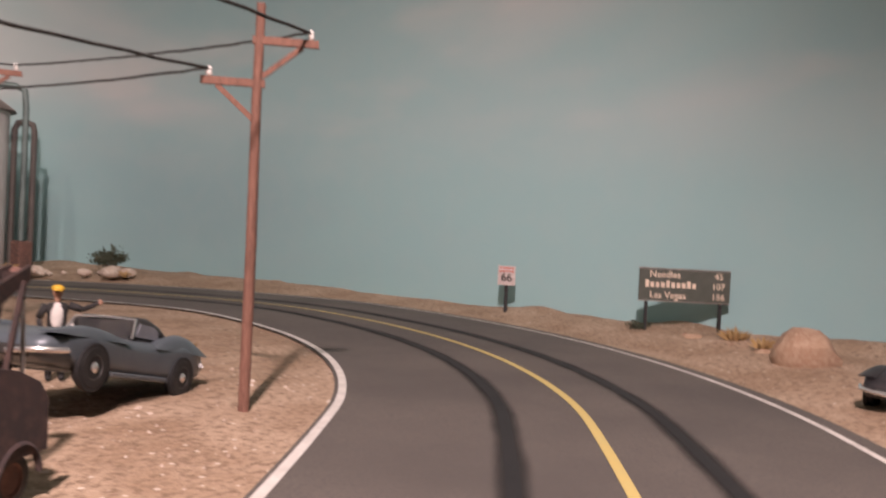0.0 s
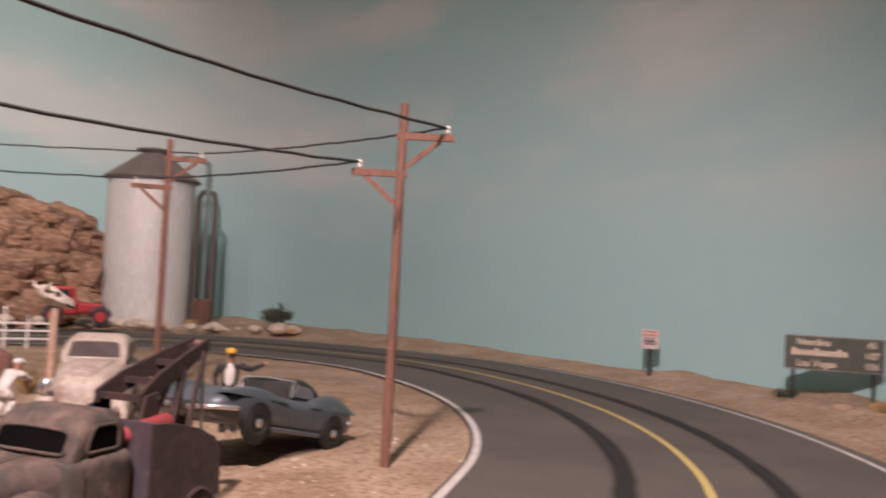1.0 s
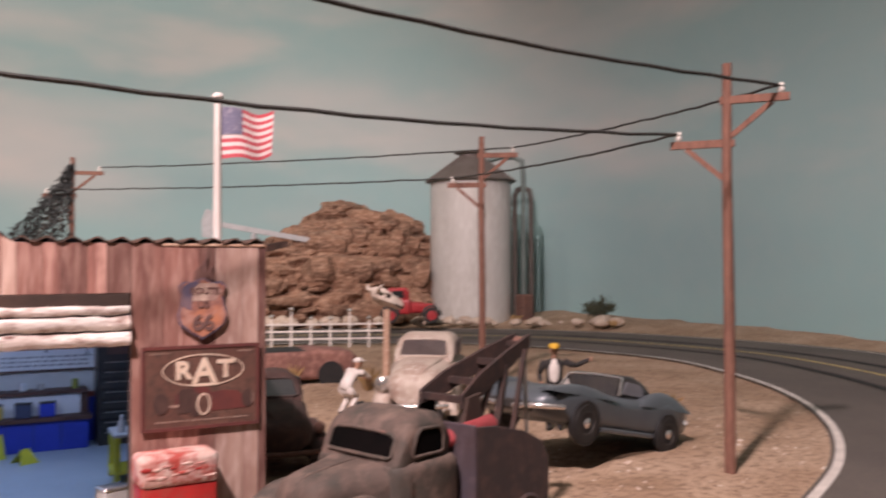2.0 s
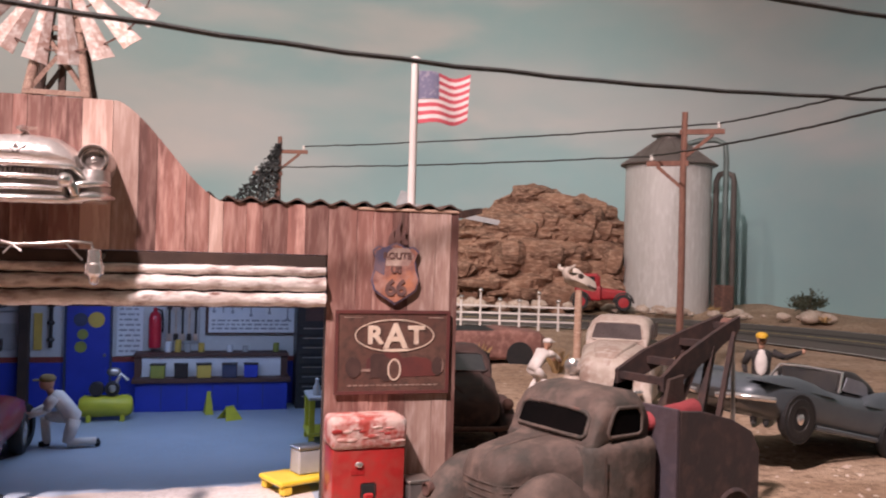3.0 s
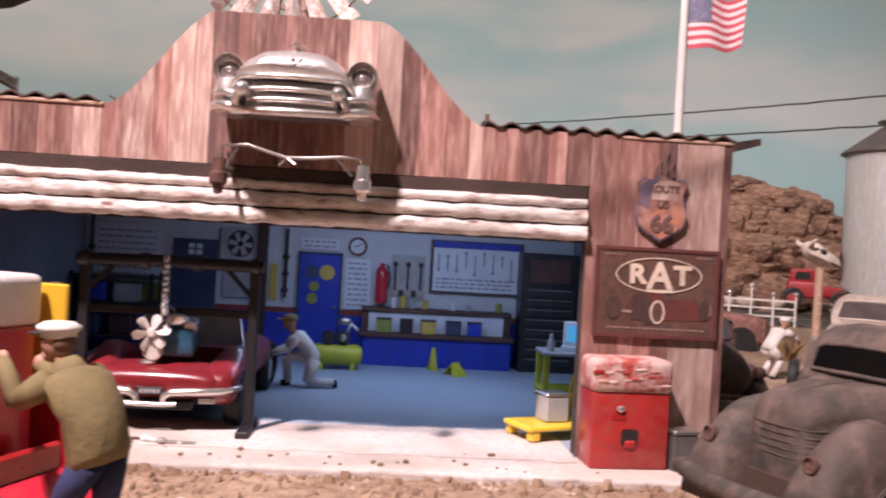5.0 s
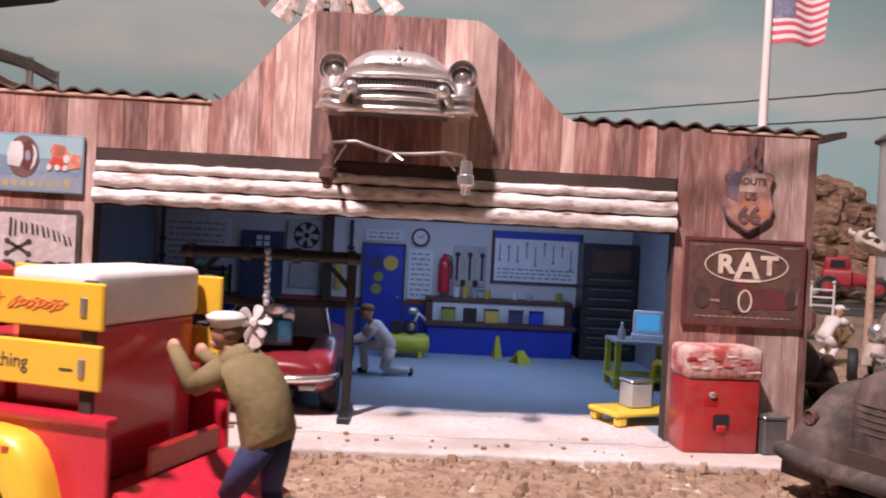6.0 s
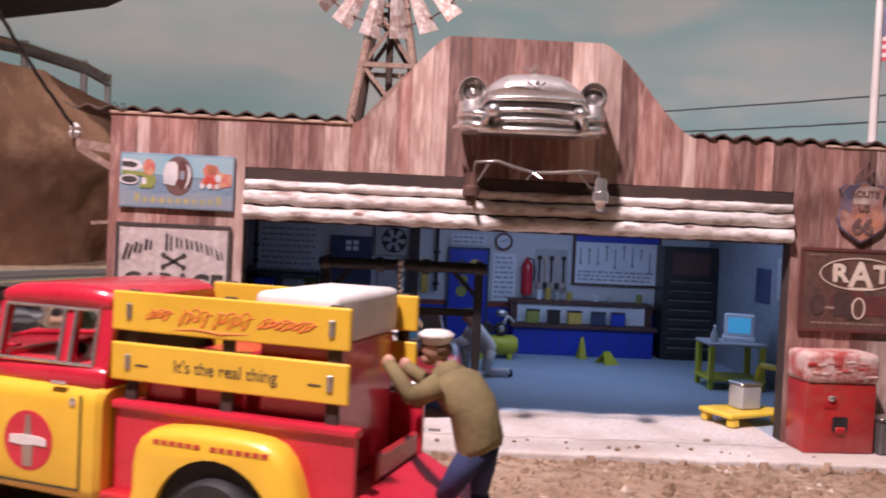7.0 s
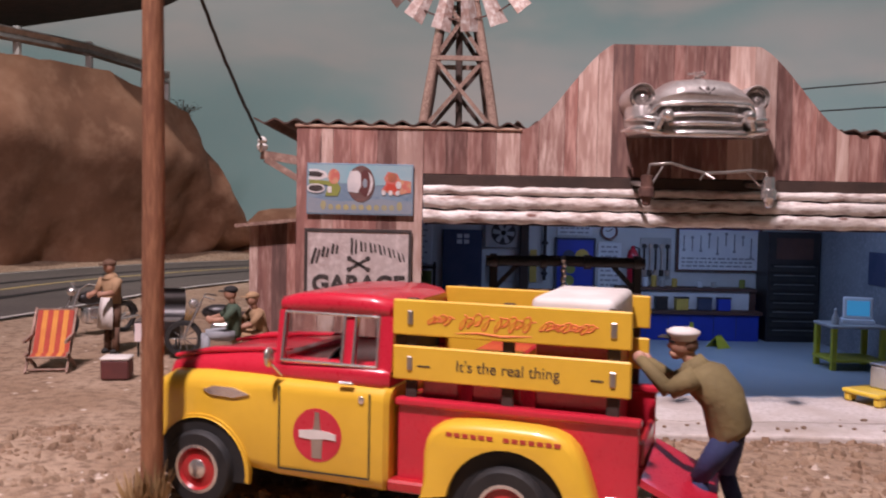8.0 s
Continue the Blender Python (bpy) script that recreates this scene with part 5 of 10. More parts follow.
def pickup():
    """Red and yellow delivery pickup with stake sides."""
    t = thing("pickup_truck", (-4.65, 9.38, GZ + 0.0), -19.5, "red and yellow stake-side delivery pickup on the sandy yard", "pickup truck")
    W = 1.72
    yc = W / 2 - 0.04
    T = Matrix.Translation((0, yc, 0))
    R_, Y_ = M["red_paint"], M["yellow_paint"]
    # lower cab and front wings
    bm = shell([(-0.62, 0.60, 0.50, 0.98, 0.16), (-0.56, 0.78, 0.42, 1.10, 0.18), (-0.40, 0.84, 0.40, 1.18, 0.16), (0.0, 0.86, 0.42, 1.21, 0.15), (0.5, 0.86, 0.36, 1.22, 0.14), (0.75, 0.86, 0.34, 1.22, 0.13), (1.78, 0.86, 0.32, 1.22, 0.13), (1.82, 0.82, 0.36, 1.20, 0.13)])
    body = part("body", moved(bm, T), Y_, t, "yellow lower body", 35)
    # flat black sheet for the shade in the wheel well, and yellow lip
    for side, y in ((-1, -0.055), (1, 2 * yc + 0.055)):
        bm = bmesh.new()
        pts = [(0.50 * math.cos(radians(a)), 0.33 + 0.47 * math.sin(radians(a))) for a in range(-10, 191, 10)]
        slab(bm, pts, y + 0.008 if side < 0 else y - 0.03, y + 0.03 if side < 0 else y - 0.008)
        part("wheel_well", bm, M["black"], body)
        bm = bmesh.new()
        arch(bm, 0, 0.33, 0.475, 0.505, min(y, y + side * 0.012), max(y, y + side * 0.012), -8, 188, 24)
        part("wheel_lip", bm, Y_, body, smooth=40)
    # hood
    bm = shell([(-0.60, 0.50, 1.00, 1.16, 0.07), (-0.50, 0.60, 1.02, 1.25, 0.10), (-0.2, 0.66, 1.05, 1.32, 0.13), (0.3, 0.72, 1.08, 1.37, 0.15), (0.78, 0.76, 1.10, 1.40, 0.15)])
    part("hood", moved(bm, T), R_, t, "red hood", 35)
    for y in (0.30, 1.34):
        bm = bmesh.new()
        loft(bm, [rring(x, y - w, y + w, z - h, z + h, 0.04) for x, w, z, h in ((-0.50, 0.05, 1.28, 0.02), (-0.1, 0.07, 1.36, 0.03), (0.5, 0.06, 1.41, 0.02), (0.72, 0.03, 1.42, 0.01))])
        part("hood_bulge", bm, R_, t, smooth=50)
    # cab upper: pillars, roof
    bm = shell([(0.58, 0.70, 1.20, 1.33, 0.05), (0.70, 0.78, 1.18, 1.36, 0.07), (1.74, 0.81, 1.18, 1.37, 0.07), (1.80, 0.78, 1.20, 1.35, 0.05)], 5)
    part("cowl", moved(bm, T), R_, t, "red cab waist", 35)
    bm = shell([(0.64, 0.56, 1.80, 1.86, 0.03), (0.70, 0.67, 1.78, 1.91, 0.06), (0.86, 0.715, 1.77, 1.955, 0.09), (1.2, 0.73, 1.77, 1.98, 0.10), (1.58, 0.73, 1.77, 1.975, 0.10), (1.76, 0.70, 1.76, 1.94, 0.09), (1.82, 0.62, 1.78, 1.90, 0.06)], 6)
    part("roof", moved(bm, T), R_, t, "red cab roof", 40)
    for y0, y1, yt in ((0.05, 0.11, 0.13), (2 * yc - 0.11, 2 * yc - 0.05, 2 * yc - 0.19)):
        for x0, x1, w in ((0.735, 0.735, 0.035), (1.40, 1.40, 0.055), (1.74, 1.73, 0.07)):
            bm = bmesh.new()
            loft(bm, [[(x0 - w, y0, 1.34), (x0 + w, y0, 1.34), (x0 + w, y1, 1.34), (x0 - w, y1, 1.34)], [(x1 - w, yt, 1.80), (x1 + w, yt, 1.80), (x1 + w, yt + 0.06, 1.80), (x1 - w, yt + 0.06, 1.80)]])
            part("pillar", bm, R_, t)
        for xa, xb, xc, xd in ((0.78, 1.345, 1.345, 0.78), (1.455, 1.67, 1.66, 1.455)):
            bm = bmesh.new()
            loft(bm, [[(xa, y0 + 0.025, 1.37), (xb, y0 + 0.025, 1.37), (xb, y0 + 0.035, 1.37), (xa, y0 + 0.035, 1.37)], [(xd, yt + 0.025, 1.78), (xc, yt + 0.025, 1.78), (xc, yt + 0.035, 1.78), (xd, yt + 0.035, 1.78)]])
            pane = part("window", bm, M["glass_clear"], t, "clear side window")
            pane.visible_shadow = False
        bm = bmesh.new()
        ys = y0 - 0.012
        for p, q in (((0.77, ys, 1.372), (1.69, ys, 1.372)), ((0.77, ys, 1.372), (0.77, yt - 0.012, 1.79)), ((0.77, yt - 0.012, 1.79), (1.68, yt - 0.012, 1.79)), ((1.35, ys, 1.372), (1.35, yt - 0.012, 1.79)), ((1.455, ys, 1.372), (1.455, yt - 0.012, 1.79)), ((1.68, ys, 1.372), (1.67, yt - 0.012, 1.79))):
            rod(bm, p, q, 0.014, n=6)
        part("window_trim", bm, M["chrome"], t, "bright window trim")
    bm = bmesh.new()
    loft(bm, [[(0.74, 0.08, 1.35), (0.66, 0.22, 1.35), (0.62, yc, 1.35), (0.66, 2 * yc - 0.22, 1.35), (0.74, 2 * yc - 0.08, 1.35), (0.75, 2 * yc - 0.08, 1.35), (0.67, 2 * yc - 0.23, 1.35), (0.63, yc, 1.35), (0.67, 0.23, 1.35), (0.75, 0.08, 1.35)], [(0.74, 0.15, 1.80), (0.70, 0.26, 1.80), (0.68, yc, 1.80), (0.70, 2 * yc - 0.26, 1.80), (0.74, 2 * yc - 0.15, 1.80), (0.75, 2 * yc - 0.15, 1.80), (0.71, 2 * yc - 0.27, 1.80), (0.69, yc, 1.80), (0.71, 0.27, 1.80), (0.75, 0.15, 1.80)]])
    ws = part("windshield", bm, M["glass_clear"], t, "clear windshield")
    ws.visible_shadow = False
    bm = bmesh.new()
    box(bm, 1.66, 1.74, 0.14, 2 * yc - 0.14, 0.9, 1.62, 0.04)
    box(bm, 1.22, 1.68, 0.14, 2 * yc - 0.14, 0.86, 1.06, 0.04)
    part("seat", bm, M["black"], t)
    bm = bmesh.new()
    bmesh.ops.create_cone(bm, cap_ends=True, segments=18, radius1=0.19, radius2=0.19, depth=0.02, matrix=pose(1.08, 0.45, 1.30, 0, -60, 0))
    part("steering_wheel", bm, M["black"], t)
    # grille, lamps, bumper
    bm = bmesh.new()
    box(bm, -0.66, -0.58, 0.25, 1.39, 0.62, 1.02, 0.03)
    g = part("grille", bm, M["chrome"], t, "chrome grille")
    for z in (0.70, 0.80, 0.90):
        bm = bmesh.new()
        box(bm, -0.672, -0.655, 0.30, 1.34, z - 0.025, z + 0.025)
        part("grille_gap", bm, M["black"], g)
    for y in (0.10, 2 * yc - 0.10):
        bm = bmesh.new()
        turned(bm, [(0.02, 0.05), (0.12, 0.05), (0.13, -0.05), (0.11, -0.08), (0.03, -0.10)], (-0.58, y, 0.98), "x", 18)
        part("headlight", bm, M["chrome"], t, smooth=40)
    bm = bmesh.new()
    tube(bm, [(-0.55, -0.02, 0.48), (-0.72, 0.1, 0.48), (-0.78, yc, 0.48), (-0.72, 2 * yc - 0.1, 0.48), (-0.55, 2 * yc + 0.02, 0.48)], 0.07, 10)
    part("bumper", bm, M["chrome"], t, "chrome front bumper", 50)
    # bed: red sides with top rail, floor, rear fenders
    for y0, y1 in ((0.10, 0.15), (2 * yc - 0.15, 2 * yc - 0.10)):
        bm = bmesh.new()
        box(bm, 1.86, 3.86, y0, y1, 0.42, 1.08, 0.01)
        side_ = part("bed_side", bm, R_, t, "red bed side")
        bm = bmesh.new()
        box(bm, 1.84, 3.88, y0 - 0.035, y1 + 0.035, 1.06, 1.13, 0.02, 2)
        part("bed_rail", bm, R_, side_)
    for x0, x1 in ((1.86, 1.92),):
        bm = bmesh.new()
        box(bm, x0, x1, 0.15, 2 * yc - 0.15, 0.42, 1.10, 0.01)
        part("bed_front", bm, R_, t)
    bm = bmesh.new()
    box(bm, 1.86, 3.86, 0.15, 2 * yc - 0.15, 0.56, 0.62)
    part("bed_floor", bm, M["rim_red"], t)
    bm = bmesh.new()
    box(bm, 1.80, 2.16, 0.0, 0.16, 0.34, 0.44, 0.02)
    part("running_board", bm, M["rim_red"], t)
    for side, ya, yb in ((-1, -0.10, 0.12), (1, 2 * yc - 0.12, 2 * yc + 0.10)):
        bm = bmesh.new()
        outer = [(2.14, 0.36), (2.14, 0.55), (2.145, 0.74), (2.165, 0.84), (2.21, 0.92), (2.28, 0.97), (2.38, 1.0), (2.6, 1.02), (2.85, 1.025), (3.08, 1.02), (3.24, 1.0), (3.34, 0.96), (3.42, 0.88), (3.48, 0.76), (3.54, 0.58), (3.60, 0.36)]
        inner = [(2.86 + 0.50 * math.cos(radians(a)), 0.33 + 0.50 * math.sin(radians(a))) for a in range(4, 177, 12)]
        pts = outer + inner
        levels = ((yb, 0.0), (ya + 0.11, 0.0), (ya + 0.055, 0.012), (ya + 0.02, 0.035), (ya, 0.075)) if side < 0 else ((ya, 0.0), (yb - 0.11, 0.0), (yb - 0.055, 0.012), (yb - 0.02, 0.035), (yb, 0.075))
        mid_x, mid_z = 2.86, 0.36
        rings = []
        for yl, inset in levels:
            ring_ = []
            for i, (x, z) in enumerate(pts):
                if 0 < i < len(outer) - 1:
                    v = Vector((mid_x - x, mid_z - z)).normalized() * inset
                    ring_.append((x + v.x, yl, z + v.y))
                else:
                    ring_.append((x, yl, z))
            rings.append(ring_)
        loft(bm, rings)
        part("rear_fender", bm, Y_, t, "yellow rear fender", 50)
        # black sheet behind the rear wheel stands for the arch's shade
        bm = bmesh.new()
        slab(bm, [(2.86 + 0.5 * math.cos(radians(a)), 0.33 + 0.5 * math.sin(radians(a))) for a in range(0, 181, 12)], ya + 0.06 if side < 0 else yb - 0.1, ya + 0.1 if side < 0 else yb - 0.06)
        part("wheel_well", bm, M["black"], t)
        bm = bmesh.new()
        yf = ya - 0.004 if side < 0 else yb + 0.004
        for i in range(14):
            if i in (6,):
                continue
            box(bm, 2.36 + 0.068 * i, 2.41 + 0.068 * i, min(yf, yf - side * 0.01), max(yf, yf - side * 0.01), 0.895, 0.93)
        part("lettering_bar", bm, M["sign_red"], t)
    # stakes and boards
    for y in (0.115, 2 * yc - 0.175):
        for x in (1.96, 2.80, 3.65):
            bm = bmesh.new()
            box(bm, x - 0.05, x + 0.05, y + 0.02, y + 0.06, 1.10, 1.97, 0.008)
            part("stake", bm, M["dark_wood"], t, "dark stake")
        for z0, z1 in ((1.66, 1.96), (1.28, 1.57)):
            bm = bmesh.new()
            box(bm, 1.80, 3.79, y - 0.02, y + 0.02, z0, z1, 0.012)
            bd = part("stake_board", bm, Y_, t, "yellow stake board")
            if y < 1:
                for x in (1.96, 3.65):
                    bm = bmesh.new()
                    box(bm, x - 0.025, x + 0.025, y - 0.034, y - 0.016, (z0 + z1) / 2 - 0.06, (z0 + z1) / 2 + 0.06, 0.008)
                    part("bolt_plate", bm, M["steel"], bd)
    yb = 0.095
    # script on the upper board: plain red strokes
    brd = bpy.data.objects["stake_board"]
    # flowing red brush line: overlapping loops, no letters
    for x0, x1, turns, h in ((2.13, 2.32, 4, 0.038), (2.40, 2.66, 4, 0.062), (2.70, 3.00, 5, 0.062), (3.08, 3.50, 9, 0.036)):
        bm = bmesh.new()
        n = turns * 16
        line_, thick = [], []
        for i in range(n + 1):
            f, a = i / n, 2 * math.pi * turns * i / n
            hh = h * (0.8 + 0.35 * math.sin(f * 17))
            line_.append((x0 + (x1 - x0) * f + 0.030 * math.sin(a) + 0.034 * math.cos(a), yb + 0.001, 1.805 + hh * math.cos(a)))
            thick.append(0.0045 + 0.004 * abs(math.sin(a * 0.5 + 0.6)))
        tube(bm, line_, thick, 6)
        part("script_stroke", bm, M["faded_red"], brd, smooth=60)
    bm = bmesh.new()
    tube(bm, [(2.36, yb + 0.001, 1.70), (2.55, yb + 0.001, 1.715), (2.75, yb + 0.001, 1.70), (3.0, yb + 0.001, 1.715)], [0.004, 0.009, 0.010, 0.004], 6)
    part("script_stroke", bm, M["faded_red"], brd, smooth=60)
    writing("It's the real thing", 0.132, M["ink"], "slogan", t, Matrix.Translation((2.80, yb - 0.001, 1.425)) @ FACE @ Matrix.Diagonal((0.97, 1, 1, 1)), 0.003, "", 0.0)
    for x0, x1 in ((2.03, 2.14), (3.48, 3.58)):
        bm = bmesh.new()
        box(bm, x0, x1, yb - 0.005, yb + 0.002, 1.40, 1.412)
        part("rule_line", bm, M["ink"], t)
    # roundel on the door
    bm = bmesh.new()
    turned(bm, [(0.02, -0.044), (0.232, -0.044), (0.236, -0.03), (0.236, 0.0)], (1.17, 0, 0.76), "y", 40)
    rd = part("roundel", bm, M["red_paint"], t, "red roundel with a pale bottle shape")
    bm = bmesh.new()
    slab(bm, [(1.125, 0.56), (1.215, 0.56), (1.225, 0.74), (1.20, 0.84), (1.19, 0.96), (1.15, 0.96), (1.14, 0.84), (1.115, 0.74)], -0.049, -0.043)
    part("bottle_shape", bm, M["steel"], rd)
    bm = bmesh.new()
    slab(bm, [(1.00, 0.73), (1.10, 0.72), (1.25, 0.735), (1.35, 0.73), (1.35, 0.78), (1.28, 0.80), (1.12, 0.805), (1.0, 0.79)], -0.053, -0.043)
    part("script_bar", bm, M["white_paint"], rd)
    # door lines, handle, mirror, side spear
    bm = bmesh.new()
    for xa in (0.80, 1.66):
        box(bm, xa - 0.006, xa + 0.006, -0.052, -0.04, 0.44, 1.16)
    box(bm, 0.80, 1.66, -0.052, -0.04, 0.43, 0.442)
    part("door_gap", bm, M["rim_black"], t)
    bm = bmesh.new()
    box(bm, 1.36, 1.50, -0.05, -0.005, 1.215, 1.245, 0.012)
    part("door_handle", bm, M["chrome"], t, "chrome door handle")
    bm = bmesh.new()
    ball(bm, (1.58, -0.045, 1.10), 0.03, 8, (1, 0.4, 1.2))
    part("badge", bm, M["chrome"], t)
    bm = bmesh.new()
    slab(bm, [(0.02, 1.06), (0.12, 1.10), (0.34, 1.10), (0.50, 1.05), (0.34, 1.01), (0.10, 1.02)], -0.055, -0.035)
    part("side_spear", bm, M["chrome"], t, "chrome side spear", 40)
    bm = bmesh.new()
    rod(bm, (0.80, 0.0, 1.24), (0.76, -0.12, 1.36), 0.012, n=6)
    ball(bm, (0.75, -0.14, 1.42), 0.075, 12, (0.4, 1, 1.2))
    part("mirror", bm, M["chrome"], t, "chrome door mirror", 50)
    # load: drinks cabinet with a white top, crates
    bm = bmesh.new()
    box(bm, 3.0, 3.62, 0.24, 1.36, 0.62, 1.66, 0.03, 2)
    cab = part("drinks_cabinet", bm, M["red_paint"], t, "red drinks cabinet with a white lid")
    bm = bmesh.new()
    box(bm, 2.96, 3.64, 0.20, 1.40, 1.66, 2.03, 0.06, 3)
    part("lid", bm, M["white_paint"], cab, "white rounded lid", 40)
    for x0, x1, z1 in ((2.02, 2.36, 1.40), (2.46, 2.90, 1.55)):
        bm = bmesh.new()
        box(bm, x0, x1, 0.24, 0.9, 0.62, z1, 0.02)
        part("crate", bm, M["red_paint"], t, "red crate")
    # lowered tailgate with a dark stop
    bm = bmesh.new()
    slab(bm, [(3.86, 0.60), (4.42, 0.34), (4.44, 0.38), (3.88, 0.65)], 0.16, 2 * yc - 0.16)
    part("tailgate", bm, M["red_paint"], t, "lowered red tailgate")
    bm = bmesh.new()
    box(bm, 3.80, 3.86, 0.55, 1.40, 0.62, 0.84, 0.02)
    part("tail_board", bm, M["rim_red"], t)
    for y in (0.10, 2 * yc - 0.14):
        bm = bmesh.new()
        tube(bm, [(3.62, y + 0.04, 0.46), (3.92, y + 0.02, 0.46), (3.98, y + 0.14, 0.46)], 0.055, 10)
        part("bumperette", bm, M["chrome"], t, smooth=50)
    for x, y, s in ((0, -0.01, -1), (2.86, -0.03, -1), (0, 2 * yc + 0.01, 1), (2.86, 2 * yc + 0.03, 1)):
        wheel(t, x, y, 0.345, 0.345, 0.20, M["rim_red"], s, M["chrome"])
    bm = bmesh.new()
    box(bm, -0.45, 3.7, 0.35, 1.3, 0.26, 0.42)
    part("chassis", bm, M["black"], t)
    return t


pickup()


# matte black that puts the shade of openings and recesses into colour
M["shade_black"] = material("shade_black", (0.004, 0.004, 0.004), 1.0, 0, (0.006, 0.005, 0.005), 3)
M["shade_black"].node_tree.nodes["Principled BSDF"].inputs["Specular IOR Level"].default_value = 0.0
M["boom"] = material("boom", (0.042, 0.023, 0.019), 0.9, 0, (0.022, 0.015, 0.014), 2.0, third=(0.06, 0.032, 0.026), fine=7)


def tow_truck():
    t = thing("tow_truck", (4.92, 10.33, GZ), 20.0, "rusty brown primer tow truck wreck beside the garage", "tow truck")
    P = M["primer"]
    # high blunt hood that stands between the fenders
    bm = shell([(0.35, 0.22, 0.52, 1.02, 0.12), (0.365, 0.31, 0.48, 1.19, 0.17), (0.40, 0.37, 0.45, 1.29, 0.20), (0.48, 0.41, 0.43, 1.365, 0.21), (0.62, 0.44, 0.42, 1.405, 0.22), (0.95, 0.52, 0.42, 1.44, 0.25), (1.25, 0.61, 0.42, 1.465, 0.28), (1.46, 0.72, 0.42, 1.48, 0.28)], 8)
    hood = part("hood", bm, P, t, "dusty brown rounded hood", 60)
    for k in range(5):
        bm = bmesh.new()
        z = 1.08 - 0.07 * k
        tube(bm, [(0.68, -0.45, z), (0.50, -0.417, z), (0.405, -0.374, z), (0.362, -0.29, z), (0.346, -0.16, z), (0.344, 0, z), (0.346, 0.16, z), (0.362, 0.29, z), (0.405, 0.374, z), (0.50, 0.417, z), (0.68, 0.45, z)], 0.008, 6)
        part("grille_bar", bm, P, hood, smooth=60)
    bm = bmesh.new()
    tube(bm, [(0.35, 0, 1.04), (0.38, 0, 1.23), (0.48, 0, 1.366), (0.62, 0, 1.407), (1.0, 0, 1.445), (1.44, 0, 1.482)], [0.012, 0.018, 0.018, 0.018, 0.018, 0.012], 6)
    part("hood_spine", bm, P, hood, smooth=60)
    # cab
    bm = shell([(1.38, 0.72, 0.40, 1.44, 0.14), (1.45, 0.80, 0.36, 1.48, 0.14), (1.9, 0.84, 0.35, 1.50, 0.14), (2.42, 0.85, 0.36, 1.50, 0.14), (2.50, 0.80, 0.40, 1.48, 0.14)], 5)
    part("cab", bm, P, t, smooth=50)
    bm = shell([(1.39, 0.66, 1.34, 1.42, 0.03), (1.45, 0.74, 1.34, 1.52, 0.08), (1.55, 0.76, 1.34, 1.76, 0.12), (1.64, 0.755, 1.34, 1.91, 0.18), (1.80, 0.745, 1.34, 1.995, 0.22), (2.10, 0.735, 1.34, 2.025, 0.24), (2.36, 0.72, 1.34, 1.985, 0.24), (2.48, 0.68, 1.34, 1.86, 0.22), (2.53, 0.60, 1.36, 1.70, 0.18)], 7)
    top_ = part("roof", bm, P, t, smooth=60)

    def ws(y, f):
        return (1.41 + 0.135 * f + 0.03 * abs(y) / 0.5, y * 1.22, 1.535 + 0.29 * f)
    outline = [(-0.50, 0.10), (-0.46, 0.0), (-0.25, 0.0), (0, 0.02), (0.25, 0.0), (0.46, 0.0), (0.50, 0.10), (0.49, 0.74), (0.42, 0.90), (0.2, 0.97), (0, 0.98), (-0.2, 0.97), (-0.42, 0.90), (-0.49, 0.74)]
    # a black sheet, not a hole: it carries the cab's inner shade
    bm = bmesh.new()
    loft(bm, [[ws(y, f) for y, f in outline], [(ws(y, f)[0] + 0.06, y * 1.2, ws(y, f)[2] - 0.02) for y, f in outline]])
    part("windshield", bm, M["shade_black"], top_, "black panel for the shaded windshield opening")
    bm = bmesh.new()
    tube(bm, [ws(y, f) for y, f in outline] + [ws(*outline[0])], 0.024, 8)
    part("windshield_rim", bm, P, top_, smooth=60)
    for sy in (-1, 1):
        # side windows likewise: black sheets for the shade inside
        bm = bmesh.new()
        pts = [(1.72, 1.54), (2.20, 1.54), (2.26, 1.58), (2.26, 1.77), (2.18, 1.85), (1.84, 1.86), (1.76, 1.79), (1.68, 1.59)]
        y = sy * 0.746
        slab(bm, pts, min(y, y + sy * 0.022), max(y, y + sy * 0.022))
        part("window", bm, M["shade_black"], top_, "black panel for the shaded side window")
        bm = bmesh.new()
        tube(bm, [(px_, sy * 0.768, pz_) for px_, pz_ in pts + pts[:1]], 0.022, 8)
        part("window_rim", bm, P, top_, smooth=60)
        bm = bmesh.new()
        for px_ in (1.58, 2.36):
            box(bm, px_ - 0.006, px_ + 0.006, min(sy * 0.838, sy * 0.848), max(sy * 0.838, sy * 0.848), 0.46, 1.36)
        part("door_gap", bm, M["dark_wood"], t)
        # bulging fender with a skirt that sweeps down to the running board
        bm = pontoon(0.78, 0.46, 1.56, 0.79, min(sy * 0.40, sy * 1.0), max(sy * 0.40, sy * 1.0), 0.04, 22)
        part("front_fender", bm, P, t, "dusty brown bulging front fender", 60)
        # black disc on the fender paints the shade of the wheel arch
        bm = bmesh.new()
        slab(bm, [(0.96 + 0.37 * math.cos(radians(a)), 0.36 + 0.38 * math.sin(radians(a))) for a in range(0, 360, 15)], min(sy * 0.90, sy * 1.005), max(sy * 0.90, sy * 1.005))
        part("wheel_well", bm, M["shade_black"], t)
        bm = bmesh.new()
        arch(bm, 0.96, 0.36, 0.36, 0.40, min(sy * 0.96, sy * 1.015), max(sy * 0.96, sy * 1.015), 0, 180, 16)
        part("fender_lip", bm, P, t, smooth=50)
        bm = bmesh.new()
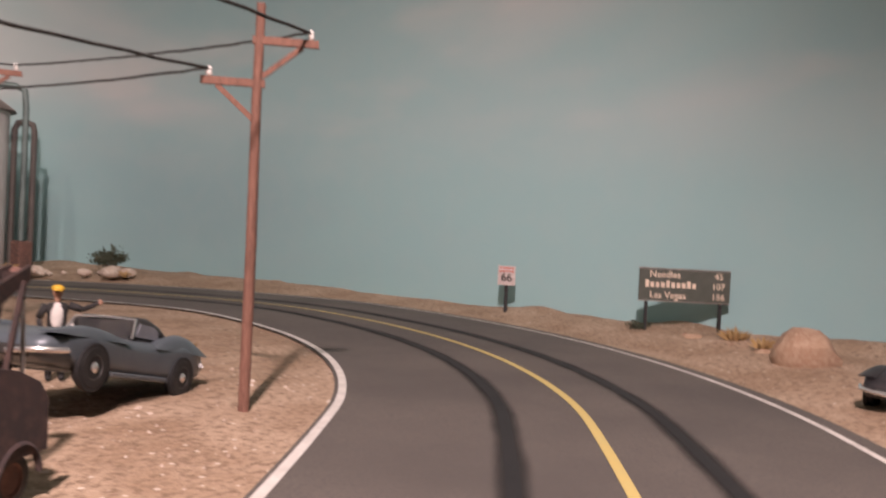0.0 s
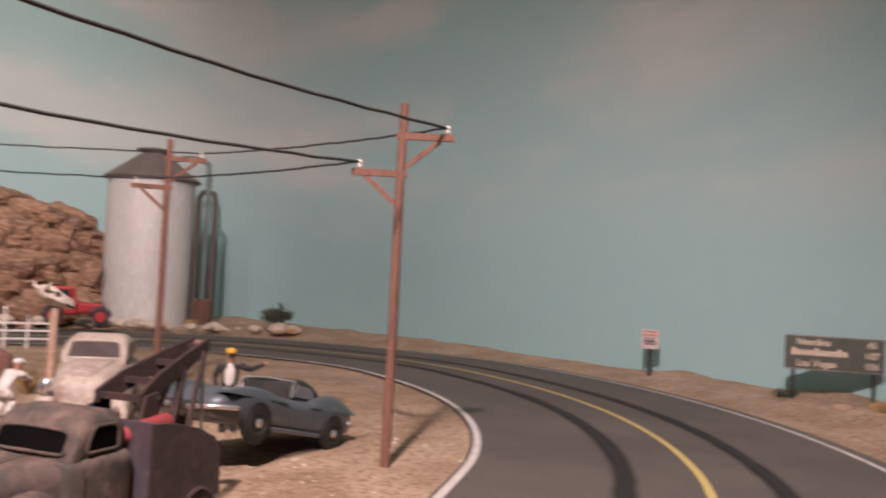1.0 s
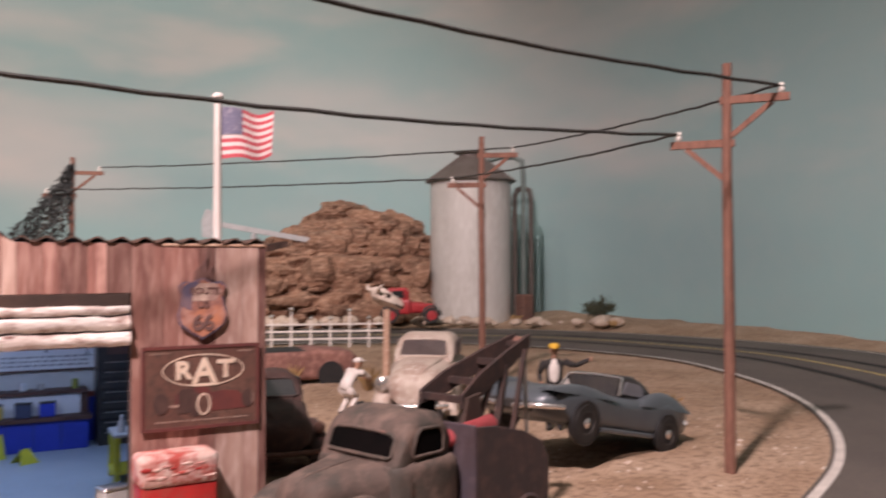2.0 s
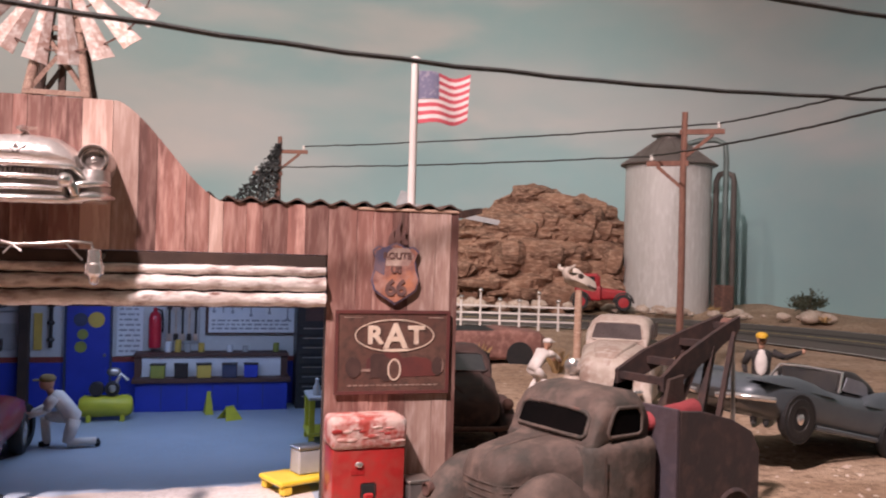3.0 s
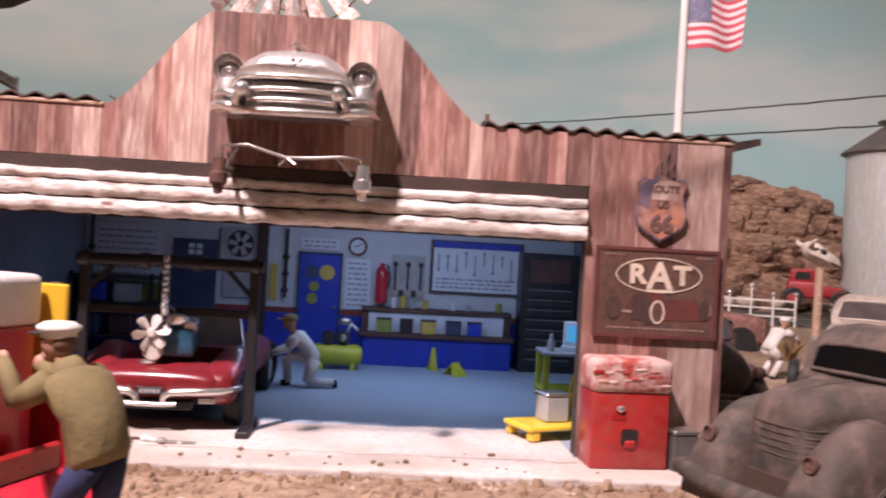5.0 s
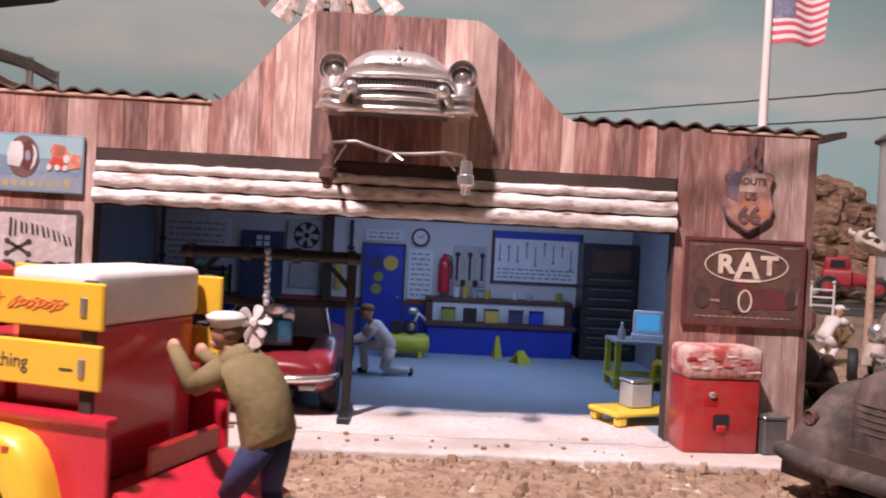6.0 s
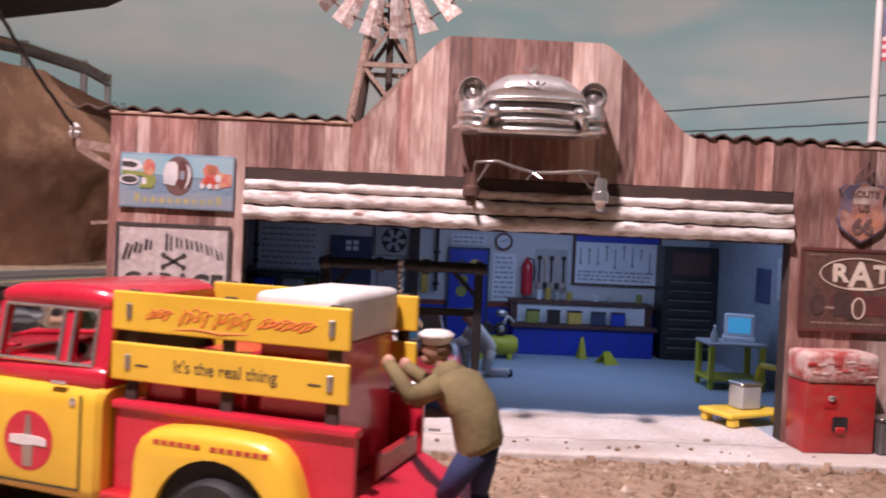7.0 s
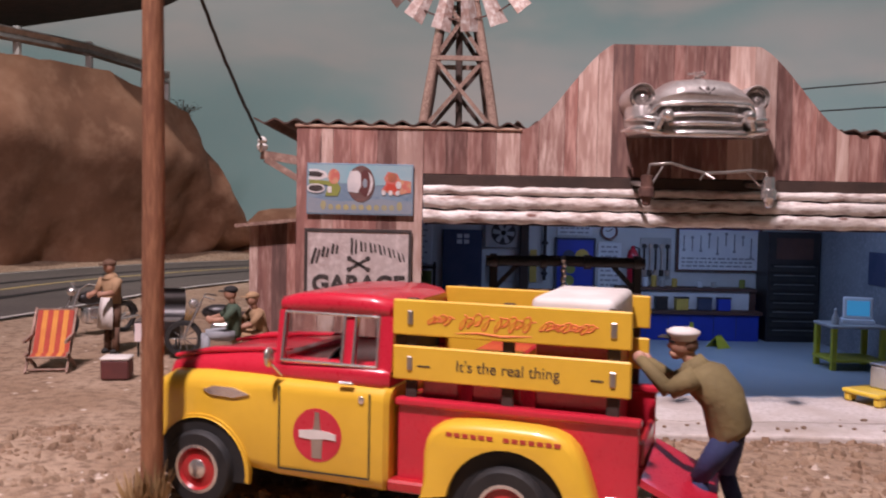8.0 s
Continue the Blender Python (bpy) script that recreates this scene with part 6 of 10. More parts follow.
        box(bm, 1.35, 2.5, min(sy * 0.70, sy * 0.98), max(sy * 0.70, sy * 0.98), 0.30, 0.37, 0.02)
        part("running_board", bm, P, t)
        bm = bmesh.new()
        turned(bm, [(0.02, 0.10), (0.075, 0.09), (0.082, 0.03), (0.082, 0.0), (0.068, -0.006), (0.058, 0.02), (0.02, 0.02)], (0.085, sy * 0.70, 0.86), "x", 18)
        bmesh.ops.recalc_face_normals(bm, faces=bm.faces)
        part("headlight", bm, M["rust"], t, "rusty red empty headlight shell", 40)
    bm = bmesh.new()
    tube(bm, [(0.10, -1.02, 0.50), (-0.06, -0.96, 0.48), (-0.16, -0.5, 0.46), (-0.17, 0, 0.45), (-0.16, 0.5, 0.46), (-0.06, 0.96, 0.48), (0.10, 1.02, 0.50)], [0.05, 0.085, 0.10, 0.10, 0.10, 0.085, 0.05], 12)
    part("bumper", bm, P, t, "bent dusty bumper", 60)
    # bed: tall sheet walls, cut down behind
    M["bed_side"] = material("bed_side", (0.050, 0.032, 0.030), 0.9, 0, (0.036, 0.026, 0.026), 0.8, (0.35, 0.6), (0.075, 0.045, 0.04), 6, 0.01)
    M["bed_blue"] = material("bed_blue", (0.050, 0.042, 0.056), 0.9, 0, (0.052, 0.034, 0.038), 1.1, (0.4, 0.6), (0.075, 0.055, 0.065), 6, 0.01)
    for sy in (-1, 1):
        bm = bmesh.new()
        y0, y1 = min(sy * 0.98, sy * 1.03), max(sy * 0.98, sy * 1.03)
        slab(bm, [(2.66, 0.60), (4.30, 0.60), (4.30, 1.20), (4.12, 1.44), (3.70, 1.62), (3.10, 1.76), (2.66, 1.80)], y0, y1, "y", 0.012)
        part("bed_side", bm, M["bed_side"], t, "dark maroon faded bed side")
        bm = bmesh.new()
        arch(bm, 3.75, 0.36, 0.40, 0.46, min(sy * 0.96, sy * 1.06), max(sy * 0.96, sy * 1.06), 0, 180, 14)
        part("rear_arch", bm, M["bed_side"], t, smooth=50)
    bm = bmesh.new()
    box(bm, 2.60, 2.66, -1.03, 1.03, 0.58, 1.82, 0.012)
    part("bed_front", bm, M["bed_blue"], t, "faded blue bed front")
    bm = bmesh.new()
    box(bm, 2.66, 4.30, -0.98, 0.98, 0.58, 0.66)
    part("bed_floor", bm, M["rust"], t)
    # boom: two tapered girders on a plated A-frame
    for sy in (-1, 1):
        bm = bmesh.new()
        loft(bm, [[(x, sy * yy - 0.03, z - h), (x, sy * yy + 0.03, z - h), (x, sy * yy + 0.03, z + h), (x, sy * yy - 0.03, z + h)] for x, yy, z, h in ((3.05, 0.40, 2.00, 0.09), (3.5, 0.34, 2.16, 0.16), (4.3, 0.24, 2.44, 0.14), (5.0, 0.15, 2.68, 0.09))])
        part("boom_beam", bm, M["boom"], t, "rusty boom girder")
        bm = bmesh.new()
        slab(bm, [(2.86, 0.66), (3.46, 0.66), (3.40, 2.10), (3.12, 2.06), (2.96, 1.5)], min(sy * 0.42, sy * 0.48), max(sy * 0.42, sy * 0.48), "y", 0.01)
        # far post takes the shade black, near post the dark wood
        part("boom_post", bm, M["shade_black"] if sy > 0 else M["dark_wood"], t, "dark plated boom post")
        for xa, xb, zb, w in ((3.55, 4.30, 2.38, 0.10), (3.95, 4.80, 2.56, 0.07)):
            bm = bmesh.new()
            beam(bm, (xa, sy * 0.45, 0.66), (xb, sy * 0.22, zb), w, w)
            part("boom_strut", bm, M["boom"], t)
    for x, z, w in ((3.12, 2.02, 0.40), (3.6, 2.20, 0.34), (4.2, 2.42, 0.26), (4.85, 2.63, 0.18)):
        bm = bmesh.new()
        beam(bm, (x, -w, z), (x, w, z), 0.09, 0.09)
        part("boom_cross", bm, M["boom"], t)
    bm = bmesh.new()
    box(bm, 2.95, 3.35, -0.36, 0.36, 0.66, 1.5, 0.04)
    part("winch_box", bm, M["dark_wood"], t)
    bm = bmesh.new()
    turned(bm, [(0.02, -0.09), (0.12, -0.09), (0.10, 0), (0.12, 0.09), (0.02, 0.09)], (5.0, 0, 2.62), "y", 16)
    part("pulley", bm, M["rust"], t)
    bm = bmesh.new()
    for k in range(18):
        turned(bm, [(0.028, 2.50 - 0.075 * k - 0.045), (0.034, 2.50 - 0.075 * k), (0.028, 2.50 - 0.075 * k + 0.045)], (5.08 + 0.004 * k, 0, 0), "z", 6)
    part("chain", bm, M["steel"], t, "hanging tow chain")
    for x, y, s in ((0.92, -0.88, -1), (0.92, 0.88, 1), (3.75, -0.84, -1), (3.75, 0.84, 1)):
        wheel(t, x, y, 0.34, 0.34, 0.19, M["rust"], s)
    bm = bmesh.new()
    box(bm, 0.3, 4.2, -0.35, 0.35, 0.30, 0.60)
    part("chassis", bm, M["dark_wood"], t)
    return t


tow_truck().scale = (0.85, 0.85, 0.92)
m0 = pose(4.92, 10.33, GZ, 0, 0, 20) @ Matrix.Diagonal((0.85, 0.85, 0.92, 1))
M["sack_red"] = material("sack_red", (0.30, 0.045, 0.05), 0.9, 0, (0.22, 0.035, 0.04), 3, bump=0.02, bump_scale=8)
M["drum_green"] = material("drum_green", (0.035, 0.042, 0.030), 0.7, 0, (0.026, 0.03, 0.024), 2)
bm = bmesh.new()
tube(bm, [(-0.42, 0, 0.86), (-0.38, 0, 0.87), (0.0, 0.02, 0.93), (0.36, 0.0, 0.96), (0.42, 0, 0.95)], [0.05, 0.10, 0.12, 0.11, 0.04], 12)
for v in bm.verts:
    v.co += Vector((0, 0.03, 0.05)) * noise.noise(v.co * 6)
box(bm, -0.3, 0.3, -0.15, 0.15, 0.0, 0.84, 0.05)
c = m0 @ Vector((2.98, -0.62, 0.66))
t = thing("canvas_bundle", c, 13, "faded red canvas roll lying on top of the truck bed", "bundle")
part("canvas", bm, M["sack_red"], t, smooth=60)
c = m0 @ Vector((3.95, -0.52, 0.66))
t = thing("oil_drum", c, 13, "dull green oil drum standing in the truck bed", "drum")
bm = bmesh.new()
turned(bm, [(0.02, 0), (0.30, 0), (0.31, 0.04), (0.30, 0.08), (0.30, 0.30), (0.32, 0.32), (0.30, 0.34), (0.30, 0.52), (0.32, 0.54), (0.30, 0.56), (0.30, 0.70), (0.31, 0.74), (0.02, 0.72)], n=24)
part("drum", bm, M["drum_green"], t, smooth=40)


# glass whose grey reflection is put into the base colour
M["glass_reflection_grey"] = material("glass_reflection_grey", (0.20, 0.21, 0.23), 0.18, 0, (0.15, 0.16, 0.18), 2.0)


def coupe(name, loc, rz, mat, label, lift=0.0, soft_top=False):
    """Low sports roadster with peaked wings and a chrome bumper at each end."""
    t = thing(name, loc, rz, label, "sports car")
    if lift:
        t.matrix_basis = t.matrix_basis @ pose(2.4 * K, 0, 0) @ pose(0, 0, 0, 0, lift, 0) @ pose(-2.4 * K, 0, 0)
    bm = shell([(-0.92, 0.56, 0.40, 0.58, 0.08), (-0.80, 0.74, 0.32, 0.68, 0.14), (-0.45, 0.83, 0.26, 0.78, 0.16), (0.0, 0.86, 0.24, 0.84, 0.16), (0.6, 0.82, 0.22, 0.82, 0.18), (1.2, 0.80, 0.20, 0.80, 0.18), (1.8, 0.82, 0.20, 0.82, 0.18), (2.4, 0.87, 0.24, 0.88, 0.16), (2.9, 0.82, 0.28, 0.86, 0.15), (3.25, 0.72, 0.34, 0.78, 0.12), (3.38, 0.60, 0.42, 0.66, 0.08)], 5)
    body = part("body", bm, mat, t, smooth=50)
    for sy in (-1, 1):
        for x, ln, h in ((0.0, 1.7, 0.14), (2.42, 1.6, 0.27)):
            bm = bmesh.new()
            rings = []
            for i in range(13):
                u = i / 12
                hh = h * math.sin(math.pi * u) ** 0.9 + 0.01
                cx = x - ln / 2 + ln * u
                rings.append([(cx, sy * 0.68 + 0.16 * math.cos(math.pi * k / 6), 0.74 + hh * math.sin(math.pi * k / 6) ** 0.7 if 0 < k < 6 else 0.72) for k in range(7)])
            loft(bm, rings)
            part("wing_peak", bm, mat, body, smooth=60)
        for x in (0.0, 2.42):
            # black disc on the flank in place of the arch's shade
            bm = bmesh.new()
            slab(bm, [(x + 0.35 * math.cos(radians(a)), 0.31 + 0.35 * math.sin(radians(a))) for a in range(0, 360, 15)], min(sy * 0.80, sy * 0.885), max(sy * 0.80, sy * 0.885))
            part("wheel_well", bm, M["black"], body)
            wheel(t, x, sy * 0.80, 0.31, 0.31, 0.19, M["rim_black"], sy, M["chrome"], ring=False)
        bm = bmesh.new()
        box(bm, 0.42, 2.0, min(sy * 0.80, sy * 0.87), max(sy * 0.80, sy * 0.87), 0.20, 0.28, 0.02)
        part("sill", bm, mat, t)
        bm = bmesh.new()
        turned(bm, [(0.02, 0.03), (0.075, 0.03), (0.08, 0.0), (0.05, -0.02), (0.01, -0.02)], (3.36, sy * 0.46, 0.66), "x", 14)
        bmesh.ops.recalc_face_normals(bm, faces=bm.faces)
        part("tail_lamp", bm, M["rim_red"], t)
        bm = bmesh.new()
        tube(bm, [(-0.98, sy * 0.18, 0.42), (-0.98, sy * 0.50, 0.46), (-0.86, sy * 0.76, 0.48), (-0.6, sy * 0.86, 0.50)], 0.045, 8)
        part("front_bumper", bm, M["chrome"], t, smooth=50)
        bm = bmesh.new()
        tube(bm, [(3.46, sy * 0.20, 0.38), (3.47, sy * 0.22, 0.50), (3.44, sy * 0.45, 0.52), (3.34, sy * 0.72, 0.54), (3.05, sy * 0.84, 0.56)], 0.042, 8)
        part("rear_bumper", bm, M["chrome"], t, smooth=50)
    bm = bmesh.new()
    tube(bm, [(3.46, -0.20, 0.38), (3.48, 0, 0.37), (3.46, 0.20, 0.38)], 0.035, 8)
    part("rear_bumper_bar", bm, M["chrome"], t)
    bm = bmesh.new()
    box(bm, 3.37, 3.41, -0.17, 0.17, 0.42, 0.52, 0.01)
    part("plate", bm, M["steel"], t)
    bm = bmesh.new()
    box(bm, -0.95, -0.86, -0.5, 0.5, 0.36, 0.52, 0.03)
    part("grille", bm, M["rim_black"], t)
    # open cockpit, seats, windscreen, rear deck
    bm = shell([(1.18, 0.56, 0.70, 0.835, 0.05), (1.3, 0.60, 0.70, 0.85, 0.05), (2.0, 0.60, 0.70, 0.86, 0.05), (2.1, 0.54, 0.70, 0.84, 0.05)])
    part("cockpit", bm, M["black"], t, "dark open cockpit")
    for y in (-0.3, 0.3):
        bm = bmesh.new()
        box(bm, 1.78, 1.96, y - 0.22, y + 0.22, 0.72, 1.04, 0.06, 2)
        part("seat", bm, M["rim_black"], t)
    if soft_top:
        bm = shell([(1.27, 0.50, 0.85, 1.13, 0.03), (1.38, 0.56, 0.84, 1.19, 0.10), (1.72, 0.59, 0.84, 1.21, 0.15), (2.08, 0.57, 0.84, 1.12, 0.15), (2.34, 0.53, 0.82, 0.97, 0.08), (2.44, 0.46, 0.80, 0.90, 0.04)], 5)
        top_ = part("soft_top", bm, M["rim_black"], t, "raised black soft top", 60)
        for sy in (-1, 1):
            bm = bmesh.new()
            slab(bm, [(1.30, 0.87), (1.98, 0.87), (1.92, 1.02), (1.78, 1.08), (1.40, 1.09)], min(sy * 0.575, sy * 0.60), max(sy * 0.575, sy * 0.60))
            part("side_window", bm, M["glass_reflection_grey"], top_, "side window with a grey reflection as its colour")
    bm = bmesh.new()
    tube(bm, [(1.12, -0.66, 0.82), (1.30, -0.56, 1.14), (1.24, 0, 1.16), (1.30, 0.56, 1.14), (1.12, 0.66, 0.82)], 0.022, 8)
    part("windscreen_frame", bm, M["chrome"], t)
    bm = bmesh.new()
    loft(bm, [[(1.08, -0.6, 0.82), (1.0, 0, 0.84), (1.08, 0.6, 0.82)], [(1.28, -0.54, 1.13), (1.23, 0, 1.15), (1.28, 0.54, 1.13)]], False, False)
    g = part("windscreen", bm, M["glass_clear"], t)
    g.visible_shadow = False
    return t


coupe("sports_car", (10.92, 14.30, GZ + 0.02), 16.0, M["vette_grey"], "grey sports car with black soft top, nose hoisted for towing", 12.0, True).scale = (1.07, 1.07, 1.07)


def rounded_sedan(name, loc, rz, mat, label, glass):
    t = thing(name, loc, rz, label, "old car")
    bm = shell([(-0.72, 0.34, 0.42, 0.80, 0.14), (-0.60, 0.46, 0.40, 0.92, 0.2), (-0.2, 0.54, 0.36, 1.02, 0.26), (0.4, 0.62, 0.32, 1.06, 0.28), (0.8, 0.70, 0.30, 1.08, 0.26), (2.0, 0.74, 0.30, 1.08, 0.26), (2.7, 0.66, 0.32, 1.02, 0.28), (3.1, 0.52, 0.40, 0.86, 0.22), (3.25, 0.36, 0.46, 0.70, 0.12)], 5)
    body = part("body", bm, mat, t, smooth=50)
    bm = shell([(0.62, 0.58, 1.00, 1.10, 0.05), (0.78, 0.62, 1.00, 1.30, 0.14), (1.02, 0.60, 1.00, 1.50, 0.22), (1.5, 0.60, 1.00, 1.54, 0.24), (2.0, 0.58, 1.00, 1.50, 0.24), (2.5, 0.54, 0.98, 1.32, 0.2), (2.9, 0.44, 0.92, 1.06, 0.1)], 5)
    top_ = part("roof", bm, mat, t, smooth=50)
    bm = bmesh.new()
    front = [(-0.50, 0.06), (-0.44, 0.0), (0, 0.02), (0.44, 0.0), (0.50, 0.06), (0.45, 0.86), (0.36, 0.97), (0, 1.0), (-0.36, 0.97), (-0.45, 0.86)]
    pane = [(0.60 + 0.26 * f + 0.10 * y * y, y, 1.13 + 0.31 * f) for y, f in front]
    loft(bm, [pane, [(x + 0.10, y, z - 0.02) for x, y, z in pane]])
    part("windshield", bm, glass, top_)
    bm = bmesh.new()
    tube(bm, pane + pane[:1], 0.022, 6)
    part("windshield_rim", bm, mat, top_)
    bm = bmesh.new()
    loft(bm, [rring(x, -w, w, z - 0.1, z, 0.05) for x, w, z in ((-0.70, 0.10, 0.84), (-0.5, 0.20, 0.99), (-0.2, 0.28, 1.06), (0.3, 0.36, 1.105), (0.62, 0.40, 1.12))])
    part("hood", bm, mat, t, smooth=50)
    for sy in (-1, 1):
        for xa, xb in ((0.98, 1.42), (1.50, 1.98)):
            bm = bmesh.new()
            y = sy * 0.615
            slab(bm, [(xa, 1.12), (xb, 1.12), (xb - 0.02, 1.40), (xa + 0.06, 1.40)], min(y, y + sy * 0.012) - 0.006, max(y, y + sy * 0.012))
            part("window", bm, glass, top_)
        for x, ln in ((0.0, 1.15), (2.4, 1.15)):
            bm = pontoon(x, 0.36, ln, 0.46, min(sy * 0.44, sy * 0.82), max(sy * 0.44, sy * 0.82), 0.1, 12, 0.14)
            part("fender", bm, mat, t, smooth=55)
            wheel(t, x, sy * 0.68, 0.32, 0.32, 0.16, M["steel"], sy, M["chrome"] if mat is M["beetle"] else None)
        bm = bmesh.new()
        big = 1.45 if mat is M["beetle"] else 1.0
        turned(bm, [(0.02, 0.10), (0.09 * big, 0.05), (0.10 * big, -0.02), (0.07 * big, -0.06), (0.02, -0.075)], (-0.48, sy * 0.62, 0.74), "x", 18)
        part("headlight", bm, M["chrome"] if mat is M["beetle"] else M["rust"], t, smooth=40)
    for x in (-0.84, 3.36):
        bm = bmesh.new()
        tube(bm, [(x * 0.9 + 0.08, -0.66, 0.40), (x, -0.4, 0.40), (x, 0.4, 0.40), (x * 0.9 + 0.08, 0.66, 0.40)], 0.045, 8)
        part("bumper", bm, M["chrome"] if mat is M["beetle"] else M["rust"], t, smooth=50)
    return t


M["glass_pale"] = material("glass_pale", (0.07, 0.05, 0.045), 0.3, 0, (0.045, 0.03, 0.03), 2)
rounded_sedan("beetle_car", (10.95, 19.1, GZ), 55, M["beetle"], "dusty off-white beetle-shaped car under repair", M["glass_pale"]).scale = (1.22, 1.16, 1.22)
M["rust_dark"] = material("rust_dark", (0.050, 0.026, 0.022), 0.7, 0, (0.030, 0.018, 0.016), 1.2, (0.4, 0.65), (0.075, 0.04, 0.033), 6)
rounded_sedan("wrecked_sedan", (6.85, 16.3, GZ), 84, M["rust_dark"], "dark rusted sedan wreck against the garage wall", M["glass_dark"])
M["rust_pink"] = material("rust_pink", (0.24, 0.115, 0.09), 0.9, 0, (0.16, 0.075, 0.06), 1.2, third=(0.32, 0.17, 0.14), fine=6)
t = thing("wrecked_car_body", (7.6, 27.2, GZ), -6, "long brown car shell without wheels or roof", "old car")
bm = shell([(-0.2, 0.5, 0.2, 0.7, 0.1), (0.0, 0.8, 0.1, 0.95, 0.16), (1.2, 0.86, 0.1, 1.02, 0.16), (1.5, 0.86, 0.1, 0.94, 0.14), (3.2, 0.86, 0.1, 0.96, 0.14), (3.5, 0.84, 0.1, 1.02, 0.16), (4.6, 0.8, 0.15, 0.92, 0.16), (4.8, 0.6, 0.3, 0.75, 0.1)])
part("body", bm, M["rust_pink"], t, smooth=40)
bm = shell([(1.5, 0.7, 0.8, 0.965, 0.04), (3.2, 0.7, 0.8, 0.985, 0.04)])
part("cockpit", bm, M["black"], t)
for x in (0.75, 3.95):
    # black disc paints the shade of the empty wheel arch
    bm = bmesh.new()
    slab(bm, [(x + 0.4 * math.cos(radians(a)), 0.25 + 0.4 * math.sin(radians(a))) for a in range(0, 360, 20)], -0.885, -0.8)
    part("wheel_well", bm, M["black"], t)

# far red car beside the rocks
M["rod_red"] = material("rod_red", (0.40, 0.028, 0.034), 0.4, 0, (0.30, 0.022, 0.028), 3, coat=0.3)
t = thing("hot_rod", (21.2, 43.9, 0.35), -25, "small dark red old coupe with red wheels before the rocks", "old car")
bm = shell([(0.0, 0.5, 0.5, 1.2, 0.1), (0.1, 0.62, 0.45, 1.3, 0.15), (1.3, 0.65, 0.45, 1.3, 0.15), (1.4, 0.5, 0.5, 1.2, 0.1)])
part("body", bm, M["rod_red"], t, smooth=40)
bm = shell([(1.35, 0.45, 0.5, 1.15, 0.15), (2.6, 0.34, 0.55, 1.0, 0.15)])
part("hood", bm, M["rod_red"], t, smooth=40)
bm = shell([(0.12, 0.52, 1.2, 1.75, 0.1), (0.2, 0.6, 1.2, 1.86, 0.12), (1.15, 0.6, 1.2, 1.88, 0.12), (1.3, 0.5, 1.2, 1.7, 0.1)])
part("roof", bm, M["rod_red"], t, smooth=40)
for y in (-0.61, 0.595):
    bm = bmesh.new()
    slab(bm, [(0.35, 1.35), (1.05, 1.35), (1.0, 1.72), (0.4, 1.72)], y, y + 0.015)
    part("window", bm, M["glass_dark"], t)
for y in (-0.75, 0.75):
    for x in (0.3, 2.5):
        bm = bmesh.new()
        arch(bm, x, 0.42, 0.46, 0.54, y - 0.13, y + 0.13, 0, 180, 12)
        part("mudguard", bm, M["rim_black"], t, smooth=40)
bm = bmesh.new()
box(bm, 2.6, 2.75, -0.36, 0.36, 0.5, 1.05, 0.03)
part("radiator", bm, M["chrome"], t)
for x in (0.3, 2.5):
    for y in (-0.75, 0.75):
        wheel(t, x, y, 0.42, 0.42, 0.18, M["rod_red"], 1 if y > 0 else -1)

# ---- figurines: one plain mesh each ----
SKIN = material("figurine_skin", (0.45, 0.25, 0.17), 0.6, 0, (0.38, 0.2, 0.13), 6)
CLOTH = {
    "olive": material("cloth_olive", (0.20, 0.155, 0.065), 0.85, 0, (0.15, 0.115, 0.05), 4, bump=0.01, bump_scale=16),
    "jeans": material("cloth_jeans", (0.024, 0.032, 0.095), 0.85, 0, (0.016, 0.022, 0.065), 5, bump=0.008, bump_scale=18),
    "white": material("cloth_offwhite", (0.70, 0.66, 0.62), 0.85, 0, (0.58, 0.53, 0.49), 4, bump=0.01, bump_scale=16),
    "grey": material("cloth_grey", (0.33, 0.34, 0.36), 0.85, 0, (0.26, 0.27, 0.29), 4, bump=0.01, bump_scale=16),
    "black": material("cloth_black", (0.02, 0.018, 0.018), 0.85, 0, (0.03, 0.027, 0.026), 4),
    "yellow": material("cloth_yellow", (0.65, 0.40, 0.03), 0.6, 0, (0.55, 0.33, 0.03), 4),
    "green": material("cloth_green", (0.085, 0.12, 0.08), 0.85, 0, (0.06, 0.09, 0.06), 4),
    "tan": material("cloth_tan", (0.42, 0.27, 0.15), 0.85, 0, (0.32, 0.2, 0.11), 4),
    "brown": material("cloth_brown", (0.16, 0.085, 0.05), 0.85, 0, (0.11, 0.06, 0.04), 4),
}


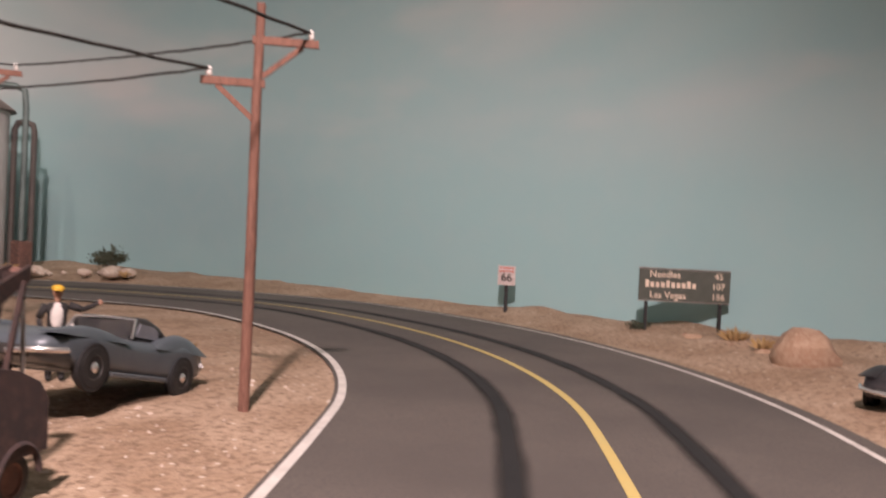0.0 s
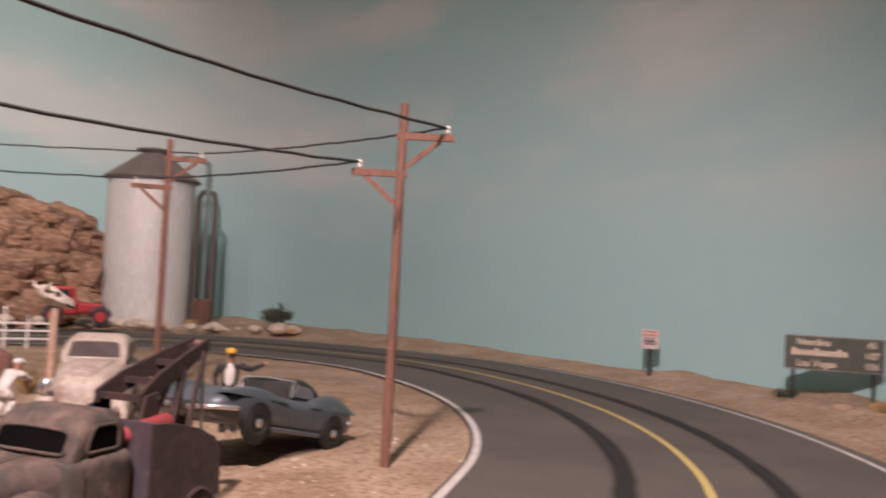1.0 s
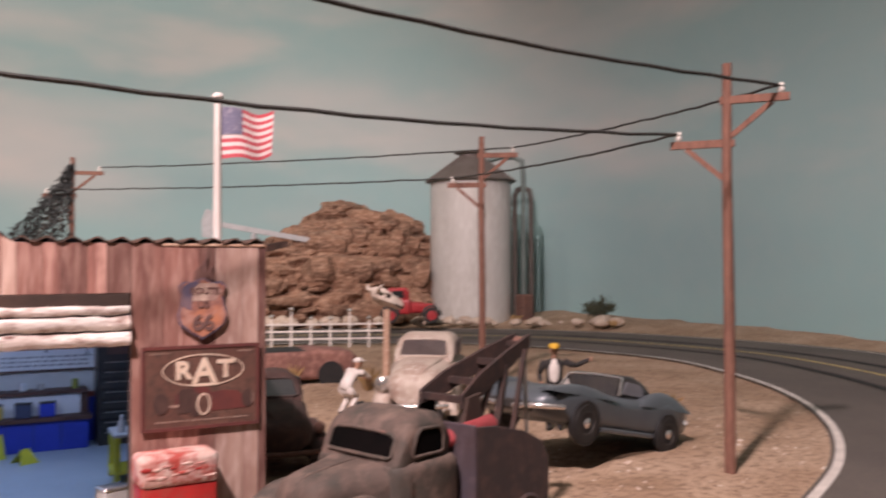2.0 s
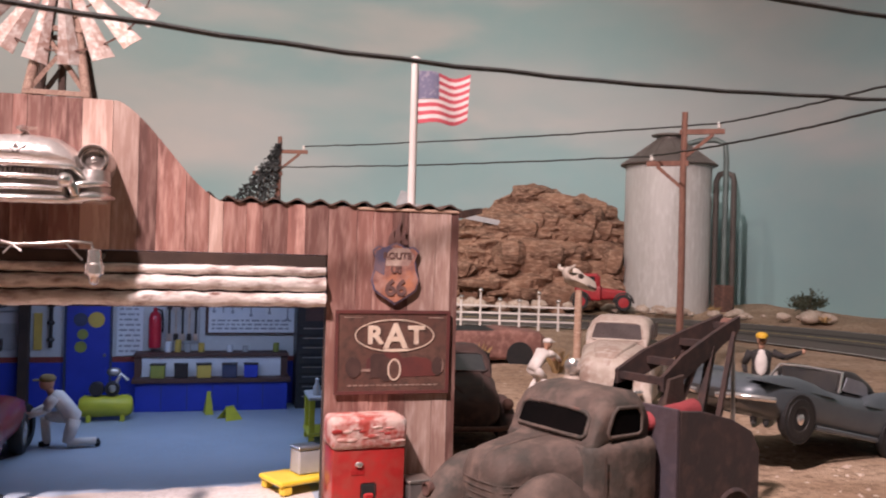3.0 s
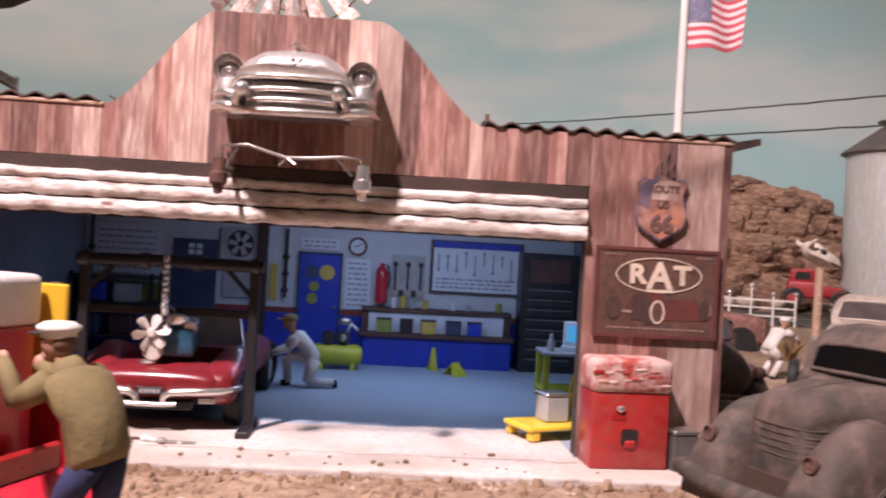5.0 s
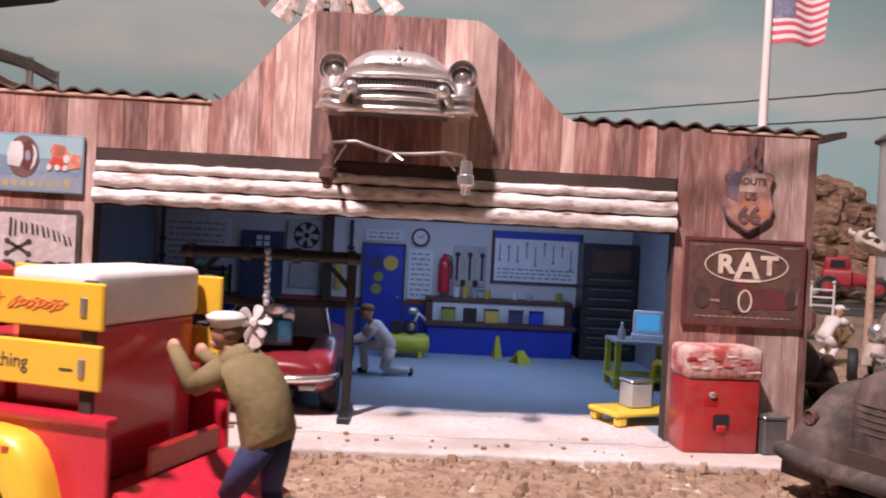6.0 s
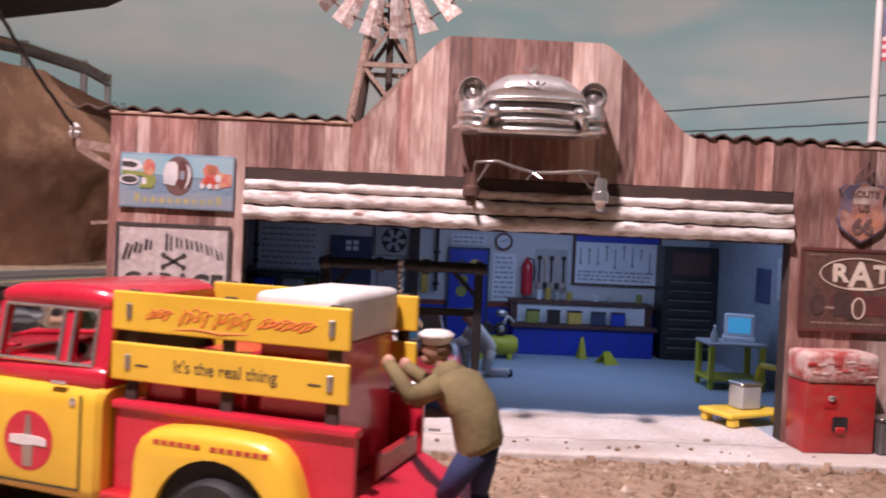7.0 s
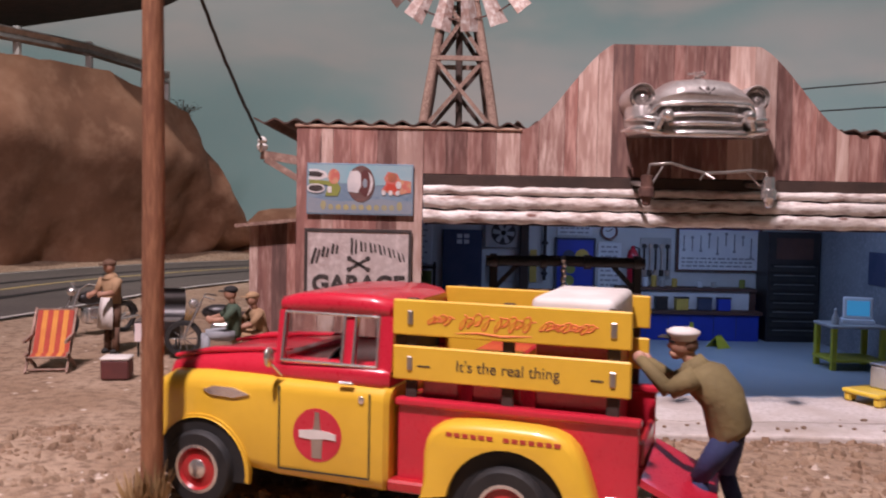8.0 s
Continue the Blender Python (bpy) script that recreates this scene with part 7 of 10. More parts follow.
def figurine(loc, rz, joints, cloth, label, hat=None, bulk=1.0, apron=False):
    """joints: points of the body in metres, facing -x. cloth: top, legs, shoes, hat materials. bulk: thickness of the coat."""
    bm = bmesh.new()
    mats = [SKIN, CLOTH[cloth[0]], CLOTH[cloth[1]], CLOTH[cloth[2]], CLOTH[cloth[3]] if len(cloth) > 3 else SKIN, CLOTH["white"], CLOTH["brown"]]

    def paint(fn, idx):
        before = set(bm.faces)
        fn()
        for f in bm.faces:
            if f not in before:
                f.material_index = idx
                f.smooth = True
    j = {k: Vector(v) for k, v in joints.items()}
    hip, neck = j["hip"], j["neck"]
    mid_ = hip.lerp(neck, 0.5) + Vector(joints.get("bend", (0.02, 0, 0)))
    side = Vector((0, 1, 0))
    def torso():
        rings = []
        for p, a, b in ((hip - Vector((0, 0, 0.06)), 0.15, 0.12), (hip, 0.165, 0.13), (mid_, 0.165, 0.125), (neck.lerp(mid_, 0.3), 0.20, 0.13), (neck - (neck - mid_).normalized() * 0.03, 0.15, 0.09), (neck, 0.06, 0.06)):
            d = (neck - hip).normalized()
            fwd = side.cross(d).normalized()
            rings.append([tuple(p + side * a * bulk * math.cos(2 * math.pi * k / 14) + fwd * b * bulk ** 1.5 * math.sin(2 * math.pi * k / 14)) for k in range(14)])
        loft(bm, rings)
    paint(torso, 1)
    if "shirt" in joints:
        paint(lambda: ball(bm, hip.lerp(neck, 0.5) + Vector((-0.085, 0, 0)), 0.1, 10, (0.66, 1.15, 2.7)), 4 if cloth[3] == "white" else 5)
    if apron:
        paint(lambda: loft(bm, [[(hip.x - 0.13 + d, -w, z), (hip.x - 0.19 + d, 0, z), (hip.x - 0.13 + d, w, z), (hip.x - 0.11 + d, w, z), (hip.x - 0.165 + d, 0, z), (hip.x - 0.11 + d, -w, z)] for z, w, d in ((0.46, 0.20, -0.03), (0.75, 0.19, -0.01), (1.02, 0.14, 0.0))]), 5)
    if bulk > 1:
        paint(lambda: tube(bm, [neck - Vector((0, 0, 0.06)), neck, neck.lerp(j["head"], 0.35)], [0.15, 0.12, 0.085], 12), 1)
    paint(lambda: rod(bm, neck - Vector((0, 0, 0.03)), j["head"], 0.055, n=10), 0)
    paint(lambda: ball(bm, j["head"] + Vector((0, 0, 0.02)), 0.105, 14, (1.05, 0.85, 1.18)), 0)
    for s in ("l", "r"):
        sh = neck.lerp(mid_, 0.22) + side * (0.19 if s == "r" else -0.19)
        el, ha = j["elbow_" + s], j["hand_" + s]
        paint(lambda: tube(bm, [sh, sh.lerp(el, 0.5), el], [0.075 * bulk, 0.068 * bulk, 0.055 * bulk], 10), 1)
        paint(lambda: tube(bm, [el, el.lerp(ha, 0.6), ha], [0.052 * bulk, 0.045 * bulk, 0.036 * bulk], 10), 0 if cloth[0] in ("green", "tan") else 1)
        paint(lambda: ball(bm, ha, 0.05, 10, (1.1, 0.7, 1.2)), 0)
        hj = hip + side * (0.09 if s == "r" else -0.09)
        kn, fo = j["knee_" + s], j["foot_" + s]
        paint(lambda: tube(bm, [hj, hj.lerp(kn, 0.5), kn], [0.105, 0.095, 0.07], 10), 2)
        paint(lambda: tube(bm, [kn, kn.lerp(fo, 0.5), fo], [0.07, 0.068, 0.06], 10), 2)
        toe = Vector(joints.get("toe_" + s, (-0.09, 0, -0.01)))
        paint(lambda: tube(bm, [fo - toe * 0.4, fo + toe * 0.5, fo + toe * 1.3], [0.05, 0.055, 0.035], 8), 3)
    if hat == "cap":
        paint(lambda: ball(bm, j["head"] + Vector((0.01, 0, 0.08)), 0.118, 14, (1.05, 0.95, 0.62)), 4)
        paint(lambda: box(bm, j["head"].x - 0.20, j["head"].x - 0.05, j["head"].y - 0.07, j["head"].y + 0.07, j["head"].z + 0.05, j["head"].z + 0.07, 0.01), 4)
    elif hat == "officer":
        paint(lambda: turned(bm, [(0.106, 0.045), (0.108, 0.075), (0.132, 0.098), (0.132, 0.118), (0.09, 0.142), (0.02, 0.150)], j["head"], "z", 20), 4)
        paint(lambda: box(bm, j["head"].x - 0.19, j["head"].x - 0.07, j["head"].y - 0.08, j["head"].y + 0.08, j["head"].z + 0.055, j["head"].z + 0.07, 0.01), 3)
        paint(lambda: ball(bm, j["head"] + Vector((-0.055, 0, 0.035)), 0.07, 12, (0.85, 1.22, 0.34)), 3)
        paint(lambda: ball(bm, j["head"] + Vector((0.05, 0, 0.015)), 0.090, 12, (0.8, 0.96, 0.8)), 6)
        paint(lambda: ball(bm, j["head"] + Vector((-0.105, 0, -0.01)), 0.022, 8, (0.9, 0.7, 1.0)), 0)
        paint(lambda: ball(bm, j["head"] + Vector((-0.05, 0, -0.07)), 0.062, 8, (0.95, 1.0, 0.75)), 0)
    elif hat == "hair":
        paint(lambda: ball(bm, j["head"] + Vector((0.02, 0, 0.06)), 0.112, 12, (1.0, 0.9, 0.95)), 3)
    bmesh.ops.scale(bm, vec=(K, K, K), verts=bm.verts)
    me = bpy.data.meshes.new("figurine")
    bm.to_mesh(me)
    bm.free()
    for m in mats:
        me.materials.append(m)
    ob = new("figurine", me)
    ob.matrix_basis = pose(loc[0] * K, loc[1] * K, loc[2] * K, 0, 0, rz)
    return tagged(ob, label, "figurine", "figurines in the diorama")


# pushing at the back of the pickup
PUSHER = figurine((-0.20, 8.83, GZ), -27, dict(hip=(0.14, 0, 0.84), neck=(-0.15, 0, 1.34), head=(-0.25, 0, 1.49), bend=(0.07, 0, 0.02), elbow_l=(-0.30, -0.24, 1.16), hand_l=(-0.56, -0.14, 1.38), elbow_r=(-0.36, 0.22, 1.16), hand_r=(-0.58, 0.16, 1.32), knee_l=(-0.08, -0.12, 0.46), foot_l=(0.04, -0.12, 0.05), knee_r=(0.10, 0.10, 0.48), foot_r=(0.24, 0.10, 0.08)), ("olive", "jeans", "black", "white"), "figurine in olive jacket, jeans and pale cap pushing the pickup", "officer", 1.24)
PUSHER.scale = (1.07, 1.07, 1.07)
# waving beside the sports car
WAVER = figurine((13.1, 16.9, GZ), 55, dict(hip=(0, 0, 0.90), neck=(0, 0, 1.42), head=(-0.01, 0, 1.58), elbow_r=(0.02, 0.30, 1.12), hand_r=(0.0, 0.26, 0.92), elbow_l=(-0.02, -0.42, 1.28), hand_l=(-0.06, -0.72, 1.42), shirt=(0, 0, 0), knee_l=(0, -0.10, 0.48), foot_l=(0, -0.11, 0.05), knee_r=(0, 0.10, 0.48), foot_r=(0, 0.11, 0.05)), ("black", "black", "black", "yellow"), "figurine in dark jacket and yellow cap waving an arm", "cap")
WAVER.scale = (1.06, 1.06, 1.06)
# kneeling mechanic on the garage floor
figurine((0.42, 16.55, 0.006), 8, dict(hip=(0.20, 0, 0.44), neck=(-0.12, 0, 0.84), head=(-0.20, 0, 0.98), elbow_l=(-0.20, -0.20, 0.60), hand_l=(-0.44, -0.12, 0.52), elbow_r=(-0.22, 0.20, 0.60), hand_r=(-0.46, 0.10, 0.50), knee_l=(0.10, -0.12, 0.08), foot_l=(0.52, -0.12, 0.09), toe_l=(0.02, 0, -0.06), knee_r=(-0.22, 0.10, 0.46), foot_r=(-0.18, 0.10, 0.05)), ("white", "white", "black", "olive"), "figurine mechanic in white overalls kneeling on the floor", "cap")
# stooping mechanic at the beetle
MENDER = figurine((9.9, 20.7, GZ), 200, dict(hip=(0.12, 0, 0.62), neck=(-0.22, 0, 1.04), head=(-0.32, 0, 1.16), elbow_l=(-0.38, -0.22, 0.92), hand_l=(-0.62, -0.12, 0.80), elbow_r=(-0.38, 0.20, 0.92), hand_r=(-0.62, 0.10, 0.78), knee_l=(-0.12, -0.12, 0.40), foot_l=(0.12, -0.13, 0.05), knee_r=(-0.14, 0.12, 0.40), foot_r=(0.10, 0.13, 0.05)), ("white", "white", "black", "white"), "figurine mechanic in white overalls stooping at the car", "cap")
MENDER.scale = (1.0, 1.0, 1.0)
# cook, sitter and rider at the picnic
figurine((-8.42, 17.0, GZ), 60, dict(hip=(0, 0, 0.90), neck=(-0.03, 0, 1.40), head=(-0.06, 0, 1.55), elbow_l=(-0.16, -0.24, 1.12), hand_l=(-0.38, -0.16, 1.10), elbow_r=(-0.12, 0.26, 1.10), hand_r=(-0.34, 0.18, 1.06), knee_l=(0, -0.10, 0.48), foot_l=(0, -0.11, 0.05), knee_r=(0, 0.10, 0.48), foot_r=(0, 0.11, 0.05)), ("tan", "brown", "black", "brown"), "figurine in tan shirt with a white apron standing at the grill", "cap", 1.08, True)
figurine((-6.12, 16.3, GZ), 20, dict(hip=(0.05, 0, 0.50), neck=(0.05, 0, 1.02), head=(0.0, 0, 1.18), elbow_l=(-0.12, -0.26, 0.78), hand_l=(-0.34, -0.20, 0.76), elbow_r=(-0.12, 0.26, 0.78), hand_r=(-0.34, 0.2, 0.74), knee_l=(-0.40, -0.14, 0.50), foot_l=(-0.42, -0.14, 0.06), knee_r=(-0.40, 0.14, 0.50), foot_r=(-0.42, 0.14, 0.06)), ("green", "grey", "black", "black"), "figurine in green shirt and dark cap sitting by the motorbike", "cap")
figurine((-5.72, 16.7, GZ), 35, dict(hip=(0.05, 0, 0.42), neck=(-0.05, 0, 0.90), head=(-0.12, 0, 1.05), elbow_l=(-0.22, -0.24, 0.66), hand_l=(-0.42, -0.16, 0.60), elbow_r=(-0.2, 0.24, 0.66), hand_r=(-0.42, 0.14, 0.60), knee_l=(-0.38, -0.14, 0.46), foot_l=(-0.36, -0.14, 0.06), knee_r=(-0.38, 0.14, 0.46), foot_r=(-0.34, 0.14, 0.06)), ("tan", "tan", "black", "tan"), "figurine in tan clothes sitting against the garage wall", "cap")

# ---- inside the garage ----
BY = 19.93
M["yellow_green"] = material("yellow_green", (0.55, 0.52, 0.04), 0.45, 0, (0.42, 0.42, 0.03), 3)
M["pale_grey"] = material("pale_grey", (0.42, 0.42, 0.43), 0.5, 0, (0.34, 0.34, 0.35), 3)
M["poster_white"] = material("poster_white", (0.70, 0.72, 0.76), 0.5, 0, (0.62, 0.64, 0.7), 3)
M["grey_print"] = material("grey_print", (0.30, 0.32, 0.36), 0.6, 0, (0.24, 0.25, 0.3), 3)
M["tool_black"] = material("tool_black", (0.022, 0.02, 0.022), 0.4, 0.2, (0.04, 0.035, 0.036), 3)
M["bench_brown"] = material("bench_brown", (0.10, 0.045, 0.035), 0.6, 0, (0.07, 0.032, 0.026), 2)
M["screen_blue"] = glow("screen_blue", (0.10, 0.45, 0.75), 0.55)


def wall_board(name, x0, x1, z0, z1, mat, label, cat, t=0.03):
    bm = bmesh.new()
    box(bm, x0, x1, BY - t, BY + 0.002, z0, z1, 0.005)
    ob = part(name, bm, mat)
    return tagged(ob, label, cat)


def print_rows(parent, x0, x1, z0, z1, n, mat, y, seed):
    rnd = random.Random(seed)
    for i in range(n):
        z = z1 - (z1 - z0) * (i + 0.5) / n
        x = x0
        bm = bmesh.new()
        while x < x1 - 0.05:
            w = rnd.uniform(0.05, 0.16)
            box(bm, x, min(x + w, x1), y - 0.006, y, z - 0.018, z + 0.018)
            x += w + 0.035
        part("print_line", bm, mat, parent)


# blue entrance door with round signs
d = thing("shop_door", (0.37, BY, 0), 0, "bright blue shop door with yellow round signs", "door")
bm = bmesh.new()
box(bm, -0.39, 0.39, -0.05, 0.03, 0.0, 2.03, 0.01)
part("leaf", bm, M["shop_blue"], d)
for x0, x1, z0, z1 in ((-0.43, -0.39, 0, 2.07), (0.39, 0.43, 0, 2.07), (-0.43, 0.43, 2.03, 2.07)):
    bm = bmesh.new()
    box(bm, x0, x1, -0.07, 0.03, z0, z1)
    part("frame", bm, M["navy"], d)
for x, z, r, mt in ((0.14, 1.68, 0.15, "sign_yellow"), (-0.14, 1.68, 0.13, "navy"), (-0.10, 1.40, 0.10, "sign_olive"), (-0.13, 1.16, 0.11, "sign_olive")):
    bm = bmesh.new()
    slab(bm, oval(x, z, r, r, 20), -0.066, -0.048)
    part("round_sign", bm, M[mt], d)
bm = bmesh.new()
ball(bm, (0.30, -0.08, 1.0), 0.035, 8)
part("knob", bm, M["chrome"], d)
# clock
c = thing("wall_clock", (1.08, BY, 2.22), 0, "round wall clock with a dark rim", "clock")
bm = bmesh.new()
slab(bm, oval(0, 0, 0.15, 0.15, 24), -0.03, 0.0)
part("face", bm, M["poster_white"], c)
band("rim", 0, 0, 0.185, 0.185, 0.045, -0.05, 0.0, M["maroon"], c, 24)
for a, l in ((40, 0.10), (170, 0.075)):
    bm = bmesh.new()
    beam(bm, (0, -0.04, 0), (l * math.cos(radians(a)), -0.04, l * math.sin(radians(a))), 0.008, 0.016)
    part("hand", bm, M["ink"], c)
# printed notices on the wall
w = wall_board("wall_notice", 0.86, 1.36, 0.98, 1.98, M["poster_white"], "white wall notice with rows of grey print", "notice", 0.012)
print_rows(w, 0.92, 1.30, 1.02, 1.94, 9, M["grey_print"], BY - 0.012, 3)
w = wall_board("wall_notice", -0.02, 0.72, 2.12, 2.34, M["poster_white"], "white wall notice with rows of grey print", "notice", 0.012)
print_rows(w, 0.04, 0.66, 2.14, 2.32, 2, M["grey_print"], BY - 0.012, 4)
w = wall_board("wall_notice", -4.0, -2.7, 1.3, 2.4, M["poster_white"], "large grey wall notice with faint print", "notice", 0.012)
print_rows(w, -3.9, -2.8, 1.4, 2.35, 8, M["grey_print"], BY - 0.012, 5)
# extinguisher
e = thing("fire_extinguisher", (1.58, BY - 0.12, 1.14), 0, "red fire extinguisher hung on the wall", "extinguisher")
bm = bmesh.new()
turned(bm, [(0.02, 0), (0.11, 0.01), (0.12, 0.06), (0.12, 0.58), (0.09, 0.68), (0.04, 0.72), (0.04, 0.78), (0.01, 0.79)], n=18)
part("tank", bm, M["red_paint"], e, smooth=40)
bm = bmesh.new()
tube(bm, [(0.03, 0, 0.76), (0.12, -0.02, 0.74), (0.15, -0.03, 0.5), (0.14, -0.03, 0.3)], 0.018, 6)
part("hose", bm, M["black"], e)
# tool board with hanging tools
tb = wall_board("tool_board", 1.76, 2.42, 1.22, 2.10, M["pale_grey"], "grey tool board hung with wrenches", "tool board")
for i in range(5):
    bm = bmesh.new()
    x = 1.84 + 0.125 * i
    rod(bm, (x, BY - 0.05, 1.40), (x, BY - 0.05, 1.88), 0.022, n=6)
    turned(bm, [(0.0, 0), (0.05, 0.0), (0.055, 0.04), (0.0, 0.04)], (x, BY - 0.07, 1.92), "y", 10)
    part("wrench", bm, M["steel"] if i % 2 else M["tool_black"], tb)
    bm = bmesh.new()
    box(bm, x - 0.045, x + 0.045, BY - 0.07, BY - 0.03, 1.28, 1.42, 0.01)
    part("tool_head", bm, M["tool_black"] if i % 2 else M["steel"], tb)
# pegboard poster
pb = wall_board("tool_chart", 2.52, 4.36, 1.40, 2.44, M["bench_brown"], "white tool chart in a brown frame with a blue heading", "chart", 0.05)
bm = bmesh.new()
box(bm, 2.58, 4.30, BY - 0.062, BY - 0.048, 1.44, 2.29)
part("sheet", bm, M["poster_white"], pb, "white printed sheet")
bm = bmesh.new()
box(bm, 2.58, 4.30, BY - 0.062, BY - 0.048, 2.295, 2.42)
part("heading", bm, M["shop_blue"], pb, "blue heading strip")
rnd = random.Random(11)
for i in range(9):
    x = 2.68 + 0.18 * i
    z1 = 2.22 - rnd.uniform(0, 0.1)
    z0 = z1 - rnd.uniform(0.18, 0.42)
    bm = bmesh.new()
    rod(bm, (x, BY - 0.068, z0), (x, BY - 0.068, z1), 0.014, n=6)
    turned(bm, [(0.0, 0), (0.035, 0.0), (0.035, 0.01), (0.0, 0.01)], (x, BY - 0.074, z1 if i % 2 else z0), "y", 8)
    part("tool_outline", bm, M["grey_print"], pb)
print_rows(pb, 2.64, 4.2, 1.48, 1.72, 3, M["grey_print"], BY - 0.062, 8)
# bench
b = thing("workbench", (2.68, 19.55, 0.006), 0, "long workbench with blue cupboards and a white niche", "workbench")
bm = bmesh.new()
box(bm, -1.40, 1.42, -0.32, 0.36, 0.0, 0.54, 0.01)
base = part("cupboard", bm, M["shop_blue"], b, "bright blue cupboard base")
for x in (-0.93, -0.46, 0.01, 0.48, 0.95):
    bm = bmesh.new()
    box(bm, x - 0.006, x + 0.006, -0.326, -0.318, 0.04, 0.5)
    part("door_gap", bm, M["navy"], base)
bm = bmesh.new()
box(bm, -1.46, 1.48, -0.38, 0.38, 0.54, 0.62, 0.01)
part("counter", bm, M["bench_brown"], b, "dark brown counter")
bm = bmesh.new()
box(bm, -1.30, 1.30, -0.04, 0.0, 0.622, 0.998)
part("niche_back", bm, M["poster_white"], b, "white niche back")
bm = bmesh.new()
box(bm, -1.45, 1.45, -0.10, 0.38, 1.0, 1.07, 0.008)
part("shelf", bm, M["bench_brown"], b, "brown top shelf")
for x in (-1.37, 1.37):
    bm = bmesh.new()
    box(bm, x - 0.065, x + 0.065, -0.06, 0.36, 0.622, 0.998)
    part("upright", bm, M["bench_brown"], b)
for i, (x, wd, mt) in enumerate(((-1.0, 0.26, "sign_olive"), (-0.58, 0.24, "tool_black"), (-0.16, 0.26, "sign_yellow"), (0.32, 0.28, "navy"), (0.72, 0.26, "shop_blue"))):
    t = thing("parts_box", (2.68 + x, 19.36, 0.626), 6 * (i % 3 - 1), "small coloured parts box on the workbench", "box", "parts boxes on the workbench")
    bm = bmesh.new()
    box(bm, -wd / 2, wd / 2, -0.08, 0.08, 0, 0.25, 0.01)
    part("carton", bm, M[mt], t)
    bm = bmesh.new()
    box(bm, -wd / 2 - 0.01, wd / 2 + 0.01, -0.09, 0.09, 0.245, 0.275, 0.006)
    part("lid", bm, M["tool_black"], t)
for x, h, mt in ((1.84, 0.18, "poster_white"), (2.02, 0.22, "sign_yellow"), (2.2, 0.14, "pale_grey"), (2.46, 0.16, "sign_yellow"), (3.0, 0.12, "poster_white"), (3.3, 0.10, "pale_grey"), (3.9, 0.16, "sign_olive")):
    t = thing("paint_tin", (x, 19.72, 1.076), 0, "small tin standing on the bench shelf", "tin", "tins on the bench shelf")
    bm = bmesh.new()
    turned(bm, [(0.01, 0), (0.06, 0), (0.06, h), (0.05, h + 0.015), (0.01, h + 0.015)], n=12)
    part("tin", bm, M[mt], t)
# tall tool cabinet
cb = thing("tool_cabinet", (4.80, 19.56, 0.006), 0, "tall black tool cabinet with many drawers", "cabinet")
bm = bmesh.new()
box(bm, -0.54, 0.54, -0.30, 0.34, 0.0, 2.28, 0.015)
body = part("carcass", bm, M["tool_black"], cb)
for i in range(8):
    z = 0.12 + 0.19 * i
    bm = bmesh.new()
    box(bm, -0.50, 0.50, -0.325, -0.30, z, z + 0.165, 0.008)
    dr = part("drawer", bm, M["rim_black"], body)
    bm = bmesh.new()
    box(bm, -0.42, 0.42, -0.345, -0.325, z + 0.12, z + 0.135)
    part("handle", bm, M["steel"], dr, "bright drawer pull")
bm = bmesh.new()
box(bm, -0.38, 0.38, -0.315, -0.295, 1.72, 2.16)
part("open_bay", bm, M["bench_brown"], body)
# wall fan, dark window door, pipes, left
f = thing("wall_fan", (-1.18, BY, 2.15), 0, "square grey wall fan with a dark rotor", "fan")
bm = bmesh.new()
box(bm, -0.40, 0.40, -0.08, 0.0, -0.32, 0.30, 0.02)
part("housing", bm, M["pale_grey"], f)
bm = bmesh.new()
slab(bm, oval(0, 0, 0.26, 0.26, 26), -0.09, -0.07)
part("mouth", bm, M["tool_black"], f)
for k in range(6):
    a = radians(60 * k)
    bm = bmesh.new()
    slab(bm, [(0.04 * math.cos(a - 1), 0.04 * math.sin(a - 1)), (0.23 * math.cos(a - 0.35), 0.23 * math.sin(a - 0.35)), (0.24 * math.cos(a + 0.1), 0.24 * math.sin(a + 0.1)), (0.05 * math.cos(a + 0.6), 0.05 * math.sin(a + 0.6))], -0.10, -0.092)
    part("blade", bm, M["pale_grey"], f)
bm = bmesh.new()
ball(bm, (0, -0.10, 0), 0.055, 10)
part("hub", bm, M["black"], f)
dd = thing("side_door", (-2.05, BY, 0), 0, "dark navy door with a small lit window", "door")
bm = bmesh.new()
box(bm, -0.42, 0.42, -0.06, 0.0, 0, 2.2, 0.01)
part("leaf", bm, M["navy"], dd)
for x in (-0.12, 0.03):
    for z in (1.90, 2.02):
        bm = bmesh.new()
        box(bm, x, x + 0.11, -0.07, -0.055, z, z + 0.09)
        part("pane", bm, M["poster_white"], dd, "pale window pane")
for x0, z0, z1, r, lab in ((-0.29, 1.15, 2.5, 0.035, "black wall pipe with valves"), (-4.0, 0.2, 2.6, 0.04, "black wall pipe in the corner")):
    t = thing("wall_pipe", (x0, BY - 0.07, 0), 0, lab, "pipe")
    bm = bmesh.new()
    rod(bm, (0, 0, z0), (0, 0, z1), r, n=10)
    part("pipe", bm, M["tool_black"], t)
    for z in (1.3, 1.62, 1.95):
        bm = bmesh.new()
        ball(bm, (0, 0, z), 0.075, 10, (1, 1, 0.7))
        part("valve", bm, M["tool_black"], t)
t = thing("wall_post", (-0.74, BY - 0.12, 0.006), 0, "dark upright post against the back wall", "post")
bm = bmesh.new()
box(bm, -0.09, 0.09, -0.1, 0.1, 0, 3.1, 0.01)
part("post", bm, M["dark_wood"], t)
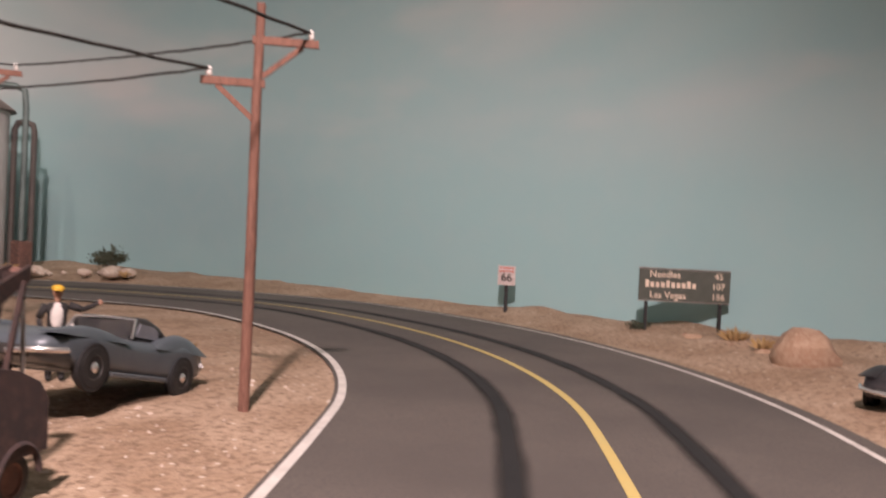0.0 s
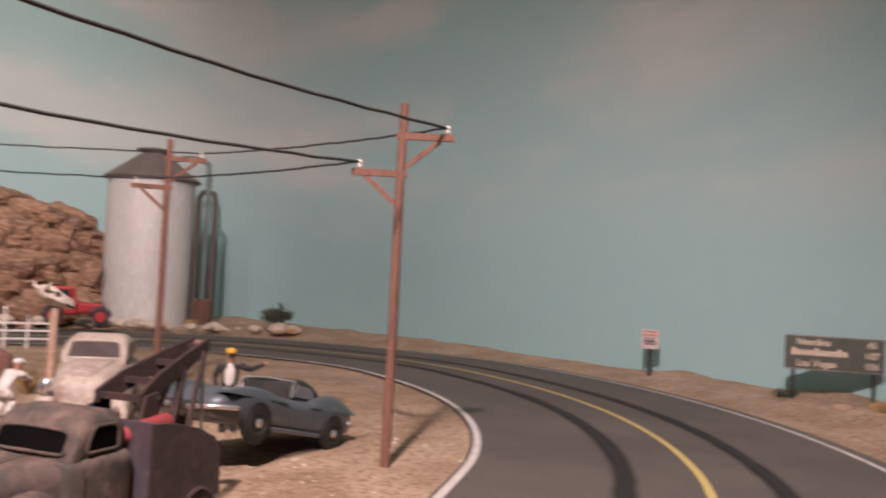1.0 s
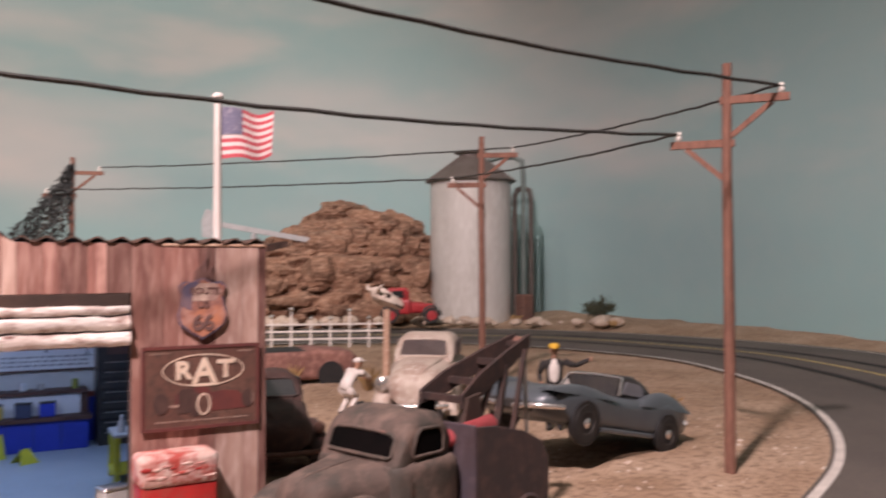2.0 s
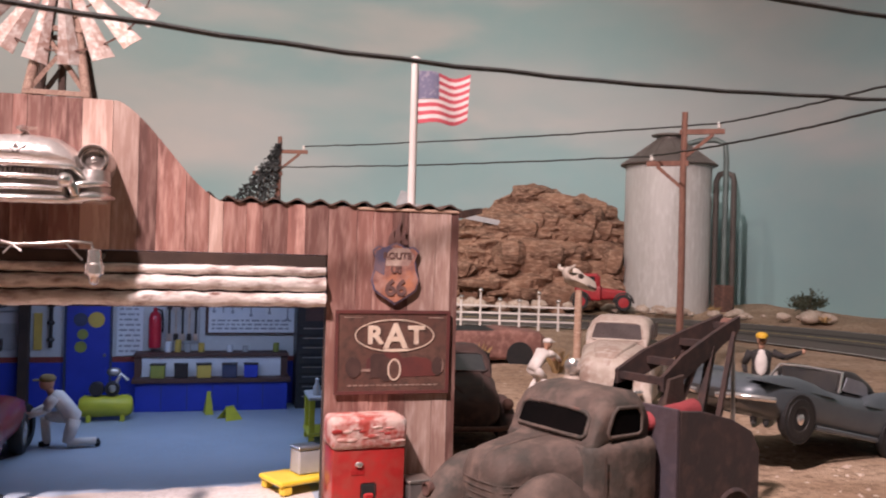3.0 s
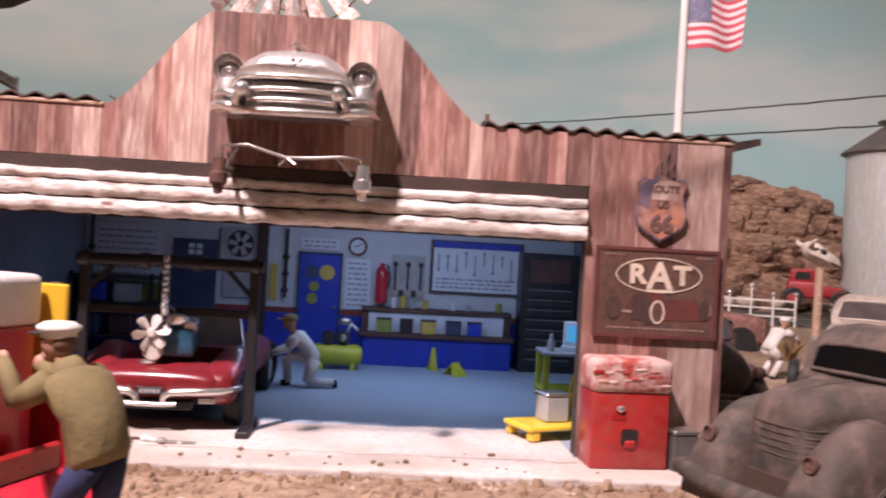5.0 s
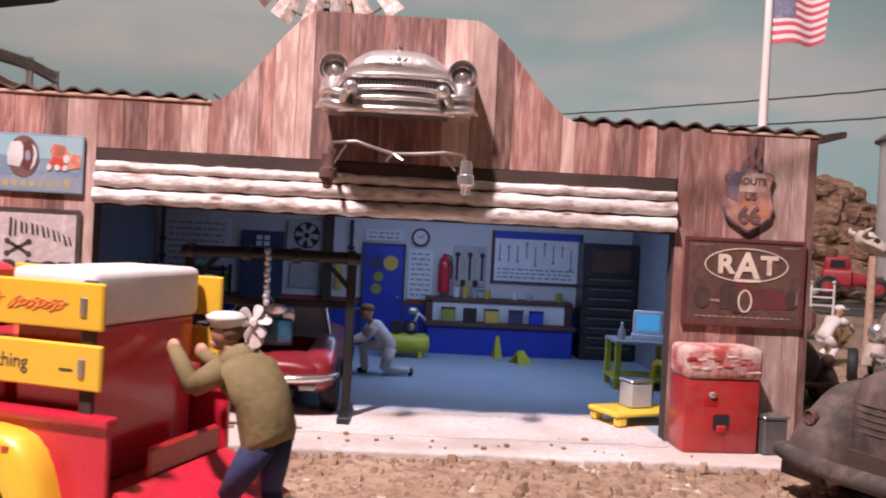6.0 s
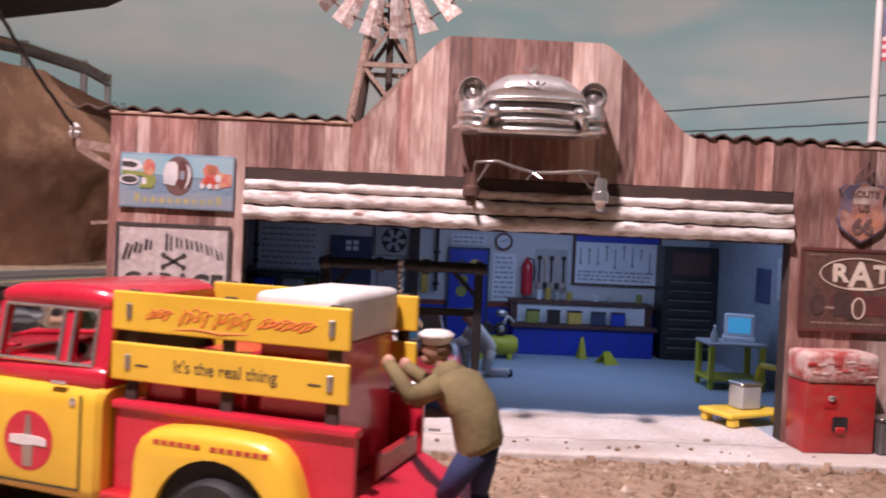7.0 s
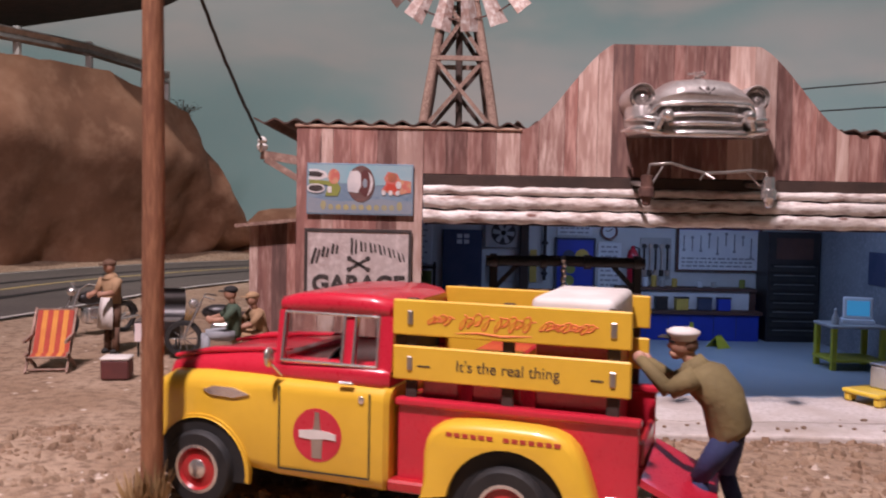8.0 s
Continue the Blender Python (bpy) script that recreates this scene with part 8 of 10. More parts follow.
for x0, x1, z0, z1, mt in ((-3.3, -2.7, 0.9, 1.3, "sign_olive"), (-0.60, -0.45, 1.1, 1.8, "sign_yellow"), (-1.5, -0.9, 1.1, 1.6, "pale_grey")):
    w = wall_board("wall_poster", x0, x1, z0, z1, M[mt], "small faded poster on the garage back wall", "poster", 0.014)
# right wall posters
for y0, y1, z0, z1, mt in ((15.6, 16.4, 1.5, 2.2, "pale_grey"), (16.7, 17.3, 1.4, 2.0, "navy")):
    bm = bmesh.new()
    box(bm, 5.345, 5.37, y0, y1, z0, z1, 0.004)
    w = part("wall_poster", bm, M[mt])
    tagged(w, "small framed poster on the garage side wall", "poster")
# bench of dark shelves on the left, deep in the shade
t = thing("storage_rack", (-3.5, 19.4, 0.006), 0, "dark storage rack with boxes in the shaded corner", "rack")
for z in (0.3, 0.9, 1.4):
    bm = bmesh.new()
    box(bm, -0.6, 0.9, -0.3, 0.4, z, z + 0.05)
    part("shelf", bm, M["tool_black"], t)
for x in (-0.58, 0.86):
    for y in (-0.28, 0.36):
        bm = bmesh.new()
        box(bm, x - 0.03, x + 0.03, y - 0.03, y + 0.03, 0, 1.5)
        part("upright", bm, M["tool_black"], t)
for x, z, mt in ((-0.3, 0.35, "navy"), (0.3, 0.35, "bench_brown"), (-0.2, 0.95, "shop_blue"), (0.35, 0.95, "pale_grey")):
    bm = bmesh.new()
    box(bm, x - 0.2, x + 0.2, -0.2, 0.2, z, z + 0.35, 0.02)
    part("bin", bm, M[mt], t)
# compressor
c = thing("air_compressor", (0.86, 18.55, 0.006), 4, "yellow-green air compressor with a dark motor", "compressor")
bm = bmesh.new()
turned(bm, [(0.02, -0.46), (0.14, -0.44), (0.19, -0.36), (0.19, 0.36), (0.14, 0.44), (0.02, 0.46)], (0, 0, 0.26), "x", 18)
part("tank", bm, M["yellow_green"], c, smooth=40)
for x in (-0.28, 0.28):
    bm = bmesh.new()
    box(bm, x - 0.04, x + 0.04, -0.16, 0.16, 0, 0.12)
    part("foot", bm, M["yellow_green"], c)
for x in (-0.16, 0.10):
    bm = bmesh.new()
    turned(bm, [(0.02, -0.10), (0.12, -0.10), (0.13, -0.04), (0.13, 0.08), (0.02, 0.10)], (x, 0, 0.56), "y", 16)
    part("motor", bm, M["tool_black"], c, smooth=40)
bm = bmesh.new()
ball(bm, (0.10, -0.12, 0.58), 0.07, 10)
part("air_filter", bm, M["steel"], c)
bm = bmesh.new()
tube(bm, [(0.14, 0, 0.62), (0.24, 0, 0.82), (0.36, 0, 0.70)], 0.04, 8)
ball(bm, (0.12, 0, 0.86), 0.10, 10, (1.3, 0.8, 0.8))
part("intake", bm, M["steel"], c, smooth=50)
# wet-floor stands
for x, y, rz, high, half, foot in ((2.62, 18.95, 10, 0.40, 0.075, 0.11), (3.0, 18.4, 28, 0.22, 0.17, 0.16)):
    t = thing("floor_stand", (x, y, 0.006), rz, "yellow folding floor stand on the blue floor", "floor stand", "floor stands")
    for s in (-1, 1):
        bm = bmesh.new()
        loft(bm, [[(-half, s * foot - 0.01, 0), (half, s * foot - 0.01, 0), (half, s * foot + 0.01, 0), (-half, s * foot + 0.01, 0)], [(-half * 0.45, -0.01, high), (half * 0.45, -0.01, high), (half * 0.45, 0.01, high), (-half * 0.45, 0.01, high)]])
        leaf_ = part("leaf", bm, M["yellow_green"], t)
        bm = bmesh.new()
        loft(bm, [[(-half * 0.5, s * foot * 0.62 + s * 0.012, high * 0.3), (half * 0.5, s * foot * 0.62 + s * 0.012, high * 0.3), (half * 0.5, s * foot * 0.6, high * 0.3), (-half * 0.5, s * foot * 0.6, high * 0.3)], [(-half * 0.35, s * foot * 0.32 + s * 0.012, high * 0.62), (half * 0.35, s * foot * 0.32 + s * 0.012, high * 0.62), (half * 0.35, s * foot * 0.3, high * 0.62), (-half * 0.35, s * foot * 0.3, high * 0.62)]])
        part("warning_panel", bm, M["tool_black"] if s < 0 else M["sign_olive"], leaf_)
    bm = bmesh.new()
    rod(bm, (-half * 0.45, 0, high), (half * 0.45, 0, high), 0.02, n=8)
    part("hinge", bm, M["yellow_green"], t)
# trolley with computer
t = thing("tool_trolley", (4.64, 16.45, 0.006), 0, "yellow steel trolley with two shelves", "trolley")
for x in (-0.42, 0.42):
    for y in (-0.32, 0.32):
        bm = bmesh.new()
        box(bm, x - 0.045, x + 0.045, y - 0.045, y + 0.045, 0.0, 0.76, 0.008)
        part("leg", bm, M["yellow_green"], t)
for z in (0.14, 0.72):
    bm = bmesh.new()
    box(bm, -0.48, 0.48, -0.38, 0.38, z, z + 0.05, 0.01)
    part("shelf", bm, M["yellow_green"] if z < 0.5 else M["pale_grey"], t)
t = thing("computer", (4.77, 16.45, 0.776), -18, "white box computer monitor with a blue screen", "computer")
bm = bmesh.new()
box(bm, -0.24, 0.24, -0.02, 0.08, 0.08, 0.46, 0.02)
loft(bm, [[(-0.22, 0.08, 0.10), (0.22, 0.08, 0.10), (0.22, 0.08, 0.44), (-0.22, 0.08, 0.44)], [(-0.14, 0.28, 0.14), (0.14, 0.28, 0.14), (0.14, 0.28, 0.38), (-0.14, 0.28, 0.38)]])
part("casing", bm, M["poster_white"], t)
bm = bmesh.new()
box(bm, -0.18, 0.18, -0.028, -0.018, 0.14, 0.40)
part("screen", bm, M["screen_blue"], t, "lit blue screen")
bm = bmesh.new()
box(bm, -0.26, 0.26, -0.12, 0.22, 0.0, 0.08, 0.01)
part("base", bm, M["poster_white"], t)
t = thing("spray_bottle", (4.31, 16.3, 0.776), 0, "small clear plastic bottle on the trolley", "bottle")
bm = bmesh.new()
turned(bm, [(0.01, 0), (0.06, 0), (0.065, 0.12), (0.03, 0.19), (0.025, 0.24), (0.035, 0.25), (0.01, 0.28)], n=12)
part("bottle", bm, M["pale_grey"], t, smooth=40)
# yellow dolly with a battery box
M["dolly_yellow"] = material("dolly_yellow", (0.84, 0.60, 0.05), 0.35, 0, (0.76, 0.52, 0.04), 2.0, coat=0.4)
t = thing("flat_dolly", (3.84, 13.72, 0.011), 24, "yellow flat dolly with a bent push handle", "dolly")
bm = bmesh.new()
box(bm, -0.50, 0.50, -0.31, 0.31, 0.12, 0.19, 0.03, 2)
part("deck", bm, M["dolly_yellow"], t)
for x in (-0.39, 0.39):
    for y in (-0.24, 0.24):
        bm = bmesh.new()
        box(bm, x - 0.08, x + 0.08, y - 0.06, y + 0.06, 0.0, 0.13, 0.03)
        part("foot", bm, M["dolly_yellow"], t)
bm = bmesh.new()
tube(bm, [(0.47, -0.26, 0.17), (0.53, -0.26, 0.66), (0.51, -0.18, 0.73), (0.51, 0.18, 0.73), (0.53, 0.26, 0.66), (0.47, 0.26, 0.17)], 0.042, 8)
part("handle", bm, M["yellow_green"], t, smooth=50)
t = thing("battery_charger", (3.87, 13.74, 0.203), 20, "grey metal box with a dull lid on the dolly", "metal box")
bm = bmesh.new()
box(bm, -0.165, 0.165, -0.14, 0.14, 0, 0.32, 0.02)
part("case", bm, M["pale_grey"], t)
bm = bmesh.new()
box(bm, -0.175, 0.175, -0.15, 0.15, 0.32, 0.36, 0.015)
part("lid", bm, M["steel"], t)
# red car being rebuilt under the gantry
def rebuilt_roadster(loc):
    """Sports car facing the yard, its hood off and the engine bay open."""
    t = thing("sports_car", loc, 0, "dark red sports car without its hood under the engine gantry", "sports car")
    R_ = M["vette_red"]

    def arched(y, x0, x1, z0, z1, n=16):
        cx, hw = (x0 + x1) / 2, (x1 - x0) / 2
        out = []
        for i in range(n):
            a = 2 * math.pi * i / n
            c, s_ = math.cos(a), math.sin(a)
            out.append((cx + hw * math.copysign(abs(c) ** 0.62, c), y, (z0 + z1) / 2 + (z1 - z0) / 2 * math.copysign(abs(s_) ** 0.62, s_)))
        return out
    for sx in (-1, 1):
        bm = bmesh.new()
        loft(bm, [arched(y, min(sx * a, sx * b), max(sx * a, sx * b), z0, z1) for y, a, b, z0, z1 in ((0.00, 0.50, 0.78, 0.42, 0.56), (0.03, 0.46, 0.86, 0.36, 0.64), (0.12, 0.45, 0.91, 0.31, 0.70), (0.30, 0.46, 0.935, 0.27, 0.735), (0.50, 0.50, 0.94, 0.26, 0.785), (0.72, 0.56, 0.94, 0.26, 0.875), (0.92, 0.60, 0.93, 0.26, 0.915), (1.12, 0.60, 0.92, 0.26, 0.895), (1.40, 0.56, 0.90, 0.26, 0.82), (1.75, 0.52, 0.90, 0.26, 0.78))])
        wing = part("front_wing", bm, R_, t, "peaked dark red front wing", 60)
        # black disc on the wing, painted-in shade of the wheel arch
        bm = bmesh.new()
        slab(bm, [(0.62 + 0.35 * math.cos(radians(a)), 0.31 + 0.35 * math.sin(radians(a))) for a in range(0, 360, 15)], min(sx * 0.86, sx * 0.945), max(sx * 0.86, sx * 0.945), "x")
        part("wheel_well", bm, M["black"], wing)
        for y in (0.62, 3.05):
            bm = bmesh.new()
            turned(bm, [(0.19, -0.10), (0.28, -0.10), (0.31, -0.06), (0.31, 0.06), (0.28, 0.10), (0.19, 0.10)], (sx * 0.83, y, 0.31), "x", 24, True)
            wh = part("wheel", bm, M["rubber"], t, smooth=40)
            bm = bmesh.new()
            turned(bm, [(0.19, -sx * 0.06), (0.20, sx * 0.09), (0.15, sx * 0.10), (0.10, sx * 0.07), (0.03, sx * 0.11)], (sx * 0.83, y, 0.31), "x", 20)
            bmesh.ops.recalc_face_normals(bm, faces=bm.faces)
            part("rim", bm, M["chrome"], wh, "chrome wheel rim", 40)
        bm = bmesh.new()
        tube(bm, [(sx * 0.14, -0.10, 0.33), (sx * 0.16, -0.11, 0.42), (sx * 0.24, -0.10, 0.465), (sx * 0.50, -0.07, 0.475), (sx * 0.78, -0.01, 0.485), (sx * 0.92, 0.12, 0.49), (sx * 0.95, 0.30, 0.49)], [0.035, 0.042, 0.046, 0.046, 0.045, 0.04, 0.03], 10)
        part("front_bumper", bm, M["chrome"], t, "split chrome front bumper", 50)
        bm = bmesh.new()
        box(bm, sx * 0.62 - 0.10, sx * 0.62 + 0.10, -0.015, 0.03, 0.335, 0.40, 0.012)
        part("side_lamp", bm, M["steel"], t)
    bm = bmesh.new()
    loft(bm, [arched(y, -w, w, z0, z1, 32) for y, w, z0, z1 in ((-0.06, 0.60, 0.50, 0.60), (-0.045, 0.68, 0.44, 0.655), (0.02, 0.74, 0.38, 0.70), (0.14, 0.78, 0.38, 0.73), (0.32, 0.78, 0.42, 0.752), (0.46, 0.74, 0.46, 0.757), (0.48, 0.70, 0.50, 0.72))])
    part("nose", bm, R_, t, "dark red nose panel", 60)
    bm = bmesh.new()
    box(bm, -0.52, 0.52, 0.40, 1.66, 0.24, 0.52)
    part("engine_bay", bm, M["black"], t, "open black engine bay")
    bm = bmesh.new()
    box(bm, -0.46, 0.46, -0.03, 0.10, 0.25, 0.36, 0.02)
    part("air_intake", bm, M["black"], t)
    bm = bmesh.new()
    tube(bm, [(-0.30, -0.10, 0.335), (-0.15, -0.115, 0.325), (0.15, -0.115, 0.325), (0.30, -0.10, 0.335)], 0.030, 8)
    part("bumper_bar", bm, M["chrome"], t, "chrome centre bar", 50)
    bm = bmesh.new()
    box(bm, -0.15, 0.15, -0.105, -0.085, 0.43, 0.52, 0.006)
    plate = part("plate", bm, M["rim_black"], t)
    for i in range(5):
        bm = bmesh.new()
        box(bm, -0.115 + 0.048 * i, -0.08 + 0.048 * i, -0.110, -0.104, 0.452, 0.500)
        part("plate_bar", bm, M["pale_grey"], plate)
    bm = bmesh.new()
    turned(bm, [(0.01, 0.0), (0.09, 0.0), (0.10, 0.03), (0.06, 0.06), (0.01, 0.065)], (-0.12, 0.20, 0.730), "z", 18)
    part("filler_cap", bm, M["chrome"], t, "chrome cap on the nose", 40)
    bm = bmesh.new()
    loft(bm, [arched(y, -w, w, 0.26, z1, 24) for y, w, z1 in ((1.62, 0.86, 0.78), (1.80, 0.90, 0.82), (2.3, 0.89, 0.80), (2.9, 0.92, 0.86), (3.5, 0.88, 0.82), (3.95, 0.76, 0.70), (4.1, 0.60, 0.58))])
    part("tub", bm, R_, t, smooth=60)
    bm = bmesh.new()
    box(bm, -0.62, 0.62, 1.95, 2.75, 0.70, 0.835, 0.04)
    part("cockpit", bm, M["black"], t, "dark open cockpit")
    for x in (-0.32, 0.32):
        bm = bmesh.new()
        box(bm, x - 0.24, x + 0.24, 2.55, 2.72, 0.72, 1.06, 0.06, 2)
        part("seat", bm, M["rim_black"], t, smooth=50)
    bm = bmesh.new()
    tube(bm, [(-0.72, 1.72, 0.80), (-0.62, 1.92, 1.20), (0, 1.86, 1.23), (0.62, 1.92, 1.20), (0.72, 1.72, 0.80)], 0.026, 8)
    frame_ = part("windscreen_frame", bm, M["chrome"], t, "chrome windscreen frame", 50)
    bm = bmesh.new()
    loft(bm, [[(-0.70, 1.72, 0.80), (0, 1.64, 0.82), (0.70, 1.72, 0.80), (0.70, 1.735, 0.80), (0, 1.655, 0.82), (-0.70, 1.735, 0.80)], [(-0.61, 1.92, 1.19), (0, 1.86, 1.21), (0.61, 1.92, 1.19), (0.61, 1.935, 1.19), (0, 1.875, 1.21), (-0.61, 1.935, 1.19)]])
    part("windscreen", bm, M["glass_reflection_grey"], frame_, "windscreen with a grey reflection as its colour")
    return t


rebuilt_roadster((-0.92, 13.12, 0.006))
M["gantry_black"] = material("gantry_black", (0.012, 0.012, 0.014), 0.5, 0.2, (0.02, 0.019, 0.02), 3.0)
g = thing("engine_gantry", (-0.82, 13.3, 0.006), 0, "dark steel engine gantry on two posts", "gantry")
for x in (-0.98, 0.98):
    bm = bmesh.new()
    box(bm, x - 0.055, x + 0.055, -0.055, 0.055, 0.0, 2.0, 0.012)
    part("post", bm, M["gantry_black"], g)
    bm = bmesh.new()
    box(bm, x - 0.07, x + 0.07, -0.45, 0.45, 0.0, 0.08, 0.01)
    part("foot", bm, M["gantry_black"], g)
    bm = bmesh.new()
    beam(bm, (x, 0, 1.55), (x - 0.35 * (1 if x > 0 else -1), 0, 1.92), 0.06, 0.06)
    part("gusset", bm, M["gantry_black"], g)
bm = bmesh.new()
tube(bm, [(-1.08, 0, 1.94), (0, 0, 1.955), (1.08, 0, 1.94)], 0.075, 14)
part("beam", bm, M["gantry_black"], g, smooth=50)
for x in (-0.98, -0.30, 0.30, 0.98):
    bm = bmesh.new()
    turned(bm, [(0.07, -0.05), (0.10, -0.045), (0.10, 0.045), (0.07, 0.05)], (x, 0, 1.945), "x", 14, True)
    part("clamp", bm, M["tool_black"], g, smooth=40)
bm = bmesh.new()
box(bm, -1.0, 1.0, 0.2, 0.26, 1.3, 1.40, 0.01)
part("cross_bar", bm, M["gantry_black"], g)
bm = bmesh.new()
for k in range(10):
    turned(bm, [(0.03, -0.04), (0.045, 0), (0.03, 0.04)], (-0.04 + 0.012 * (k % 2), -0.10, 1.98 - 0.068 * k), "z", 6)
part("chain", bm, M["chrome"], g, "chrome hoist chain")
en = thing("hanging_engine", (-0.94, 13.42, 0.04), 8, "blue and chrome engine hanging over the open engine bay", "engine")
bm = bmesh.new()
box(bm, -0.06, 0.40, -0.06, 0.62, 0.78, 1.12, 0.05, 2)
block = part("block", bm, material("engine_blue", (0.03, 0.11, 0.19), 0.35, 0, (0.015, 0.05, 0.10), 5, coat=0.3), en, smooth=50)
for sx in (0.0, 0.34):
    bm = bmesh.new()
    tube(bm, [(sx, 0.0, 1.13), (sx, 0.30, 1.15), (sx, 0.60, 1.13)], [0.07, 0.085, 0.07], 10)
    part("valve_cover", bm, M["chrome"], block, "chrome valve cover", 50)
bm = bmesh.new()
rod(bm, (0.10, 0.1, 1.16), (0.07, -0.14, 1.42), 0.015, n=6)
rod(bm, (0.26, 0.4, 1.16), (0.07, -0.14, 1.42), 0.015, n=6)
part("sling", bm, M["steel"], en)
# fan: six flat blades, twisted a little, on a hub with a pulley under it
for k in range(6):
    a = radians(60 * k + 12)
    c, s_ = math.cos(a), math.sin(a)
    bm = bmesh.new()
    rings = []
    for r, w, tw in ((0.04, 0.024, 0.015), (0.10, 0.046, 0.03), (0.165, 0.060, 0.035), (0.205, 0.048, 0.03), (0.22, 0.016, 0.015)):
        rings.append([(-0.08 + c * r - s_ * w * u, -0.16 + tw * u + v, 1.08 + s_ * r + c * w * u) for u, v in ((-1, -0.01), (0, -0.022), (1, -0.01), (1, 0.01), (0, 0.0), (-1, 0.01))])
    loft(bm, rings)
    part("fan_blade", bm, M["white_paint"], en, "white fan blade", 60)
bm = bmesh.new()
turned(bm, [(0.01, -0.06), (0.04, -0.055), (0.055, -0.03), (0.055, 0.06), (0.03, 0.10)], (-0.08, -0.17, 1.08), "y", 16)
bmesh.ops.recalc_face_normals(bm, faces=bm.faces)
part("fan_hub", bm, M["bone_white"], en, smooth=40)
bm = bmesh.new()
turned(bm, [(0.01, -0.03), (0.10, -0.03), (0.115, -0.01), (0.10, 0.0), (0.115, 0.02), (0.10, 0.035), (0.01, 0.04)], (-0.06, -0.12, 0.86), "y", 20)
bmesh.ops.recalc_face_normals(bm, faces=bm.faces)
part("pulley", bm, M["bone_white"], en, "pale crank pulley", 40)
bm = bmesh.new()
turned(bm, [(0.02, 1.16), (0.13, 1.17), (0.15, 1.20), (0.15, 1.27), (0.13, 1.29), (0.02, 1.31)], (0.17, 0.08, 0), "z", 20)
part("air_cleaner", bm, M["chrome"], en, "chrome air cleaner", 40)

t = thing("tyre", (-0.12, 16.5, 0.006), 80, "black tyre standing beside the mechanic", "tyre")
bm = bmesh.new()
turned(bm, [(0.20, -0.10), (0.32, -0.10), (0.35, -0.06), (0.35, 0.06), (0.32, 0.10), (0.20, 0.10)], (0, 0, 0.35), "y", 24, True)
part("tread", bm, M["rubber"], t, smooth=40)
# tools lying on the apron
for x, y, rz, ln, mt in ((-1.15, 12.62, 5, 0.55, "rust"), (-1.35, 12.45, -8, 0.50, "dark_wood"), (-0.62, 12.55, -12, 0.42, "poster_white"), (-0.45, 12.52, 3, 0.36, "steel")):
    t = thing("hand_tool", (x, y, 0.0), rz, "hand tool lying on the concrete apron", "tool", "tools on the apron")
    bm = bmesh.new()
    rod(bm, (-ln / 2, 0, 0.03), (ln / 2, 0, 0.025), 0.022, 0.016, 8)
    part("shaft", bm, M[mt], t)
    bm = bmesh.new()
    ball(bm, (-ln / 2, 0, 0.04), 0.05, 8, (1.3, 1, 0.7))
    part("head", bm, M["steel"] if mt != "poster_white" else M[mt], t)
# red drinks machine
M["red_worn"] = material("red_worn", (0.46, 0.03, 0.028), 0.4, 0, (0.30, 0.02, 0.02), 2.0, coat=0.3, third=(0.36, 0.05, 0.04), fine=9)
M["white_worn"] = material("white_worn", (0.66, 0.46, 0.40), 0.5, 0, (0.42, 0.07, 0.055), 2.6, (0.42, 0.58), (0.70, 0.58, 0.53), 7, 0.02, 8)
v = thing("drinks_machine", (4.42, 12.45, 0.0), 4, "worn red drinks machine with a battered white top panel", "drinks machine")
bm = bmesh.new()
box(bm, -0.44, 0.44, -0.22, 0.24, 0.0, 0.84, 0.03, 2)
body = part("cabinet", bm, M["red_worn"], v, smooth=40)
bm = bmesh.new()
box(bm, -0.46, 0.46, -0.25, 0.25, 0.83, 1.20, 0.07, 3)
part("top_panel", bm, M["white_worn"], v, "worn red and white embossed top panel", 40)
# embossed panel: blurred, worn relief
rnd = random.Random(14)
for i in range(14):
    bm = bmesh.new()
    x, z = -0.38 + 0.057 * i + rnd.uniform(-0.02, 0.02), rnd.uniform(0.90, 1.12)
    ball(bm, (x, -0.246, z), rnd.uniform(0.03, 0.055), 10, (1.5, 0.32, rnd.uniform(0.35, 0.7)))
    part("worn_relief", bm, M["white_worn"] if i % 5 else M["red_worn"], v, smooth=60)
bm = bmesh.new()
box(bm, -0.10, 0.09, -0.228, -0.21, 0.26, 0.44, 0.02)
part("slot", bm, M["black"], v, "dark delivery slot")
bm = bmesh.new()
box(bm, -0.06, 0.06, -0.25, -0.215, 0.24, 0.32, 0.015)
part("slot_flap", bm, M["rim_red"], v)
bm = bmesh.new()
ball(bm, (-0.12, -0.23, 0.66), 0.045, 10, (1.2, 0.6, 0.8))
part("coin_knob", bm, M["chrome"], v)
bm = bmesh.new()
box(bm, -0.22, -0.05, -0.226, -0.215, 0.54, 0.60)
part("lettering_bar", bm, M["rim_red"], v)
M["bin_grey"] = material("bin_grey", (0.13, 0.12, 0.115), 0.6, 0.2, (0.09, 0.08, 0.078), 3.0)
t = thing("waste_bin", (5.05, 12.38, 0.0), 10, "small grey metal waste bin beside the machine", "bin")
bm = bmesh.new()
box(bm, -0.15, 0.15, -0.14, 0.14, 0, 0.40, 0.02)
part("can", bm, M["bin_grey"], t)
bm = bmesh.new()
box(bm, -0.16, 0.16, -0.15, 0.15, 0.40, 0.44, 0.01)
part("lid", bm, M["steel"], t)

